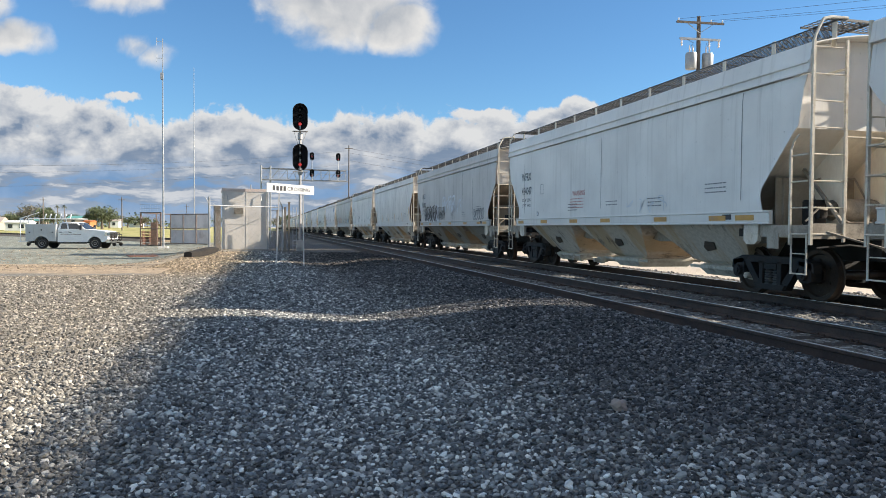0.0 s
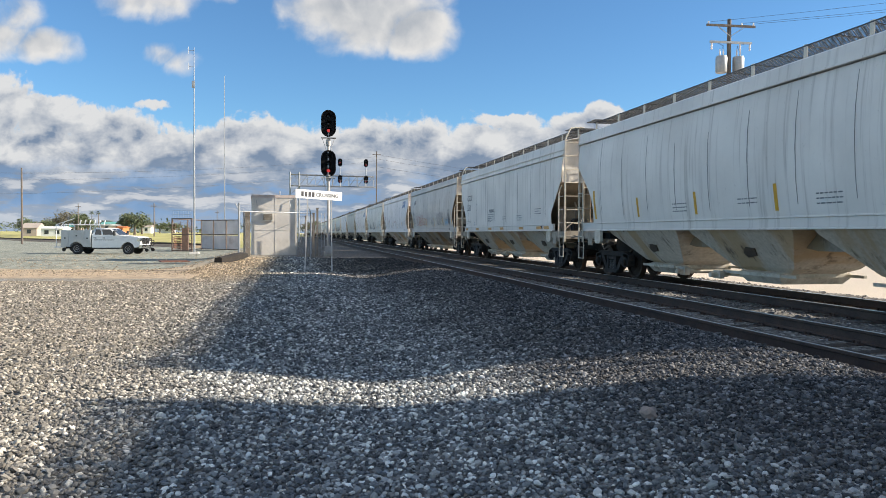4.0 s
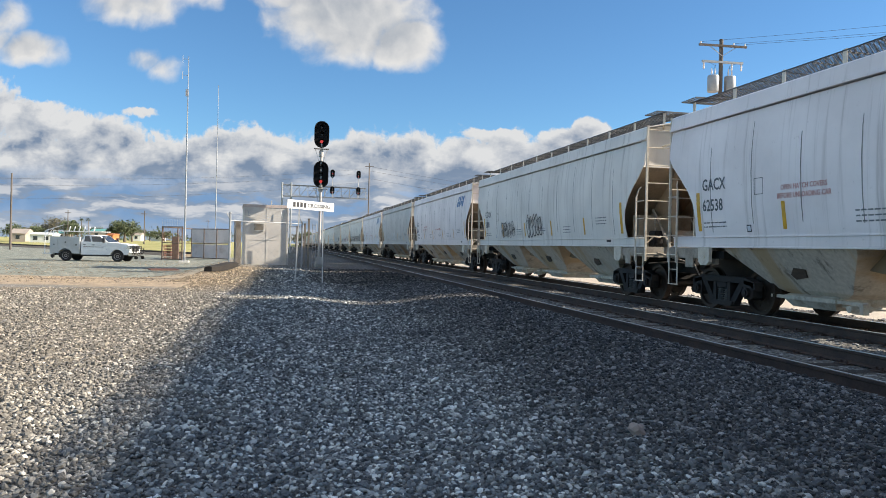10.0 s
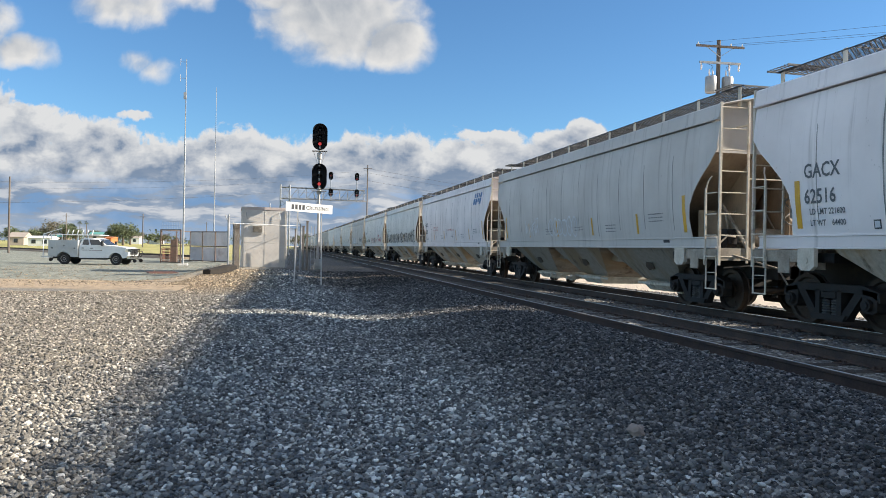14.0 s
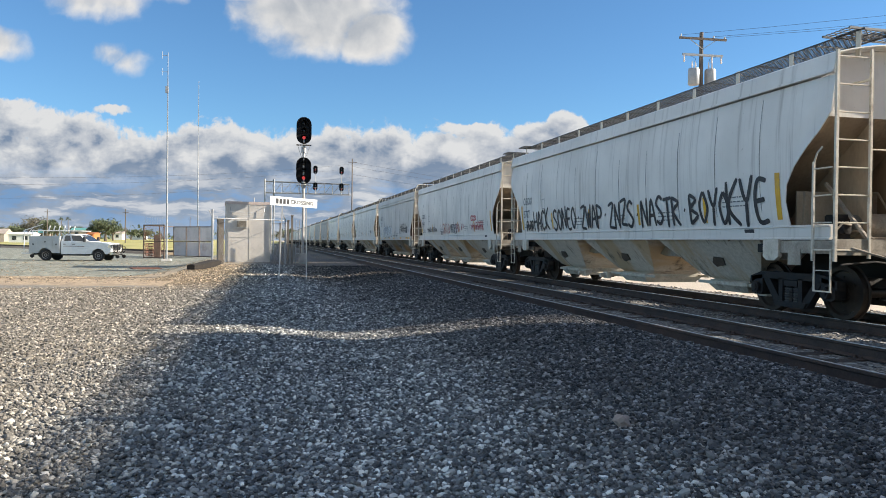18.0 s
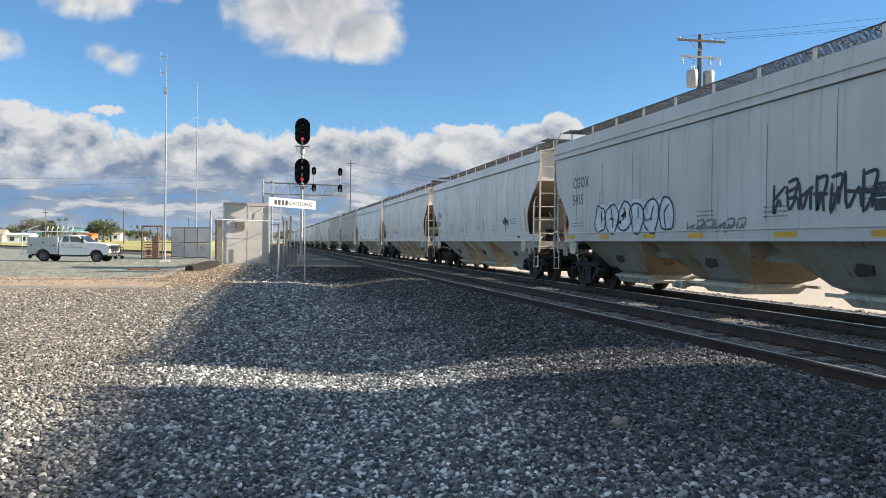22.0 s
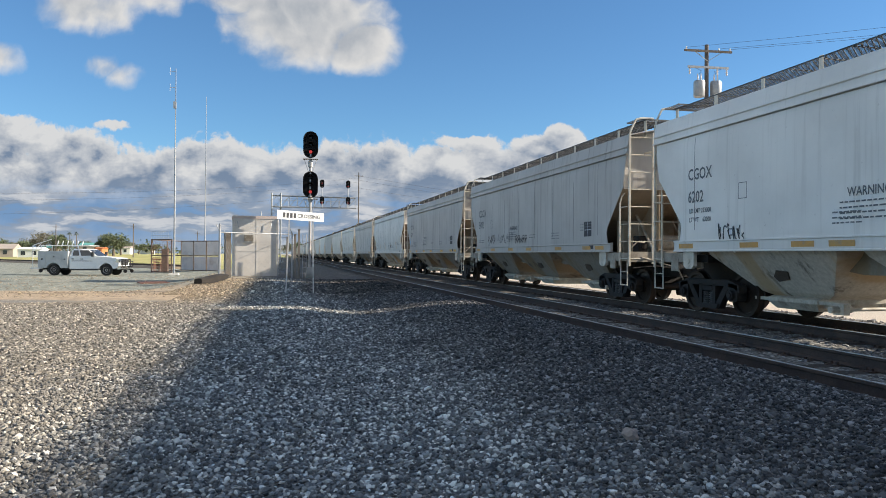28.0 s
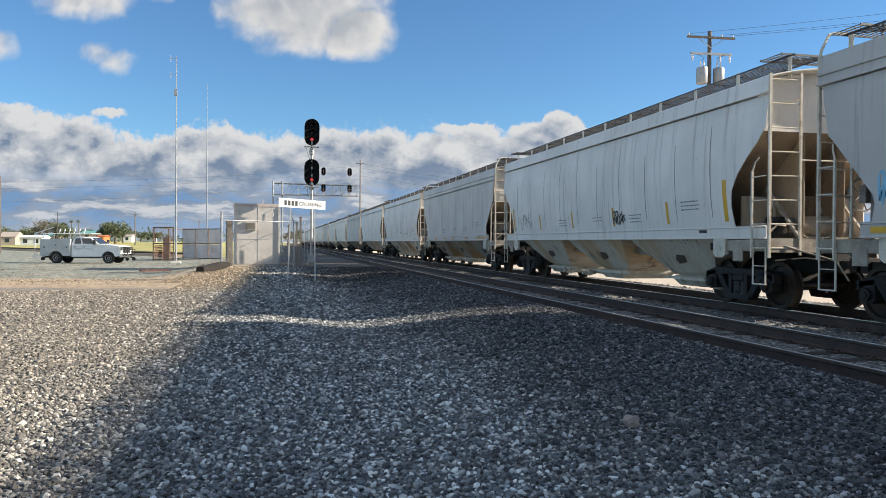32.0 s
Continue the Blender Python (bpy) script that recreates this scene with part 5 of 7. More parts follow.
t(4, -3.2, 1.75, 0.9, 0.35, 5, "jagged", TAG_BLUE, 0.016)
t(4, -2.2, 1.65, 0.5, 1.0, 4, "jagged", TAG_GREY, 0.02)
t(4, 1.9, 3.3, 0.9, 0.3, 4, "jagged", TAG_GREY, 0.02)
t(4, -12.0, 1.8, 3.2, 0.5, 6, "bubble", TAG_ORANGE, 0.012)
t(6, 3.8, 1.68, 1.75, 0.6, 5, "jagged", TAG_BLACK, 0.02)
t(6, 3.8, 1.68, 1.75, 0.6, 4, "bubble", TAG_GREY, 0.014)
t(6, 7.0, 1.66, 1.6, 0.8, 5, "bubble", TAG_BLACK, 0.024)
t(8, 6.0, 1.7, 2.4, 0.6, 6, "bubble", TAG_WHITE, 0.022)
t(8, 3.5, 1.78, 1.5, 0.6, 4, "jagged", TAG_WHITE, 0.022)
car, kind, L = TRAIN[10]
brush_tag(kind, L, car, "HACK.SONEO.ZWAP.ZNZS.NASTR.BOYO", L - 2.4, 1.68, 0.62, 0.345, TAG_BLACK, 0.04)
brush_tag(kind, L, car, "KYE", 2.75, 1.66, 0.8, 0.42, TAG_BLACK, 0.045)
t(10, 1.6, 1.64, 0.7, 0.35, 4, "jagged", TAG_BLACK, 0.03)
for i, a, b in ((15, "LD LMT 223000", "LT WT    63000"), (1, "LD LMT 223600", "LT WT    62200"), (0, "LD LMT 222000", "LT WT    54000"), (7, "LD LMT 221600", "LT WT    64400"), (4, "LD LMT 221700", "LT WT    64300")):
    car, kind, L = TRAIN[i]
    low = 0.24 if kind == "round" else 0.0
    word(kind, L, car, a, L - 1.55, 2.17 - low, 0.14, GREY_INK)
    word(kind, L, car, b, L - 1.55, 1.98 - low, 0.14, GREY_INK)
car, kind, L = TRAIN[11]
word(kind, L, car, "#SaveOurChildren", 13.3, 1.8, 0.36, TAG_BLACK)
brush_tag(kind, L, car, "EVERY", 10.2, 1.62, 0.16, 0.1, TAG_BLACK, 0.012, 1.0)
brush_tag(kind, L, car, "CHILD", 9.6, 1.66, 0.5, 0.3, TAG_RED, 0.024, 1.1)
brush_tag(kind, L, car, "MATTES", 7.95, 1.68, 0.42, 0.19, TAG_BLACK, 0.024, 1.1)
brush_tag(kind, L, car, "PO", 6.8, 1.72, 0.36, 0.28, TAG_RED, 0.03)
t(11, L - 6.0, 1.8, 0.5, 0.4, 2, "loose", TAG_RED, 0.024)
t(11, -4.3, 1.76, 1.9, 0.36, 7, "jagged", TAG_RED, 0.022)
t(11, -4.2, 2.2, 0.8, 0.2, 2, "bubble", TAG_RED, 0.03)
t(12, 3.15, 1.6, 3.7, 0.6, 6, "bubble", TAG_WHITE, 0.2)
t(12, 3.0, 1.5, 4.0, 0.85, 6, "bubble", TAG_BLACK, 0.022, 0.018)
t(12, 7.4, 1.45, 2.0, 0.35, 6, "jagged", TAG_GREY, 0.02)
t(12, -4.9, 1.82, 2.3, 0.6, 7, "jagged", TAG_BLACK, 0.03)
t(0, -6.2, 1.62, 1.9, 0.4, 4, "loose", TAG_WHITE, 0.014)
t(1, -3.3, 1.6, 1.6, 0.48, 5, "bubble", TAG_GREY, 0.018)
t(1, -7.4, 1.85, 2.2, 0.75, 5, "loose", TAG_WHITE, 0.022)
t(13, -3.7, 1.95, 0.6, 0.3, 4, "jagged", TAG_BLACK, 0.025)
t(13, 5.4, 1.7, 0.45, 0.5, 2, "loose", TAG_GREY, 0.012)
t(14, 1.9, 1.7, 1.0, 0.45, 4, "loose", TAG_GREY, 0.016)
t(14, 5.0, 1.85, 0.8, 0.3, 5, "loose", TAG_BLACK, 0.014)
t(15, 2.6, 1.5, 0.9, 0.42, 6, "loose", TAG_BLACK, 0.014)
t(16, 2.9, 1.68, 1.0, 0.42, 5, "loose", TAG_BLACK, 0.016)
t(16, 4.2, 1.7, 2.0, 0.4, 7, "loose", TAG_GREY, 0.014)
t(16, 6.4, 1.68, 1.3, 0.3, 5, "jagged", TAG_BLACK, 0.016)
t(17, 1.28, 1.85, 0.32, 0.5, 3, "jagged", TAG_BLUE, 0.022)
t(17, 2.6, 1.75, 0.9, 0.35, 5, "bubble", TAG_GREY, 0.012)
t(18, 1.9, 1.68, 1.2, 0.6, 4, "loose", TAG_GREY, 0.014)
t(18, -6.3, 1.75, 0.7, 0.35, 4, "jagged", TAG_BLACK, 0.02)


# ---- signals and sign beside the track ----
def stadium(cx, cz, w, h, n=10):
    r = w / 2
    pts = [(cx + r * math.cos(a), cz + h / 2 - r + r * math.sin(a)) for a in [math.pi * k / n for k in range(n + 1)]]
    return pts + [(cx - r * math.cos(a), cz - h / 2 + r - r * math.sin(a)) for a in [math.pi * k / n for k in range(n + 1)]]


def head_parts(parent, x, y, z, w, h, lit):
    """A colour-light head: dished black background, three lenses with hoods; lit: which lens glows."""
    bm = bmesh.new()
    loft(bm, [[(px, y + dy, pz) for px, pz in stadium(x, z, w * k, h - w * (1 - k))] for dy, k in ((0.1, 1.0), (-0.04, 1.0), (-0.04, 0.9), (0.06, 0.86))])
    head = part("signal_head", bm, SIGNAL_BLACK, parent, "black oval signal head")
    bm = bmesh.new()
    box(bm, x - w * 0.26, x + w * 0.26, y + 0.1, y + 0.42, z - h * 0.38, z + h * 0.38)
    part("lamp_case", bm, SIGNAL_BLACK, head)
    for k, dz in enumerate((h * 0.27, 0, -h * 0.27)):
        m = Matrix.Translation((x, y + 0.05, z + dz)) @ Matrix.Rotation(math.pi / 2, 4, "X")
        bm = bmesh.new()
        lathe(bm, ((0.01, 0.03), (w * 0.1, 0.02), (w * 0.11, 0.0)), m, 18)
        part("lens", bm, RED_LENS if k == lit else DARK_LENS, head, "glowing red lens" if k == lit else "")
        bm = bmesh.new()
        n = 12
        rows = []
        for d in (0.0, 0.3):
            rows.append([m @ Vector((w * 0.17 * math.cos(a), w * 0.17 * math.sin(a), d)) for a in [math.pi * (-0.15 + 1.3 * q / n) for q in range(n + 1)]])
        sheet(bm, rows, (0, 0, 0.012))
        part("hood", bm, SIGNAL_BLACK, head)
    return head


def signal_mast(x, y):
    s = thing("signal_mast", "aluminium signal mast with two black heads showing red", "railway signal", pose(0, 0, 0))
    bm = bmesh.new()
    tube(bm, (x, y, 0.3), (x, y, 7.1), 0.085, 0.075, 14)
    for z in (4.35, 6.35):
        tube(bm, (x, y, z), (x, y, z + 0.35), 0.14, seg=14)
    part("mast", bm, ALU, s)
    bm = bmesh.new()
    box(bm, x - 0.22, x + 0.22, y - 0.22, y + 0.22, -0.1, 0.3)
    tube(bm, (x, y, 0.25), (x, y, 0.6), 0.2, 0.13, 12)
    part("base", bm, CONCRETE_PALE, s)
    bm = bmesh.new()
    box(bm, x - 0.17, x + 0.2, y - 0.35, y - 0.1, 0.15, 0.62)
    part("junction_box", bm, ALU, s)
    for z in (7.62, 5.33):
        head_parts(s, x, y - 0.12, z, 0.84, 1.52, 2)
    bm = bmesh.new()
    for z in (6.78, 4.5):
        box(bm, x - 0.42, x + 0.42, y - 0.25, y + 0.15, z, z + 0.03)
        for q in (-0.35, 0.35):
            bar(bm, [(x + q, y, z), (x + q * 0.3, y, z - 0.75)], 0.012)
    part("bracket", bm, ALU, s)
    bm = bmesh.new()
    for q in (0.16, 0.36):
        tube(bm, (x + q - 0.55, y + 0.2, 0.0), (x + q - 0.55, y + 0.2, 2.5), 0.018)
    for k in range(8):
        tube(bm, (x - 0.39, y + 0.2, 0.3 + 0.3 * k), (x - 0.19, y + 0.2, 0.3 + 0.3 * k), 0.012, seg=6)
    part("ladder", bm, GALV, s)


signal_mast(1.9, 42.2)


def crossing_sign():
    s = thing("crossing_sign", "white name board on two thin steel posts", "sign")
    for x, y, lean in ((0.39, 24.87, 0.05), (1.25, 25.25, -0.02)):
        bm = bmesh.new()
        beam(bm, (x - lean, y, -0.1), (x + lean, y, 2.62), 0.07, 0.04)
        part("post", bm, surf("pale_post_paint", (0.66, 0.64, 0.6), (0.52, 0.5, 0.47), 5, 0.6, 0, 0.2), s)
    bm = bmesh.new()
    box(bm, -0.86, 0.86, -0.012, 0.012, -0.15, 0.15)
    tilt = pose(0.82, 25.0, 2.645, 0, 1.8, 24)
    board = part("board", bm, SIGN_WHITE, s, m=tilt)
    me = letters("CROSSING", 0.178)
    for v in me.vertices:
        v.co = Vector((v.co.x - 0.138, -0.016, v.co.y - 0.06))
    me.materials.clear()
    me.materials.append(BLACK_INK)
    child("lettering", me, board)
    bm = bmesh.new()
    for k in range(4):
        x = -0.66 + 0.13 * k
        for u0, u1, v0, v1 in ((0, 0.09, 0, 0.165),):
            bm.faces.new([bm.verts.new((x + u, -0.016, v - 0.085)) for u, v in ((u0, v0), (u1, v0), (u1, v1), (u0, v1))])
    part("name_bars", bm, BLACK_INK, board)


crossing_sign()


def gantry():
    """Cantilever over both tracks, with two pairs of heads."""
    y = 107.0
    g = thing("signal_gantry", "galvanised cantilever signal bridge with four black heads", "signal bridge")
    for x in (-0.62, 0.66):
        bm = bmesh.new()
        for dy in (-0.5, 0.5):
            tube(bm, (x, y + dy, 0), (x, y + dy, 10.1), 0.12, 0.12, 10)
        part("leg", bm, GALV, g)
    bm = bmesh.new()
    for k in range(9):
        z = 0.6 + 1.05 * k
        beam(bm, (-0.62, y - 0.5, z), (0.66, y - 0.5, z + 1.0), 0.05)
        beam(bm, (0.66, y - 0.5, z), (-0.62, y - 0.5, z + 1.0), 0.05)
    part("leg_bracing", bm, GALV, g)
    for z, dy in ((9.75, -0.5), (9.75, 0.5), (8.15, -0.5), (8.15, 0.5)):
        bm = bmesh.new()
        tube(bm, (-0.62, y + dy, z), (11.4, y + dy, z - (0.1 if z > 9 else 0)), 0.07, seg=8)
        part("chord", bm, GALV, g)
    for dy in (-0.5, 0.5):
        for k in range(9):
            x = 0.66 + 1.19 * k
            bm = bmesh.new()
            beam(bm, (x, y + dy, 8.15), (x + 1.19, y + dy, 9.7), 0.05)
            beam(bm, (x + 1.19, y + dy, 8.15), (x + 1.19, y + dy, 9.7), 0.05)
            part("brace", bm, GALV, g)
    bm = bmesh.new()
    box(bm, 0.0, 11.6, y - 1.1, y - 0.5, 8.0, 8.06)
    for k in range(10):
        tube(bm, (0.5 + 1.2 * k, y - 1.1, 8.05), (0.5 + 1.2 * k, y - 1.1, 9.0), 0.02, seg=6)
    tube(bm, (0.2, y - 1.1, 9.0), (11.5, y - 1.1, 9.0), 0.02, seg=6)
    part("walkway", bm, GALV, g)
    for x in (6.45, 10.2):
        bm = bmesh.new()
        tube(bm, (x, y - 0.9, 7.9), (x, y - 0.9, 11.9), 0.06, seg=8)
        part("head_pole", bm, GALV, g)
        for z, lit in ((11.55, 1 if x < 8 else 2), (9.15, 2)):
            head_parts(g, x, y - 1.0, z, 0.62, 1.15, lit)


gantry()


# ---- equipment shed, fences and masts ----
def shed():
    s = thing("equipment_shed", "small tan concrete equipment shed with a flat pinkish roof slab", "shed", Matrix.Translation((-1.2, 44.4, 0)) @ pose(0, 0, 0, 0, 0, 4) @ Matrix.Translation((1.2, -44.4, 0)))
    x0, x1, y0, y1, h = -2.48, 0.07, 43.1, 45.9, 3.38
    bm = bmesh.new()
    box(bm, x0, x1, y0, y1, -0.15, h)
    part("wall", bm, CONCRETE, s)
    bm = bmesh.new()
    box(bm, x0 - 0.025, x1 + 0.025, y0 - 0.025, y1 + 0.025, h, h + 0.16)
    bmesh.ops.bevel(bm, geom=bm.edges[:], offset=0.015, segments=1)
    part("roof", bm, surf("pinkish_roof_slab", (0.56, 0.46, 0.41), (0.46, 0.38, 0.34), 2, 0.85, 0, 0.3), s)
    bm = bmesh.new()
    vent_mat = surf("brown_vent_paint", (0.2, 0.17, 0.13), (0.14, 0.12, 0.09), 5, 0.7, 0, 0.2)
    box(bm, x0 + 0.55, x0 + 1.19, y0 - 0.12, y0 + 0.05, 2.02, 2.5)
    v = part("vent", bm, CONCRETE_PALE, s)
    for k in range(6):
        bm = bmesh.new()
        box(bm, x0 + 0.61, x0 + 1.13, y0 - 0.14, y0 - 0.121, 2.08 + 0.062 * k, 2.13 + 0.062 * k)
        part("slat", bm, vent_mat, v)
    bm = bmesh.new()
    box(bm, x0 + 0.02, x1 - 0.6, y0 - 0.014, y0 + 0.004, 1.49, 1.52)
    part("ledge", bm, CONCRETE_PALE, s)
    for x in (x0 + 0.12, x0 + 1.3, x1 - 0.12):
        bm = bmesh.new()
        box(bm, x - 0.012, x + 0.012, y0 - 0.012, y0, 0.0, h - 0.02)
        part("panel_joint", bm, CONCRETE_PALE, s)
    for x in (x0 + 0.25, x1 - 0.45):
        bm = bmesh.new()
        bar(bm, [(x, y0, h - 0.15), (x, y0 - 0.12, h - 0.2), (x + 0.05, y0 - 0.14, h - 0.55)], 0.018)
        part("bracket", bm, GALV, s)
    bm = bmesh.new()
    tube(bm, (x0 + 1.6, y0 + 0.8, h), (x0 + 1.6, y0 + 0.8, h + 0.45), 0.03)
    part("vent_pipe", bm, GALV, s)
    bm = bmesh.new()
    tube(bm, (x1 - 0.05, y0 - 0.06, 0), (x1 - 0.05, y0 - 0.06, h), 0.035)
    part("conduit", bm, GALV, s)


shed()


def chain_link(bm, a, b, z0, z1, step=0.16):
    a, b = Vector(a), Vector(b)
    d = b - a
    n = int(d.length / step)
    h = z1 - z0
    for k in range(-int(h / step), n):
        for s in (1, -1):
            u0, u1 = k * step, k * step + h
            if s < 0:
                u0, u1 = u1, u0
            za, zb = z0, z1
            if u0 > d.length or u1 > d.length or u0 < 0 or u1 < 0:
                lo, hi = max(min(u0, u1), 0), min(max(u0, u1), d.length)
                if hi - lo < 0.02:
                    continue
                f = lambda u: z0 + (u - u0) / (u1 - u0) * h
                u0, u1 = (lo, hi) if u0 < u1 else (hi, lo)
                za, zb = f(u0), f(u1)
            p, q = a + d.normalized() * u0, a + d.normalized() * u1
            beam(bm, (p.x, p.y, za), (q.x, q.y, zb), 0.0035)


def yard_fence():
    f = thing("chain_link_fence", "galvanised chain link fence with barbed wire round the shed", "fence")
    pts = [(-2.72, 37.7), (0.86, 39.9), (1.05, 46.6), (-3.0, 47.5)]
    for k, (x, y) in enumerate(pts):
        bm = bmesh.new()
        g = gz(x, y)
        tube(bm, (x, y, g - 0.1), (x, y, 2.85 if k == 0 else 2.5), 0.055 if k == 0 else 0.035, seg=10)
        p = part("post", bm, GALV, f)
        if k == 0:
            bm = bmesh.new()
            loft(bm, [[(x + 0.3 * c * w, y + 0.2 * s * w, z) for c, s in ((-1, -1), (1, -1), (1, 1), (-1, 1))] for z, w in ((g - 0.05, 1.1), (g + 0.1, 0.7))])
            part("footing", bm, CONCRETE_PALE, p)
        bm = bmesh.new()
        beam(bm, (x, y, 2.48), (x - 0.15, y - 0.2, 2.8), 0.03)
        part("arm", bm, GALV, f)
    for (a, b) in ((pts[0], pts[1]), (pts[1], pts[2]), (pts[2], pts[3])):
        bm = bmesh.new()
        tube(bm, (*a, 2.42), (*b, 2.42), 0.022)
        part("top_rail", bm, GALV, f)
        bm = bmesh.new()
        chain_link(bm, (*a, 0), (*b, 0), 0.08, 2.4, 0.4)
        part("wire_mesh", bm, GALV, f)
    for dz in (2.55, 2.66, 2.77):
        bm = bmesh.new()
        bar(bm, [(x - (dz - 2.5) * 0.5, y - (dz - 2.5) * 0.6, dz) for x, y in pts[:3]], 0.006, 5)
        part("barbed_wire", bm, GALV, f)


yard_fence()
bm = bmesh.new()
box(bm, -0.1, 0.1, -0.55, 0.55, 0.05, 2.3)
box(bm, -0.13, 0.13, -0.57, -0.51, 0.0, 2.34)
box(bm, -0.13, 0.13, 0.51, 0.57, 0.0, 2.34)
solo("gate_panel", bm, surf("brown_gate_sheet", (0.2, 0.17, 0.14), (0.14, 0.12, 0.1), 3, 0.8, 0.1, 0.2), "brown sheet gate standing open beside the fence post", "gate", pose(-2.42, 38.9, gz(-2.4, 38.9), 0, 0, 8))
for x, y, h in ((0.62, 40.6, 2.3), (1.25, 41.0, 2.75), (1.02, 40.2, 2.45)):
    bm = bmesh.new()
    box(bm, -0.055, 0.055, -0.055, 0.055, -0.1, h)
    box(bm, -0.075, 0.075, -0.075, 0.075, h - 0.05, h)
    solo("steel_post", bm, surf("dull_post_paint", (0.2, 0.17, 0.14), (0.28, 0.24, 0.2), 4, 0.7, 0.2, 0.2), "dull brown steel post at the fence corner", "post", pose(x, y, 0), "posts at the fence corner")


def enclosure():
    e = thing("pipe_enclosure", "rusty pipe-framed enclosure with weathered sheet panels", "enclosure")
    g = -0.3
    A, B, C, D = Vector((-10.3, 65.8, g)), Vector((-8.7, 72.5, g)), Vector((-4.9, 68.6, g)), Vector((-6.6, 62.5, g))
    for p, h in ((A, 2.85), (A.lerp(D, 0.5), 2.85), (B, 2.85), (B.lerp(C, 0.33), 2.85), (B.lerp(C, 0.66), 2.85), (C, 2.85), (A.lerp(B, 0.5), 2.85)):
        bm = bmesh.new()
        tube(bm, p, p + Vector((0, 0, h)), 0.05)
        part("post", bm, OLD_PIPE, e)
    for p, q in ((A, B), (B, C), (A, A.lerp(D, 0.5))):
        for z in (0.08, 1.45, 2.8):
            bm = bmesh.new()
            tube(bm, p + Vector((0, 0, z)), q + Vector((0, 0, z)), 0.04)
            part("pipe_rail", bm, OLD_PIPE, e)
    for k in range(3):
        for z in (0.12, 1.5):
            p, q = B.lerp(C, k / 3 + 0.012), B.lerp(C, (k + 1) / 3 - 0.012)
            bm = bmesh.new()
            n = 22
            d = (q - p)
            w = Vector((-d.y, d.x, 0)).normalized()
            sheet(bm, [[p + d * (j / n) + w * (0.02 if j % 2 else -0.02) + Vector((0, 0, z + zz)) for j in range(n + 1)] for zz in (0, 1.26)], w * 0.006)
            part("sheet_panel", bm, PANEL, e)
    for k in range(9):
        bm = bmesh.new()
        z = 0.2 + 0.13 * k
        beam(bm, A + Vector((0.1, 0.3, z)), A.lerp(B, 0.45) + Vector((0.2, 0, z)), 0.02, 0.08)
        part("slat", bm, RUST, e)
    bm = bmesh.new()
    q = A.lerp(D, 0.5)
    for k in range(12):
        beam(bm, A.lerp(q, k / 12) + Vector((0, 0, 2.8)), A.lerp(q, k / 12) + Vector((0, 0, 3.5)), 0.012)
    for z in (2.85, 3.15, 3.5):
        beam(bm, A + Vector((0, 0, z)), q + Vector((0, 0, z)), 0.014)
    part("mesh_panel", bm, GALV, e)
    for z in (0.1, 1.5):
        bm = bmesh.new()
        chain_link(bm, (A.x, A.y, 0), (q.x, q.y, 0), g + z, g + z + 1.25, 0.1)
        part("rusty_screen", bm, RUST, e, kind="stuff")
    bm = bmesh.new()
    box(bm, -9.6, -9.1, 66.5, 67.2, g, g + 2.0)
    part("cabinet", bm, OLD_PIPE, e, "dull brown steel cabinet")


enclosure()


def antenna_mast(x, y, g, h, r, arms):
    m = thing("antenna_mast", "tall thin galvanised radio antenna mast" if arms else "tall slender whip antenna mast", "antenna", pose(x, y, g))
    bm = bmesh.new()
    tube(bm, (0, 0, 0.1), (0, 0, h * 0.62), r, r * 0.7, 10)
    tube(bm, (0, 0, h * 0.62), (0, 0, h), r * 0.6, r * 0.3, 8)
    part("pole", bm, GALV, m)
    bm = bmesh.new()
    loft(bm, [[(c * w, s * w, z) for c, s in ((-1, -1), (1, -1), (1, 1), (-1, 1))] for z, w in ((-0.1, 0.4), (0.12, 0.32))])
    part("footing", bm, CONCRETE_PALE, m)
    if arms:
        for z in (h - 0.25, h - 1.5):
            bm = bmesh.new()
            beam(bm, (0, 0, z), (-0.42, 0, z), 0.03)
            bar(bm, [(-0.42, 0, z - 0.28), (-0.42, 0, z + 0.28)], 0.02)
            part("dipole", bm, GALV, m)
        bm = bmesh.new()
        box(bm, -0.16, 0.05, -0.12, 0.12, h - 3.1, h - 2.6)
        part("amplifier_box", bm, GALV, m)


antenna_mast(-7.62, 59.2, -0.3, 15.95, 0.078, True)
antenna_mast(-6.82, 75.3, -0.3, 17.2, 0.065, False)


# ---- poles and wires ----
def sag(bm, p, q, drop, r=0.012, n=10):
    p, q = Vector(p), Vector(q)
    side = (q - p).cross(Vector((0, 0, 1))).normalized() * r
    rise = Vector((0, 0, r))
    pts = [p.lerp(q, k / n) - Vector((0, 0, drop * 4 * (k / n) * (1 - k / n))) for k in range(n + 1)]
    loft(bm, [[c + side, c + rise, c - side, c - rise] for c in pts])


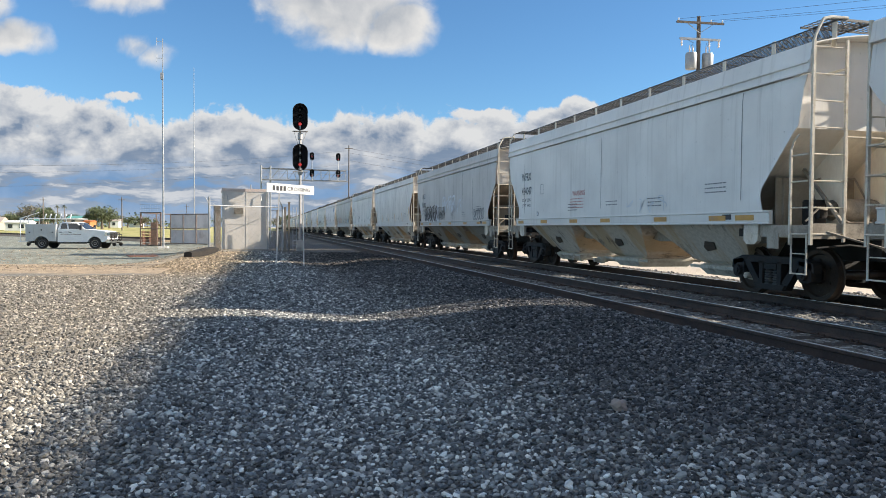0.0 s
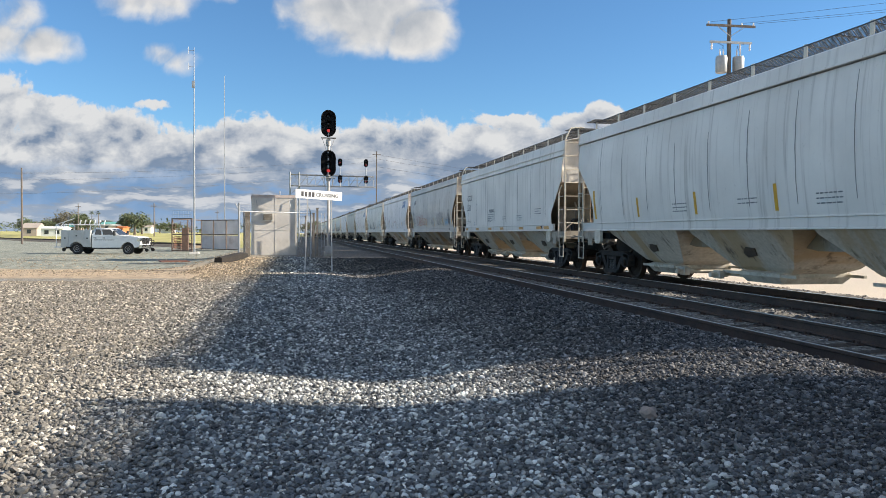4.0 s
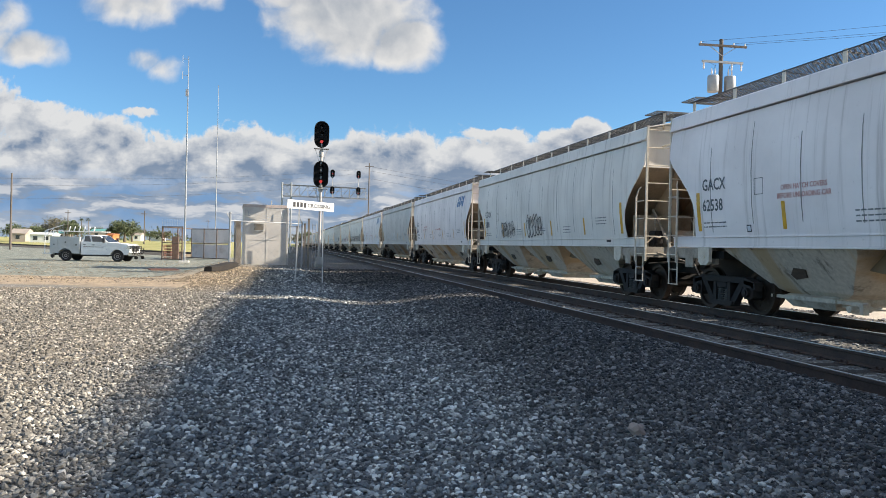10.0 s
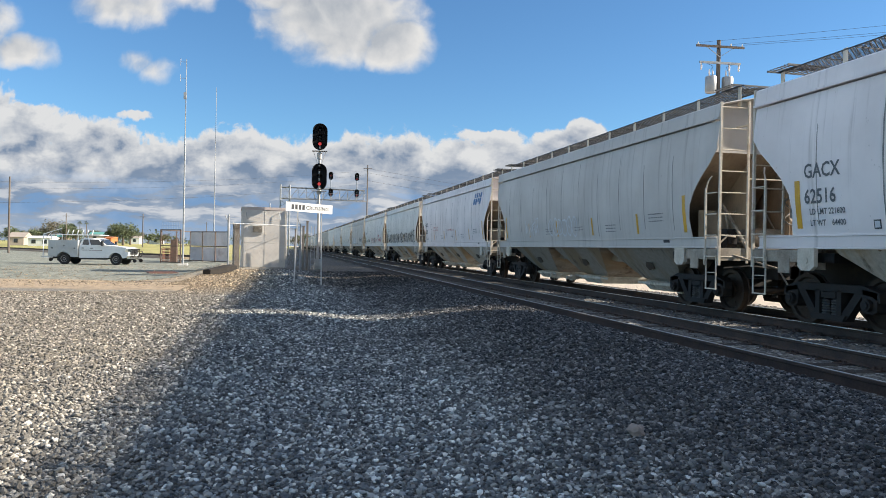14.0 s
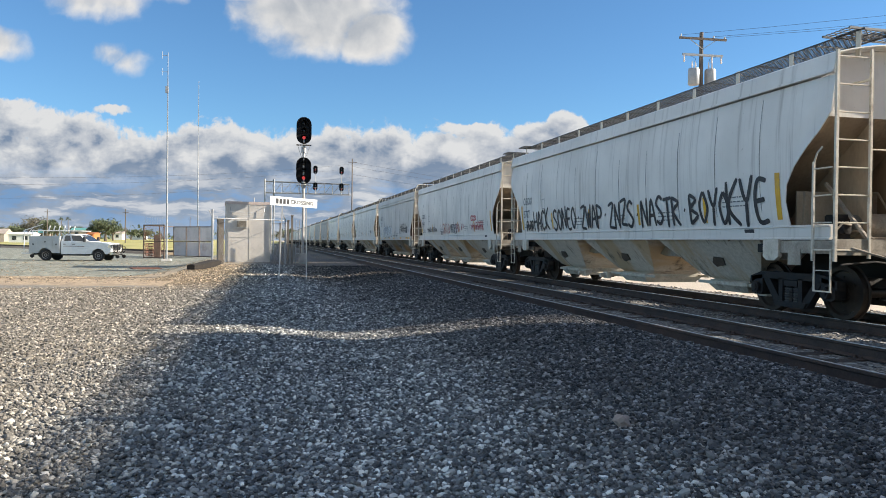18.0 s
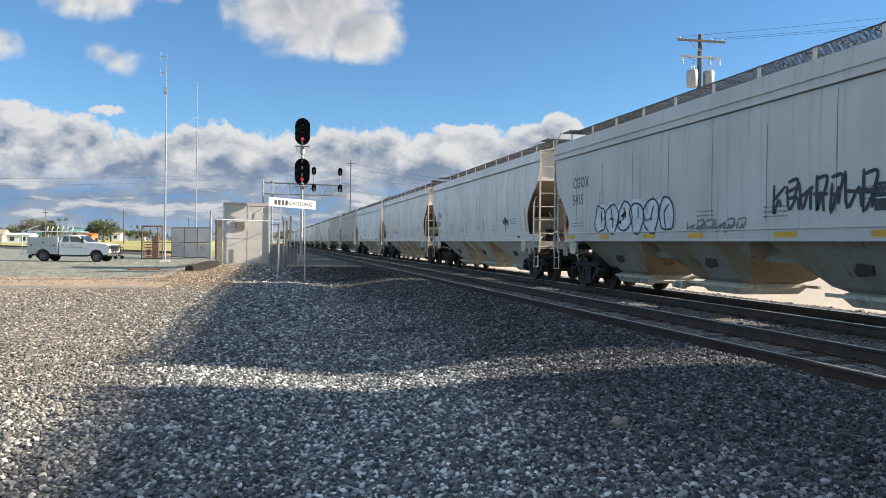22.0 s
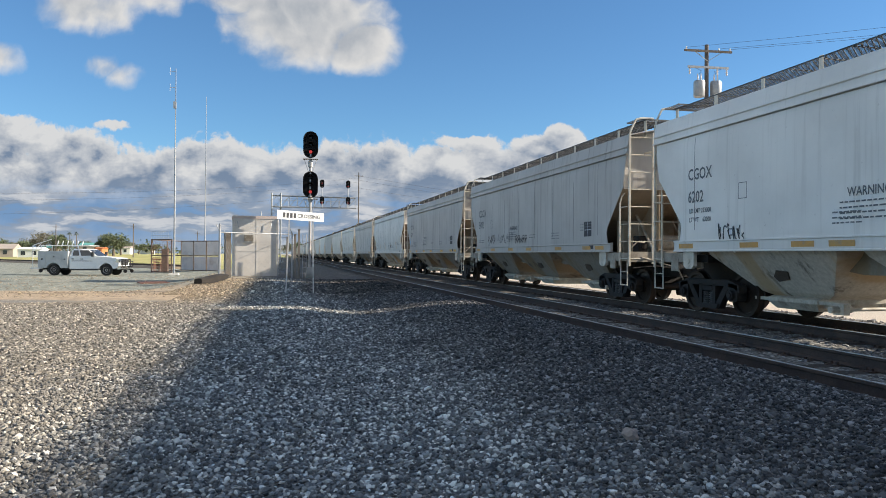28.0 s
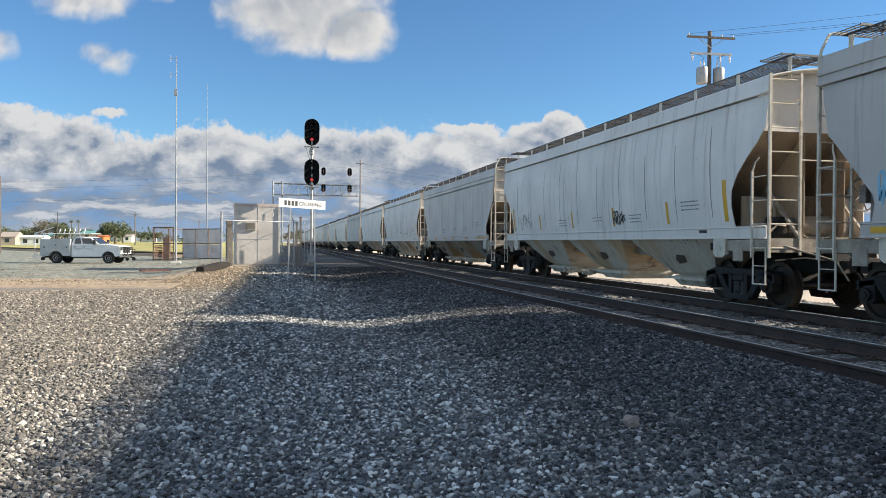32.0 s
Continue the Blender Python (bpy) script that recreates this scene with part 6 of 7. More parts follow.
def utility_pole():
    u = thing("utility_pole", "wooden utility pole with crossarms and two transformers", "utility pole", pose(23.26, 36, -0.3, 0, 0, -4))
    bm = bmesh.new()
    tube(bm, (0, 0, -0.2), (0, 0, 13.45), 0.15, 0.105, 12)
    part("pole", bm, POLE_WOOD, u)
    for z, w in ((13.05, 1.4), (12.15, 1.2)):
        bm = bmesh.new()
        box(bm, -w, w, -0.23, -0.13, z - 0.055, z + 0.055)
        arm = part("crossarm", bm, POLE_WOOD if z > 13 else GALV, u)
        for x in (-w + 0.1, w * 0.45, w - 0.1):
            bm = bmesh.new()
            if z > 13:
                lathe(bm, ((0.02, z + 0.06), (0.05, z + 0.1), (0.03, z + 0.13), (0.045, z + 0.17), (0.015, z + 0.2)), Matrix.Translation((x, -0.18, 0)), 10)
            else:
                lathe(bm, ((0.03, z - 0.42), (0.06, z - 0.36), (0.03, z - 0.3), (0.06, z - 0.22), (0.03, z - 0.16), (0.05, z - 0.08)), Matrix.Translation((x, -0.18, 0)), 10)
            part("insulator", bm, SIGN_WHITE if z > 13 else PANEL, arm)
    bm = bmesh.new()
    for s in (-1, 1):
        beam(bm, (s * 0.75, -0.18, 12.98), (0, -0.14, 12.5), 0.03)
    part("brace", bm, GALV, u)
    for x in (-0.48, 0.5):
        bm = bmesh.new()
        lathe(bm, ((0.27, 10.5), (0.31, 10.56), (0.31, 11.3), (0.28, 11.4), (0.08, 11.45)), Matrix.Translation((x, -0.1, 0)), 18)
        can = part("transformer", bm, GALV, u, "grey transformer can", smooth=40)
        for q in (-0.1, 0.1):
            bm = bmesh.new()
            lathe(bm, ((0.05, 11.4), (0.03, 11.5), (0.05, 11.56), (0.02, 11.8)), Matrix.Translation((x + q, -0.1, 0)), 8)
            part("bushing", bm, PANEL, can)
    bm = bmesh.new()
    for x in (-0.48, 0.5):
        bar(bm, [(x, -0.1, 11.78), (x * 0.8, -0.15, 11.95), (x * 1.6, -0.18, 12.1)], 0.01, 5)
    part("jumper_wire", bm, WIRE, u)
    for x, z in ((-1.3, 13.2), (0.6, 13.2), (1.3, 13.2)):
        bm = bmesh.new()
        sag(bm, (x, -0.18, z), (34 + x * 0.6, -30 + x, 13.2), 0.7, 0.007)
        part("overhead_wire", bm, WIRE, u)


utility_pole()


def wood_pole(x, y, h, arm, lab):
    u = thing("wooden_pole", lab, "utility pole", pose(x, y, -0.3), "distant poles")
    bm = bmesh.new()
    tube(bm, (0, 0, -0.2), (0, 0, h + 0.3), 0.15, 0.1, 8)
    part("pole", bm, POLE_WOOD, u)
    if arm:
        bm = bmesh.new()
        box(bm, -arm, arm, -0.2, -0.1, h - 0.5, h - 0.38)
        part("crossarm", bm, POLE_WOOD, u)
    return u


lp = wood_pole(-35.2, 105, 9.7, 0.0, "dark wooden pole in the field carrying wires")
rp = wood_pole(16.6, 150, 18.3, 0.9, "tall dark wooden pole beyond the signal bridge")
wood_pole(-32.5, 182, 8.2, 0.7, "thin pale wooden pole beside the far road")
wood_pole(-58, 215, 9, 0.8, "thin pale wooden pole beside the far road")
wood_pole(-30, 300, 10, 0.8, "thin pale wooden pole beside the far road")
for z in (9.3, 8.4, 6.6):
    bm = bmesh.new()
    sag(bm, (-60, -35, z), (0, 0, z), 0.8, 0.011)
    sag(bm, (0, 0, z), (51.8, 45, z + 8.2), 0.8, 0.011, 14)
    part("overhead_wire", bm, WIRE, lp)
for z in (17.9, 17.0, 15.4):
    bm = bmesh.new()
    sag(bm, (0, 0, z), (90, 20, z - 6), 1.2, 0.016)
    part("overhead_wire", bm, WIRE, rp)

# ---- scrap beside the lane ----
bm = bmesh.new()
loft(bm, [[(x, -3.2 + 0.16 * k + w * c, z + w * 0.7 * s) for c, s in ((-1, -1), (1, -1), (1.1, 0.5), (0.3, 1.0), (-0.9, 0.6))] for k, (x, z, w) in enumerate(((-0.3, 0.12, 0.15), (0.0, 0.14, 0.2), (0.35, 0.2, 0.22), (0.7, 0.24, 0.2), (0.95, 0.26, 0.13)))])
for v in bm.verts:
    v.co.y, v.co.x = v.co.x * 1.7, (v.co.y + 3.2)
solo("timber", bm, LUMBER, "dark weathered scrap timber lying on the gravel edge", "timber", pose(-2.95, 31.0, gz(-2.95, 31.0) + 0.02, 0, 0, -8))
bm = bmesh.new()
box(bm, -0.75, 0.75, -0.5, 0.5, 0.0, 0.05)
bmesh.ops.bevel(bm, geom=bm.edges[:], offset=0.01, segments=1)
solo("rusty_plate", bm, RUST, "flat rust-brown steel plate lying in the lot", "plate", pose(-6.5, 42.2, gz(-6.5, 42.2) + 0.02, 2, 0, 20))


# ---- service pickup ----
def arch(c, r, z, n=10):
    """The points of a wheel arch over the axle at c, from front to rear."""
    a = math.asin((z - 0.42) / r)
    return [(c + r * math.cos(a + (math.pi - 2 * a) * k / n), 0.42 + r * math.sin(a + (math.pi - 2 * a) * k / n)) for k in range(n + 1)]


def pickup():
    m = pose(-15.65, 59.2, -0.33, 0, 0, -101)
    p = thing("service_pickup", "white service pickup with a grey tool body on the lot", "pickup truck", m)
    # local: y forward from the rear axle, x to the right side
    front = 3.78
    bm = bmesh.new()
    prism(bm, [(1.14, 1.42), (1.14, 0.5)] + arch(front, 0.5, 0.52)[::-1] + [(4.5, 0.55), (4.66, 0.62), (4.7, 0.95), (4.66, 1.2), (4.5, 1.31), (3.9, 1.37), (3.12, 1.43)], -0.99, 0.99)
    bmesh.ops.bevel(bm, geom=[e for e in bm.edges if e.calc_face_angle(0) > 1.2], offset=0.03, segments=2)
    part("cab_body", bm, TRUCK_WHITE, p, smooth=40)
    low = [(-0.97, 1.14, 1.42), (0.97, 1.14, 1.42), (0.97, 3.14, 1.42), (-0.97, 3.14, 1.42)]
    top = [(-0.78, 1.26, 1.9), (0.78, 1.26, 1.9), (0.78, 2.42, 1.92), (-0.78, 2.42, 1.92)]
    cap = [(-0.66, 1.36, 1.96), (0.66, 1.36, 1.96), (0.66, 2.28, 1.97), (-0.66, 2.28, 1.97)]
    bm = bmesh.new()
    loft(bm, [low, top, cap])
    part("cab_roof", bm, TRUCK_WHITE, p, smooth=50)

    def pane(name, a, b, c, d, us, vs, out):
        """Glass on the greenhouse face a, b (low), c, d (high)."""
        a, b, c, d = (Vector(q) for q in (a, b, c, d))
        spot = lambda u, v: a.lerp(b, u).lerp(d.lerp(c, u), v) + Vector(out) * 0.008
        g = bmesh.new()
        sheet(g, [[spot(us[0], vs[0]), spot(us[1], vs[0])], [spot(us[2], vs[1]), spot(us[3], vs[1])]], Vector(out) * 0.006)
        part(name, g, TINTED, p)

    for s, i, j in ((1, 1, 2), (-1, 0, 3)):
        pane("window", low[i], low[j], top[j], top[i], (0.1, 0.36, 0.09, 0.36), (0.08, 0.9), (s, 0, 0.3))
        pane("window", low[i], low[j], top[j], top[i], (0.42, 0.9, 0.44, 0.95), (0.08, 0.9), (s, 0, 0.3))
    pane("windscreen", low[2], low[3], top[3], top[2], (0.05, 0.95, 0.06, 0.94), (0.06, 0.94), (0, 1, 0.6))
    pane("rear_window", low[0], low[1], top[1], top[0], (0.15, 0.85, 0.15, 0.85), (0.15, 0.9), (0, -1, 0.3))
    for s in (-1, 1):
        for y0, y1 in ((1.86, 3.02), (1.2, 1.82)):
            bm = bmesh.new()
            box(bm, s * 0.98, s * 1.0, y0 + 0.015, y1 - 0.015, 0.62, 1.38)
            d = part("door", bm, TRUCK_WHITE, p)
            bm = bmesh.new()
            box(bm, s * 1.0, s * 1.025, y0 + 0.08, y0 + 0.28, 1.2, 1.25)
            part("handle", bm, PLASTIC, d)
        bm = bmesh.new()
        box(bm, s * 0.97, s * 1.12, 2.86, 2.92, 1.5, 1.55)
        box(bm, s * 1.08, s * 1.28, 2.82, 2.94, 1.4, 1.76)
        part("mirror", bm, PLASTIC, p)
        bm = bmesh.new()
        tube(bm, (s * 0.98, 1.2, 0.44), (s * 0.98, 3.2, 0.44), 0.05, seg=8)
        part("running_step", bm, PLASTIC, p)
        bm = bmesh.new()
        prism(bm, ((4.45, 1.0), (4.7, 0.98), (4.69, 1.22), (4.55, 1.24)), s * 0.7, s * 1.0)
        part("headlight", bm, CHROME, p)
        bm = bmesh.new()
        sheet(bm, [[(x, 1.3 + 0.3 * u, 1.06) for u in range(6)] for x in (s * 1.002, s * 1.004)], (0, 0, 0.035))
        part("door_stripe", bm, RUST, p, "thin red stripe on the door")
        # tool body: side boxes with doors, each with a latch
        bm = bmesh.new()
        prism(bm, [(1.06, 0.56), (1.06, 1.8), (-1.12, 1.8), (-1.12, 0.56)] + arch(0, 0.52, 0.56)[::-1], s * 0.58, s * 1.03)
        side = part("tool_box", bm, TOOL_GREY, p, "light grey steel tool box side")
        for y0, y1, z0, z1 in ((0.6, 1.02, 0.66, 1.74), (-0.5, 0.55, 1.02, 1.74), (-1.08, -0.56, 0.66, 1.74)):
            bm = bmesh.new()
            box(bm, s * 1.03, s * 1.045, y0, y1, z0, z1)
            d = part("box_door", bm, TOOL_GREY, p)
            bm = bmesh.new()
            box(bm, s * 1.045, s * 1.065, (y0 + y1) / 2 - 0.05, (y0 + y1) / 2 + 0.05, (z0 + z1) / 2 - 0.05, (z0 + z1) / 2 + 0.05)
            part("latch", bm, PLASTIC, d)
    bm = bmesh.new()
    box(bm, -0.58, 0.58, -1.12, 1.06, 0.62, 0.9)
    box(bm, -0.58, 0.58, 1.0, 1.06, 0.9, 1.8)
    box(bm, -0.58, 0.58, -1.12, -1.07, 0.9, 1.4)
    part("bed", bm, TOOL_GREY, p)
    bm = bmesh.new()
    box(bm, -0.55, 0.55, -1.0, 4.4, 0.42, 0.8)
    box(bm, -0.7, 0.7, front - 0.55, front + 0.55, 0.6, 1.2)
    part("chassis", bm, PLASTIC, p)
    bm = bmesh.new()
    box(bm, -0.68, 0.68, 4.62, 4.74, 0.78, 1.24)
    gr = part("grille", bm, CHROME, p)
    for k in range(3):
        bm = bmesh.new()
        box(bm, -0.6, 0.6, 4.735, 4.75, 0.83 + 0.13 * k, 0.91 + 0.13 * k)
        part("slot", bm, PLASTIC, gr)
    bm = bmesh.new()
    box(bm, -1.0, 1.0, 4.62, 4.86, 0.48, 0.72)
    bmesh.ops.bevel(bm, geom=bm.edges[:], offset=0.04, segments=2)
    part("bumper", bm, CHROME, p)
    bm = bmesh.new()
    for a, w in ((0.45, 0.9), (0.95, 0.75)):
        bar(bm, [(-a, 4.86, 0.6), (-a, 4.98, 0.75), (-a, 4.98, w + 0.3), (a, 4.98, w + 0.3), (a, 4.98, 0.75), (a, 4.86, 0.6)], 0.03)
    part("grille_guard", bm, STEEL_DARK, p, "dark tube grille guard")
    for y, d in ((5.05, 1), (-1.1, -1)):
        for s in (-0.6, 0.6):
            bm = bmesh.new()
            bar(bm, [(s, y - 0.5 * d, 0.5), (s, y, 0.42)], 0.04)
            arm = part("guide_arm", bm, STEEL_DARK, p)
            bm = bmesh.new()
            lathe(bm, ((0.04, -0.06), (0.11, -0.06), (0.11, 0.05), (0.135, 0.06), (0.135, 0.08), (0.04, 0.08)), Matrix.Translation((s, y, 0.34)) @ Matrix.Rotation(math.pi / 2, 4, "Y"), 16)
            part("guide_wheel", bm, STEEL_DARK, arm)
    for y in (0, front):
        for x in (-0.84, 0.84):
            turn = Matrix.Translation((x, y, 0.41)) @ Matrix.Rotation(math.pi / 2 if x > 0 else -math.pi / 2, 4, "Y")
            bm = bmesh.new()
            lathe(bm, ((0.24, -0.12), (0.37, -0.12), (0.41, -0.08), (0.41, 0.08), (0.37, 0.12), (0.25, 0.12), (0.24, 0.06)), turn, 26)
            w = part("wheel", bm, TYRE, p, smooth=35)
            bm = bmesh.new()
            lathe(bm, ((0.03, 0.03), (0.1, 0.09), (0.12, 0.05), (0.2, 0.02), (0.235, 0.11), (0.245, 0.11), (0.245, -0.1), (0.05, -0.1)), turn, 20)
            part("rim", bm, ALU, w)
    # rack over the tool body with a ladder on edge, and a davit at the tail
    bm = bmesh.new()
    for y in (-1.0, 0.95):
        for x in (-0.8, 0.8):
            tube(bm, (x, y, 1.8), (x, y, 2.2), 0.025)
        tube(bm, (-0.8, y, 2.2), (0.8, y, 2.2), 0.025)
    for x in (-0.8, 0.8):
        tube(bm, (x, -1.0, 2.2), (x, 2.5, 2.2), 0.025)
    tube(bm, (-0.8, 2.5, 2.2), (0.8, 2.5, 2.2), 0.025)
    part("rack", bm, SIGN_WHITE, p)
    for k in range(6):
        bm = bmesh.new()
        y = 0.1 + 0.36 * k
        beam(bm, (0.72, y, 2.16), (0.72, y + 0.12, 2.56), 0.08, 0.05)
        part("white_stake", bm, SIGN_WHITE, p)
    bm = bmesh.new()
    bar(bm, [(0.5, -1.75, 0.5), (0.5, -1.75, 2.2), (0.5, -0.4, 2.66)], 0.03)
    bar(bm, [(0.5, -1.75, 1.75), (0.5, -1.1, 2.4)], 0.02)
    box(bm, 0.35, 0.65, -1.85, -1.1, 0.48, 0.56)
    part("davit", bm, SIGN_WHITE, p)


pickup()


# ---- trees and buildings at the far side of the field ----
def ratio(px):
    return math.tan(math.atan((px - 784) / 1285) + radians(13.27))


def tree(x, y, h, w, mat, seed, bare=False, palm=False):
    r = random.Random(seed)
    lab = "tall palm with a small tuft of fronds" if palm else ("thin-leaved olive-brown tree across the field" if bare else "rounded dark green tree at the edge of the field")
    tr = thing("palm" if palm else "tree", lab, "tree", pose(x, y, gz(x, y) - 0.05), "trees across the field")
    bm = bmesh.new()
    tube(bm, (0, 0, -0.3), (0, 0, h * (0.92 if palm else 0.55)), 0.05 * w + 0.08, 0.1, 8)
    if not palm:
        for k in range(6):
            a = r.uniform(0, 6.28)
            tube(bm, (0, 0, h * r.uniform(0.3, 0.5)), (w * 0.35 * math.cos(a), w * 0.35 * math.sin(a), h * r.uniform(0.6, 0.85)), 0.1, 0.03, 5)
    part("trunk", bm, BARK, tr)
    n = 60 if palm else (700 if bare else 1500)
    v, f = [], []
    lumps = [(r.uniform(-0.33, 0.33) * w, r.uniform(-0.3, 0.3) * w, h * r.uniform(0.45, 0.85), r.uniform(0.16, 0.3)) for _ in range(9)]
    for k in range(n):
        if palm:
            a, el = r.uniform(0, 6.28), r.uniform(-0.6, 0.8)
            d = Vector((math.cos(a) * math.cos(el), math.sin(a) * math.cos(el), math.sin(el)))
            c = Vector((0, 0, h * 0.94)) + d * 0.3
            tip = c + d * w * 0.5 + Vector((0, 0, -0.3))
            q = d.cross(Vector((0, 0, 1))) * 0.12
            tri = (c + q, c - q, tip)
        else:
            lx, ly, lz, lr = lumps[k % 9]
            d = Vector((r.gauss(0, 1), r.gauss(0, 1), r.gauss(0, 0.8))).normalized() * r.random() ** 0.4
            c = Vector((lx, ly, lz)) + Vector((d.x * lr * w, d.y * lr * w, d.z * lr * h * 0.75))
            s = w * (0.034 if not bare else 0.026)
            tri = [c + Vector((r.uniform(-1, 1), r.uniform(-1, 1), r.uniform(-1, 1))) * s * 1.5 for _ in range(3)]
        f.append((len(v), len(v) + 1, len(v) + 2))
        v += [tuple(x) for x in tri]
    child("crown", raw_mesh("crown", np.array(v), np.array(f), mat), tr)


for k, (px, d, h, w, kind) in enumerate(((-8, 235, 5.5, 7, 0), (8, 250, 4.6, 6, 1), (30, 260, 4.8, 7, 0), (46, 270, 6.0, 7, 1), (58, 265, 7.8, 8, 1), (72, 268, 8.4, 9, 1), (86, 255, 6.6, 6, 0), (98, 262, 7.0, 7, 0),
                                             (108, 280, 5.2, 6, 0), (115, 290, 8.2, 2.4, 2), (127, 292, 8.2, 2.4, 2), (143, 300, 5.0, 5, 0), (178, 215, 5.6, 6.0, 0), (193, 212, 6.2, 7, 0), (206, 225, 4.6, 5, 0), (222, 300, 5.0, 6, 1), (238, 320, 4.5, 6, 0),
                                             (264, 330, 4.5, 7, 0), (500, 300, 6, 7, 1), (512, 320, 7, 8, 0))):
    tree(ratio(px) * d, d, h, w, LEAF_DRY if kind == 1 else LEAF, k, kind == 1, kind == 2)


def far_house(px0, px1, d, h, roof_h, wall_mat, roof_mat, lab):
    x0, x1 = ratio(px0) * d, ratio(px1) * d
    b = thing("distant_building", lab, "building", pose(0, d, gz((x0 + x1) / 2, d) - 0.05), "buildings across the field")
    bm = bmesh.new()
    box(bm, x0, x1, 0, 7, 0, h)
    part("wall", bm, wall_mat, b)
    bm = bmesh.new()
    e = 0.3
    loft(bm, [[(x, -e, h), (x, 7 + e, h), (x, 3.5, h + roof_h)] for x in (x0 - e, x1 + e)])
    part("roof", bm, roof_mat, b)
    n = max(int((x1 - x0) / 2.6), 1)
    for k in range(n):
        cx = x0 + (x1 - x0) * (k + 0.5) / n
        bm = bmesh.new()
        box(bm, cx - 0.5, cx + 0.5, -0.05, 0.05, h * 0.35, h * 0.8)
        part("window", bm, TINTED, b)


far_house(22, 62, 205, 2.2, 0.6, BOX_WHITE, BOX_WHITE, "long low white building at the edge of the field")
far_house(-14, 14, 225, 2.4, 1.4, BOX_TAN, BOX_TAN, "low tan house with a pitched roof")
far_house(132, 172, 245, 3.0, 0.8, BOX_TAN, BOX_TEAL, "low building with a teal roof")
far_house(160, 172, 200, 2.2, 0.3, BOX_ORANGE, BOX_ORANGE, "small orange hut beyond the lot")
far_house(205, 222, 290, 2.4, 0.8, BOX_WHITE, BOX_TAN, "small pale house among trees")
far_house(66, 90, 280, 2.2, 0.8, BOX_TAN, BOX_TEAL, "small tan house among trees")
far_house(240, 262, 330, 2.8, 0.8, BOX_WHITE, BOX_TAN, "small pale house among trees")

r = random.Random(5)
v, f = [], []
for k in range(18000):
    x = r.uniform(-420, 900)
    y = 420 + 120 * noise.noise((x * 0.01, 0, 0)) + r.uniform(-15, 15)
    h = (4.5 + 3.5 * noise.noise((x * 0.06, 3, 0)) + 2.0 * noise.noise((x * 0.3, 7, 0))) * r.random() ** 0.5
    c = Vector((x, y, max(h, 0.3)))
    f.append((len(v), len(v) + 1, len(v) + 2))
    v += [tuple(c + Vector((r.uniform(-1, 1), r.uniform(-1, 1), r.uniform(-1, 1))) * 0.8) for _ in range(3)]
tagged(new("far_woods", raw_mesh("far_woods", np.array(v), np.array(f), LEAF)), "thin dark line of far trees on the horizon", "woods", kind="stuff")


# ---- clouds: two far layers that drift ----
UNIT = 2.8


def cloud_sheet(name, label, material_made):
    bm = bmesh.new()
    bm.faces.new([bm.verts.new(c) for c in ((-3400, 0, -60), (3400, 0, -60), (3400, 0, 1700), (-3400, 0, 1700))])
    me = bpy.data.meshes.new(name)
    bm.to_mesh(me)
    bm.free()
    me.materials.append(material_made)
    ob = new(name, me)
    ob.visible_shadow = False
    return tagged(ob, label, "clouds", kind="structure")


def cloud_tree(name):
    """An empty node tree, its shorthand, and places on the sheet: x to the right, z down."""
    m = bpy.data.materials.new(name)
    m.use_nodes = True
    m.node_tree.nodes.clear()
    n = Nodes(m.node_tree)
    return m, n, n.moved(n.scaled(n.coord(), (1 / UNIT, 0, -1 / UNIT)), (784.0, 0.0, 405.0))


def warped(n, q, scale, size):
    t = n.t
    tex = t.nodes.new("ShaderNodeTexNoise")
    tex.inputs["Scale"].default_value, tex.inputs["Detail"].default_value = scale, 4
    n.put(tex.inputs["Vector"], q)
    add = t.nodes.new("ShaderNodeVectorMath")
    add.operation = "ADD"
    n.put(add.inputs[0], q)
    n.put(add.inputs[1], n.scaled(n.moved(tex.outputs["Color"], (-0.5, -0.5, -0.5)), (size, 0, size)))
    return add.outputs[0]


def puff_field(n, p, puffs):
    env = None
    for cx, cy, rx, ry, w in puffs:
        ex = n.m("POWER", n.m("DIVIDE", n.m("SUBTRACT", p[0], cx), rx), 2.0)
        ey = n.m("POWER", n.m("DIVIDE", n.m("SUBTRACT", p[2], cy), ry), 2.0)
        e = n.m("MULTIPLY", n.m("SUBTRACT", 1.0, n.m("ADD", ex, ey)), w)
        env = e if env is None else n.m("MAXIMUM", env, e)
    return env


def lit_cloud(m, n, col, alpha, strength):
    t = n.t
    em = t.nodes.new("ShaderNodeEmission")
    n.put(em.inputs[0], col)
    em.inputs[1].default_value = strength
    tr = t.nodes.new("ShaderNodeBsdfTransparent")
    mx = t.nodes.new("ShaderNodeMixShader")
    n.put(mx.inputs[0], alpha)
    t.links.new(tr.outputs[0], mx.inputs[1])
    t.links.new(em.outputs[0], mx.inputs[2])
    t.links.new(mx.outputs[0], t.nodes.new("ShaderNodeOutputMaterial").inputs[0])
    return m


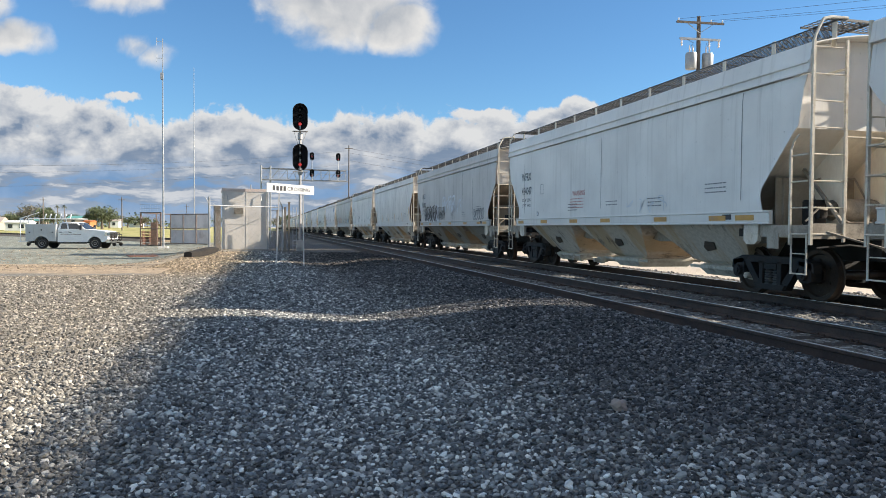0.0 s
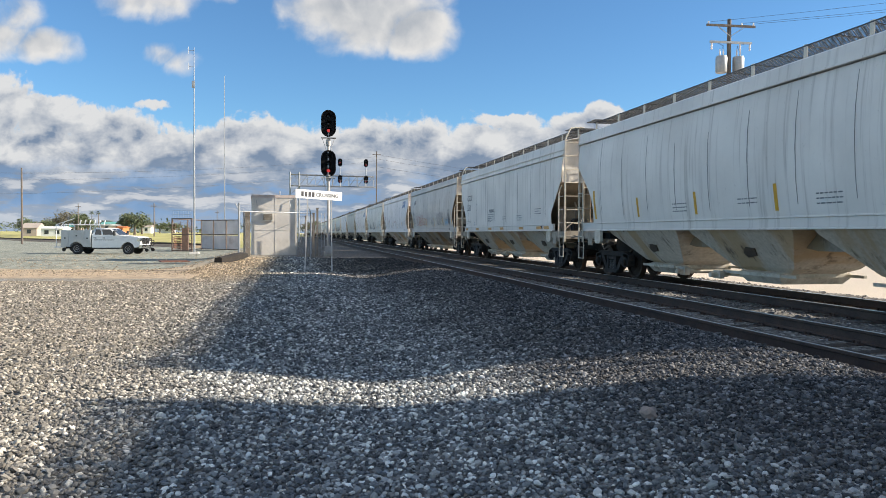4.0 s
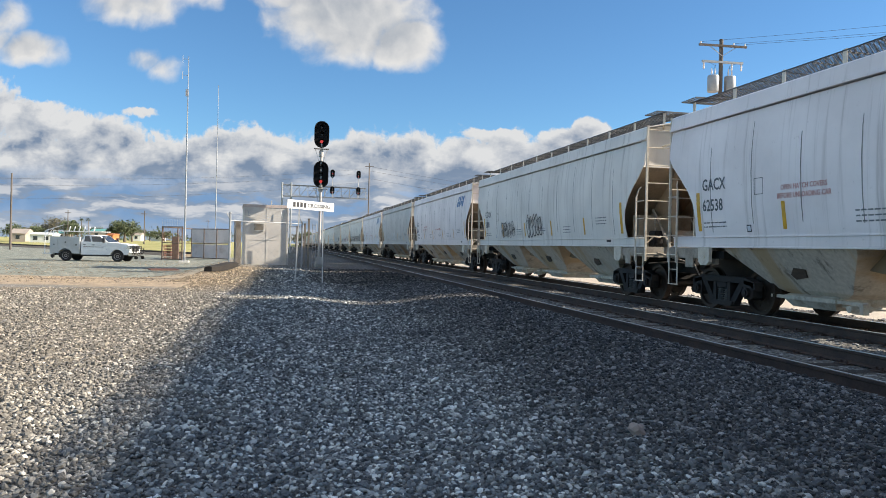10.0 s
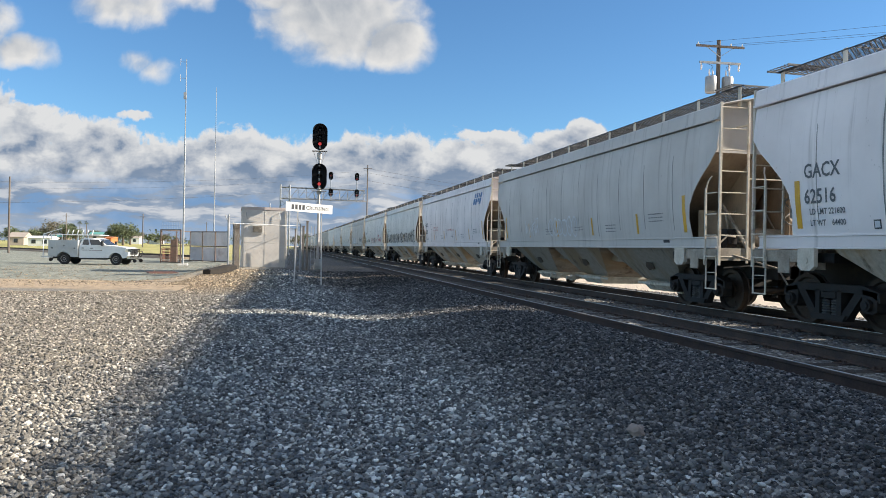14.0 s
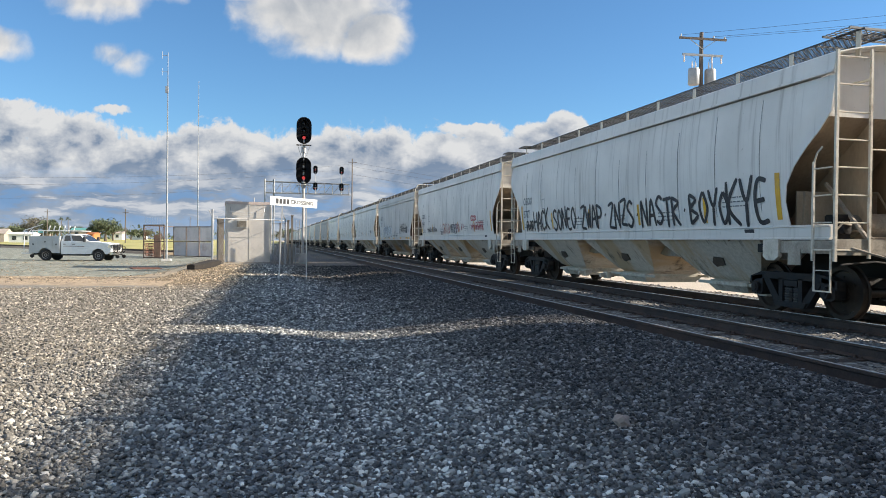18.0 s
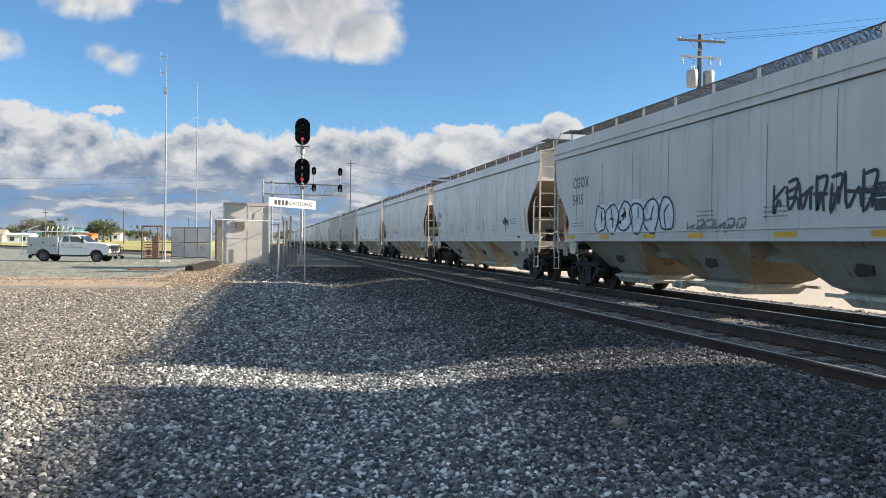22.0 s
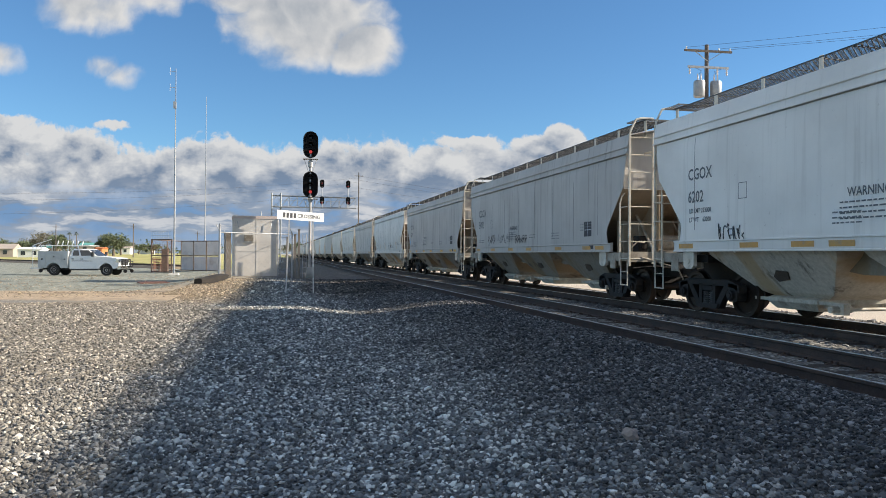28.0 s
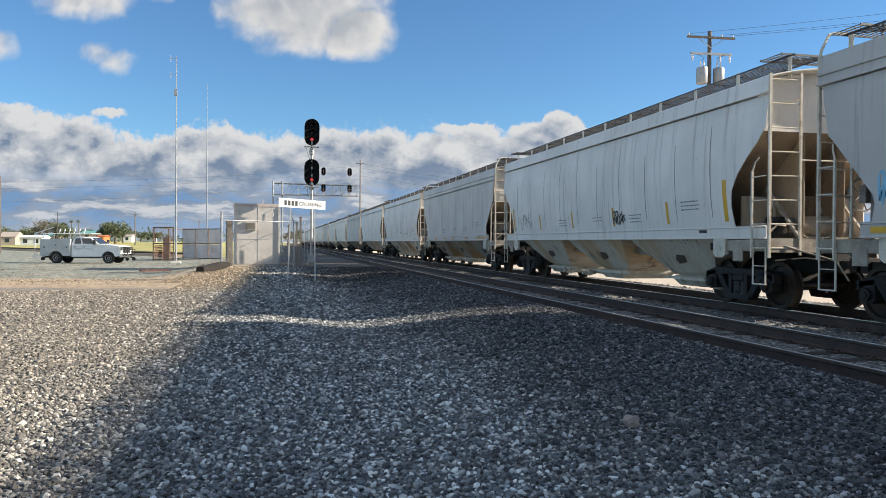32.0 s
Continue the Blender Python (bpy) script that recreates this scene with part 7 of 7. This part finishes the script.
def high_material(puffs):
    """Broken cumulus: soft-edged masses, bright towards the sun, grey in the thick."""
    m, n, o = cloud_tree("high_clouds")

    def density(off):
        q = n.moved(o, off)
        w = warped(n, q, 0.012, 44)
        env = puff_field(n, n.xyz(w), puffs)
        fb = n.noise(w, 0.011, 9, 0.54, 4.2)
        return n.m("ADD", env, n.m("MULTIPLY", n.m("SUBTRACT", fb, 0.5), 2.2))

    d0, d1 = density((0, 0, 0)), density((16, 0, 12))
    alpha = n.step(d0, 0.0, 0.85)
    light = n.m("ADD", 0.74, n.m("MULTIPLY", n.m("SUBTRACT", d0, d1), 0.75))
    light = n.m("SUBTRACT", light, n.m("MULTIPLY", n.step(d0, 0.55, 1.3), 0.3))
    light = n.m("ADD", light, n.m("MULTIPLY", n.m("SUBTRACT", n.noise(o, 0.022, 6, 0.55, 6.0), 0.5), 0.7), clamp=True)
    return lit_cloud(m, n, n.mix(light, (0.36, 0.43, 0.53), (1.0, 0.99, 0.975)), alpha, 0.33)


def bank_material(puffs):
    """A long bank: white crests, blue-grey undersides, drawn out into pale streaks near the horizon."""
    m, n, o = cloud_tree("cloud_bank")

    def density(off):
        q = n.moved(o, off)
        w = warped(n, q, 0.014, 34)
        p = n.xyz(w)
        roll = n.noise(n.scaled(w, (1, 0, 0.7)), 0.012, 5, 0.55, 9.0)
        crest = n.noise(w, 0.036, 8, 0.62, 1.7)
        b = n.m("MULTIPLY", n.m("SUBTRACT", p[2], 200.0), 0.022)
        b = n.m("ADD", n.m("MINIMUM", b, 1.5), n.m("MULTIPLY", n.m("SUBTRACT", roll, 0.5), 2.2))
        b = n.m("MAXIMUM", b, puff_field(n, p, puffs))
        return n.m("ADD", b, n.m("MULTIPLY", n.m("SUBTRACT", crest, 0.5), 2.0))

    d0, d1 = density((0, 0, 0)), density((10, 0, -12))
    z = n.xyz(o)[2]
    alpha = n.m("MAXIMUM", n.step(d0, -0.05, 0.4), n.step(z, 240.0, 310.0, 0.0, 0.9))
    broad = n.noise(n.scaled(warped(n, o, 0.01, 50), (0.6, 0, 1.15)), 0.02, 6, 0.52, 6.0)
    fine = n.noise(n.scaled(o, (0.6, 0, 1.2)), 0.04, 6, 0.55, 3.0)
    light = n.m("SUBTRACT", 0.98, n.m("MULTIPLY", n.step(d0, 0.15, 1.3), 0.62))
    light = n.m("ADD", light, n.m("MULTIPLY", n.m("SUBTRACT", d0, d1), 0.35))
    light = n.m("ADD", light, n.m("MULTIPLY", n.step(d0, 0.1, 1.3, 0.25, 1.0), n.m("ADD", n.m("MULTIPLY", n.m("SUBTRACT", broad, 0.5), 4.2), n.m("MULTIPLY", n.m("SUBTRACT", fine, 0.5), 0.7))), clamp=True)
    col = n.mix(light, (0.27, 0.365, 0.52), (0.98, 0.99, 1.0))
    streak = n.noise(n.scaled(warped(n, o, 0.012, 30), (0.3, 0, 1.5)), 0.022, 8, 0.58, 2.0)
    low = n.mix(n.step(streak, 0.43, 0.5), (0.26, 0.47, 0.8), (0.34, 0.45, 0.62))
    low = n.mix(n.step(streak, 0.51, 0.6), low, (0.86, 0.89, 0.94))
    col = n.mix(n.m("MULTIPLY", n.step(z, 262.0, 330.0), 0.85), col, low)
    col = n.mix(n.step(z, 345.0, 412.0, 0.0, 0.7), col, (0.52, 0.65, 0.82))
    return lit_cloud(m, n, col, alpha, 0.318)


HIGH = ((612, 12, 165, 90, 1.2), (705, 52, 80, 58, 1.2), (510, -45, 120, 52, 1.0), (230, -25, 125, 62, 0.9), (330, -35, 80, 45, 0.8), (40, 78, 85, 34, 0.8), (-60, 60, 90, 60, 0.9),
        (250, 90, 40, 26, 0.6), (285, 112, 42, 28, 0.55), (-20, 20, 60, 50, 0.7))
BANK = ((40, 198, 85, 44, 1.1), (130, 210, 100, 34, 1.0), (-60, 180, 100, 60, 1.0), (1035, 205, 45, 34, 1.5), (985, 215, 50, 30, 1.2), (1085, 222, 50, 26, 1.2), (860, 205, 60, 18, 0.9), (235, 178, 40, 12, 0.6))
bank = cloud_sheet("cloud_bank", "grey and white bank of cumulus along the horizon", bank_material(BANK))
high = cloud_sheet("high_clouds", "bright broken cumulus high above the train", high_material(HIGH))


def fill_clouds():
    """Unseen glowing cloud layer over and behind the place, added to brighten the shade."""
    m = bpy.data.materials.new("fill_clouds")
    m.use_nodes = True
    t = m.node_tree
    t.nodes.clear()
    n = Nodes(t)
    o = n.coord()
    d = n.noise(o, 0.0011, 7, 0.55)
    em = t.nodes.new("ShaderNodeEmission")
    n.put(em.inputs[0], n.mix(n.step(d, 0.55, 0.75), (0.93, 0.97, 1.0), (0.56, 0.63, 0.72)))
    em.inputs[1].default_value = 0.44
    tr = t.nodes.new("ShaderNodeBsdfTransparent")
    mx = t.nodes.new("ShaderNodeMixShader")
    n.put(mx.inputs[0], n.step(d, 0.475, 0.575))
    t.links.new(tr.outputs[0], mx.inputs[1])
    t.links.new(em.outputs[0], mx.inputs[2])
    out = t.nodes.new("ShaderNodeOutputMaterial")
    t.links.new(mx.outputs[0], out.inputs[0])
    bm = bmesh.new()
    bm.faces.new([bm.verts.new(c) for c in ((-8000, -8000, 1500), (8000, -8000, 1500), (8000, 2500, 1500), (-8000, 2500, 1500))])
    me = bpy.data.meshes.new("fill_clouds")
    bm.to_mesh(me)
    bm.free()
    me.materials.append(m)
    ob = new("fill_clouds", me)
    ob.visible_shadow = False
    tagged(ob, "unseen glowing cloud layer added overhead as fill light", "clouds", kind="structure")


fill_clouds()


def sky_place(dist, across, up):
    y = radians(13.27)
    c = Vector((math.sin(y), math.cos(y), 0)) * dist + Vector((math.cos(y), -math.sin(y), 0)) * across
    return pose(c.x, c.y, 1.36 + up, 0, 0, -13.27)


# ---- what moves ----
def motions():
    for car, a in CARS:
        walk(car, [(t, pose(TRACK_TRAIN, a - travel(t), RAIL_Z)) for t in range(0, 33, 4)])
    for ws, dy, y in WHEELS:
        inside = [k / 15 for k in range(0, 481) if -1 < y - travel(k / 15) < 34]
        if not inside:
            continue
        rows = [(q, pose(0, dy, 0.457, math.degrees(travel(q) / 0.457) % 360)) for q in inside]
        if inside[0] > 0:
            rows.insert(0, (0, rows[0][1]))
        if inside[-1] < 32:
            rows.append((32, rows[-1][1]))
        walk(ws, rows)
    walk(bank, [(0, sky_place(3620, 0, 0)), (32, sky_place(3620, -140, 0))])
    walk(high, [(0, sky_place(3600, 0, 0)), (32, sky_place(3600, -262, 50))])


motions()
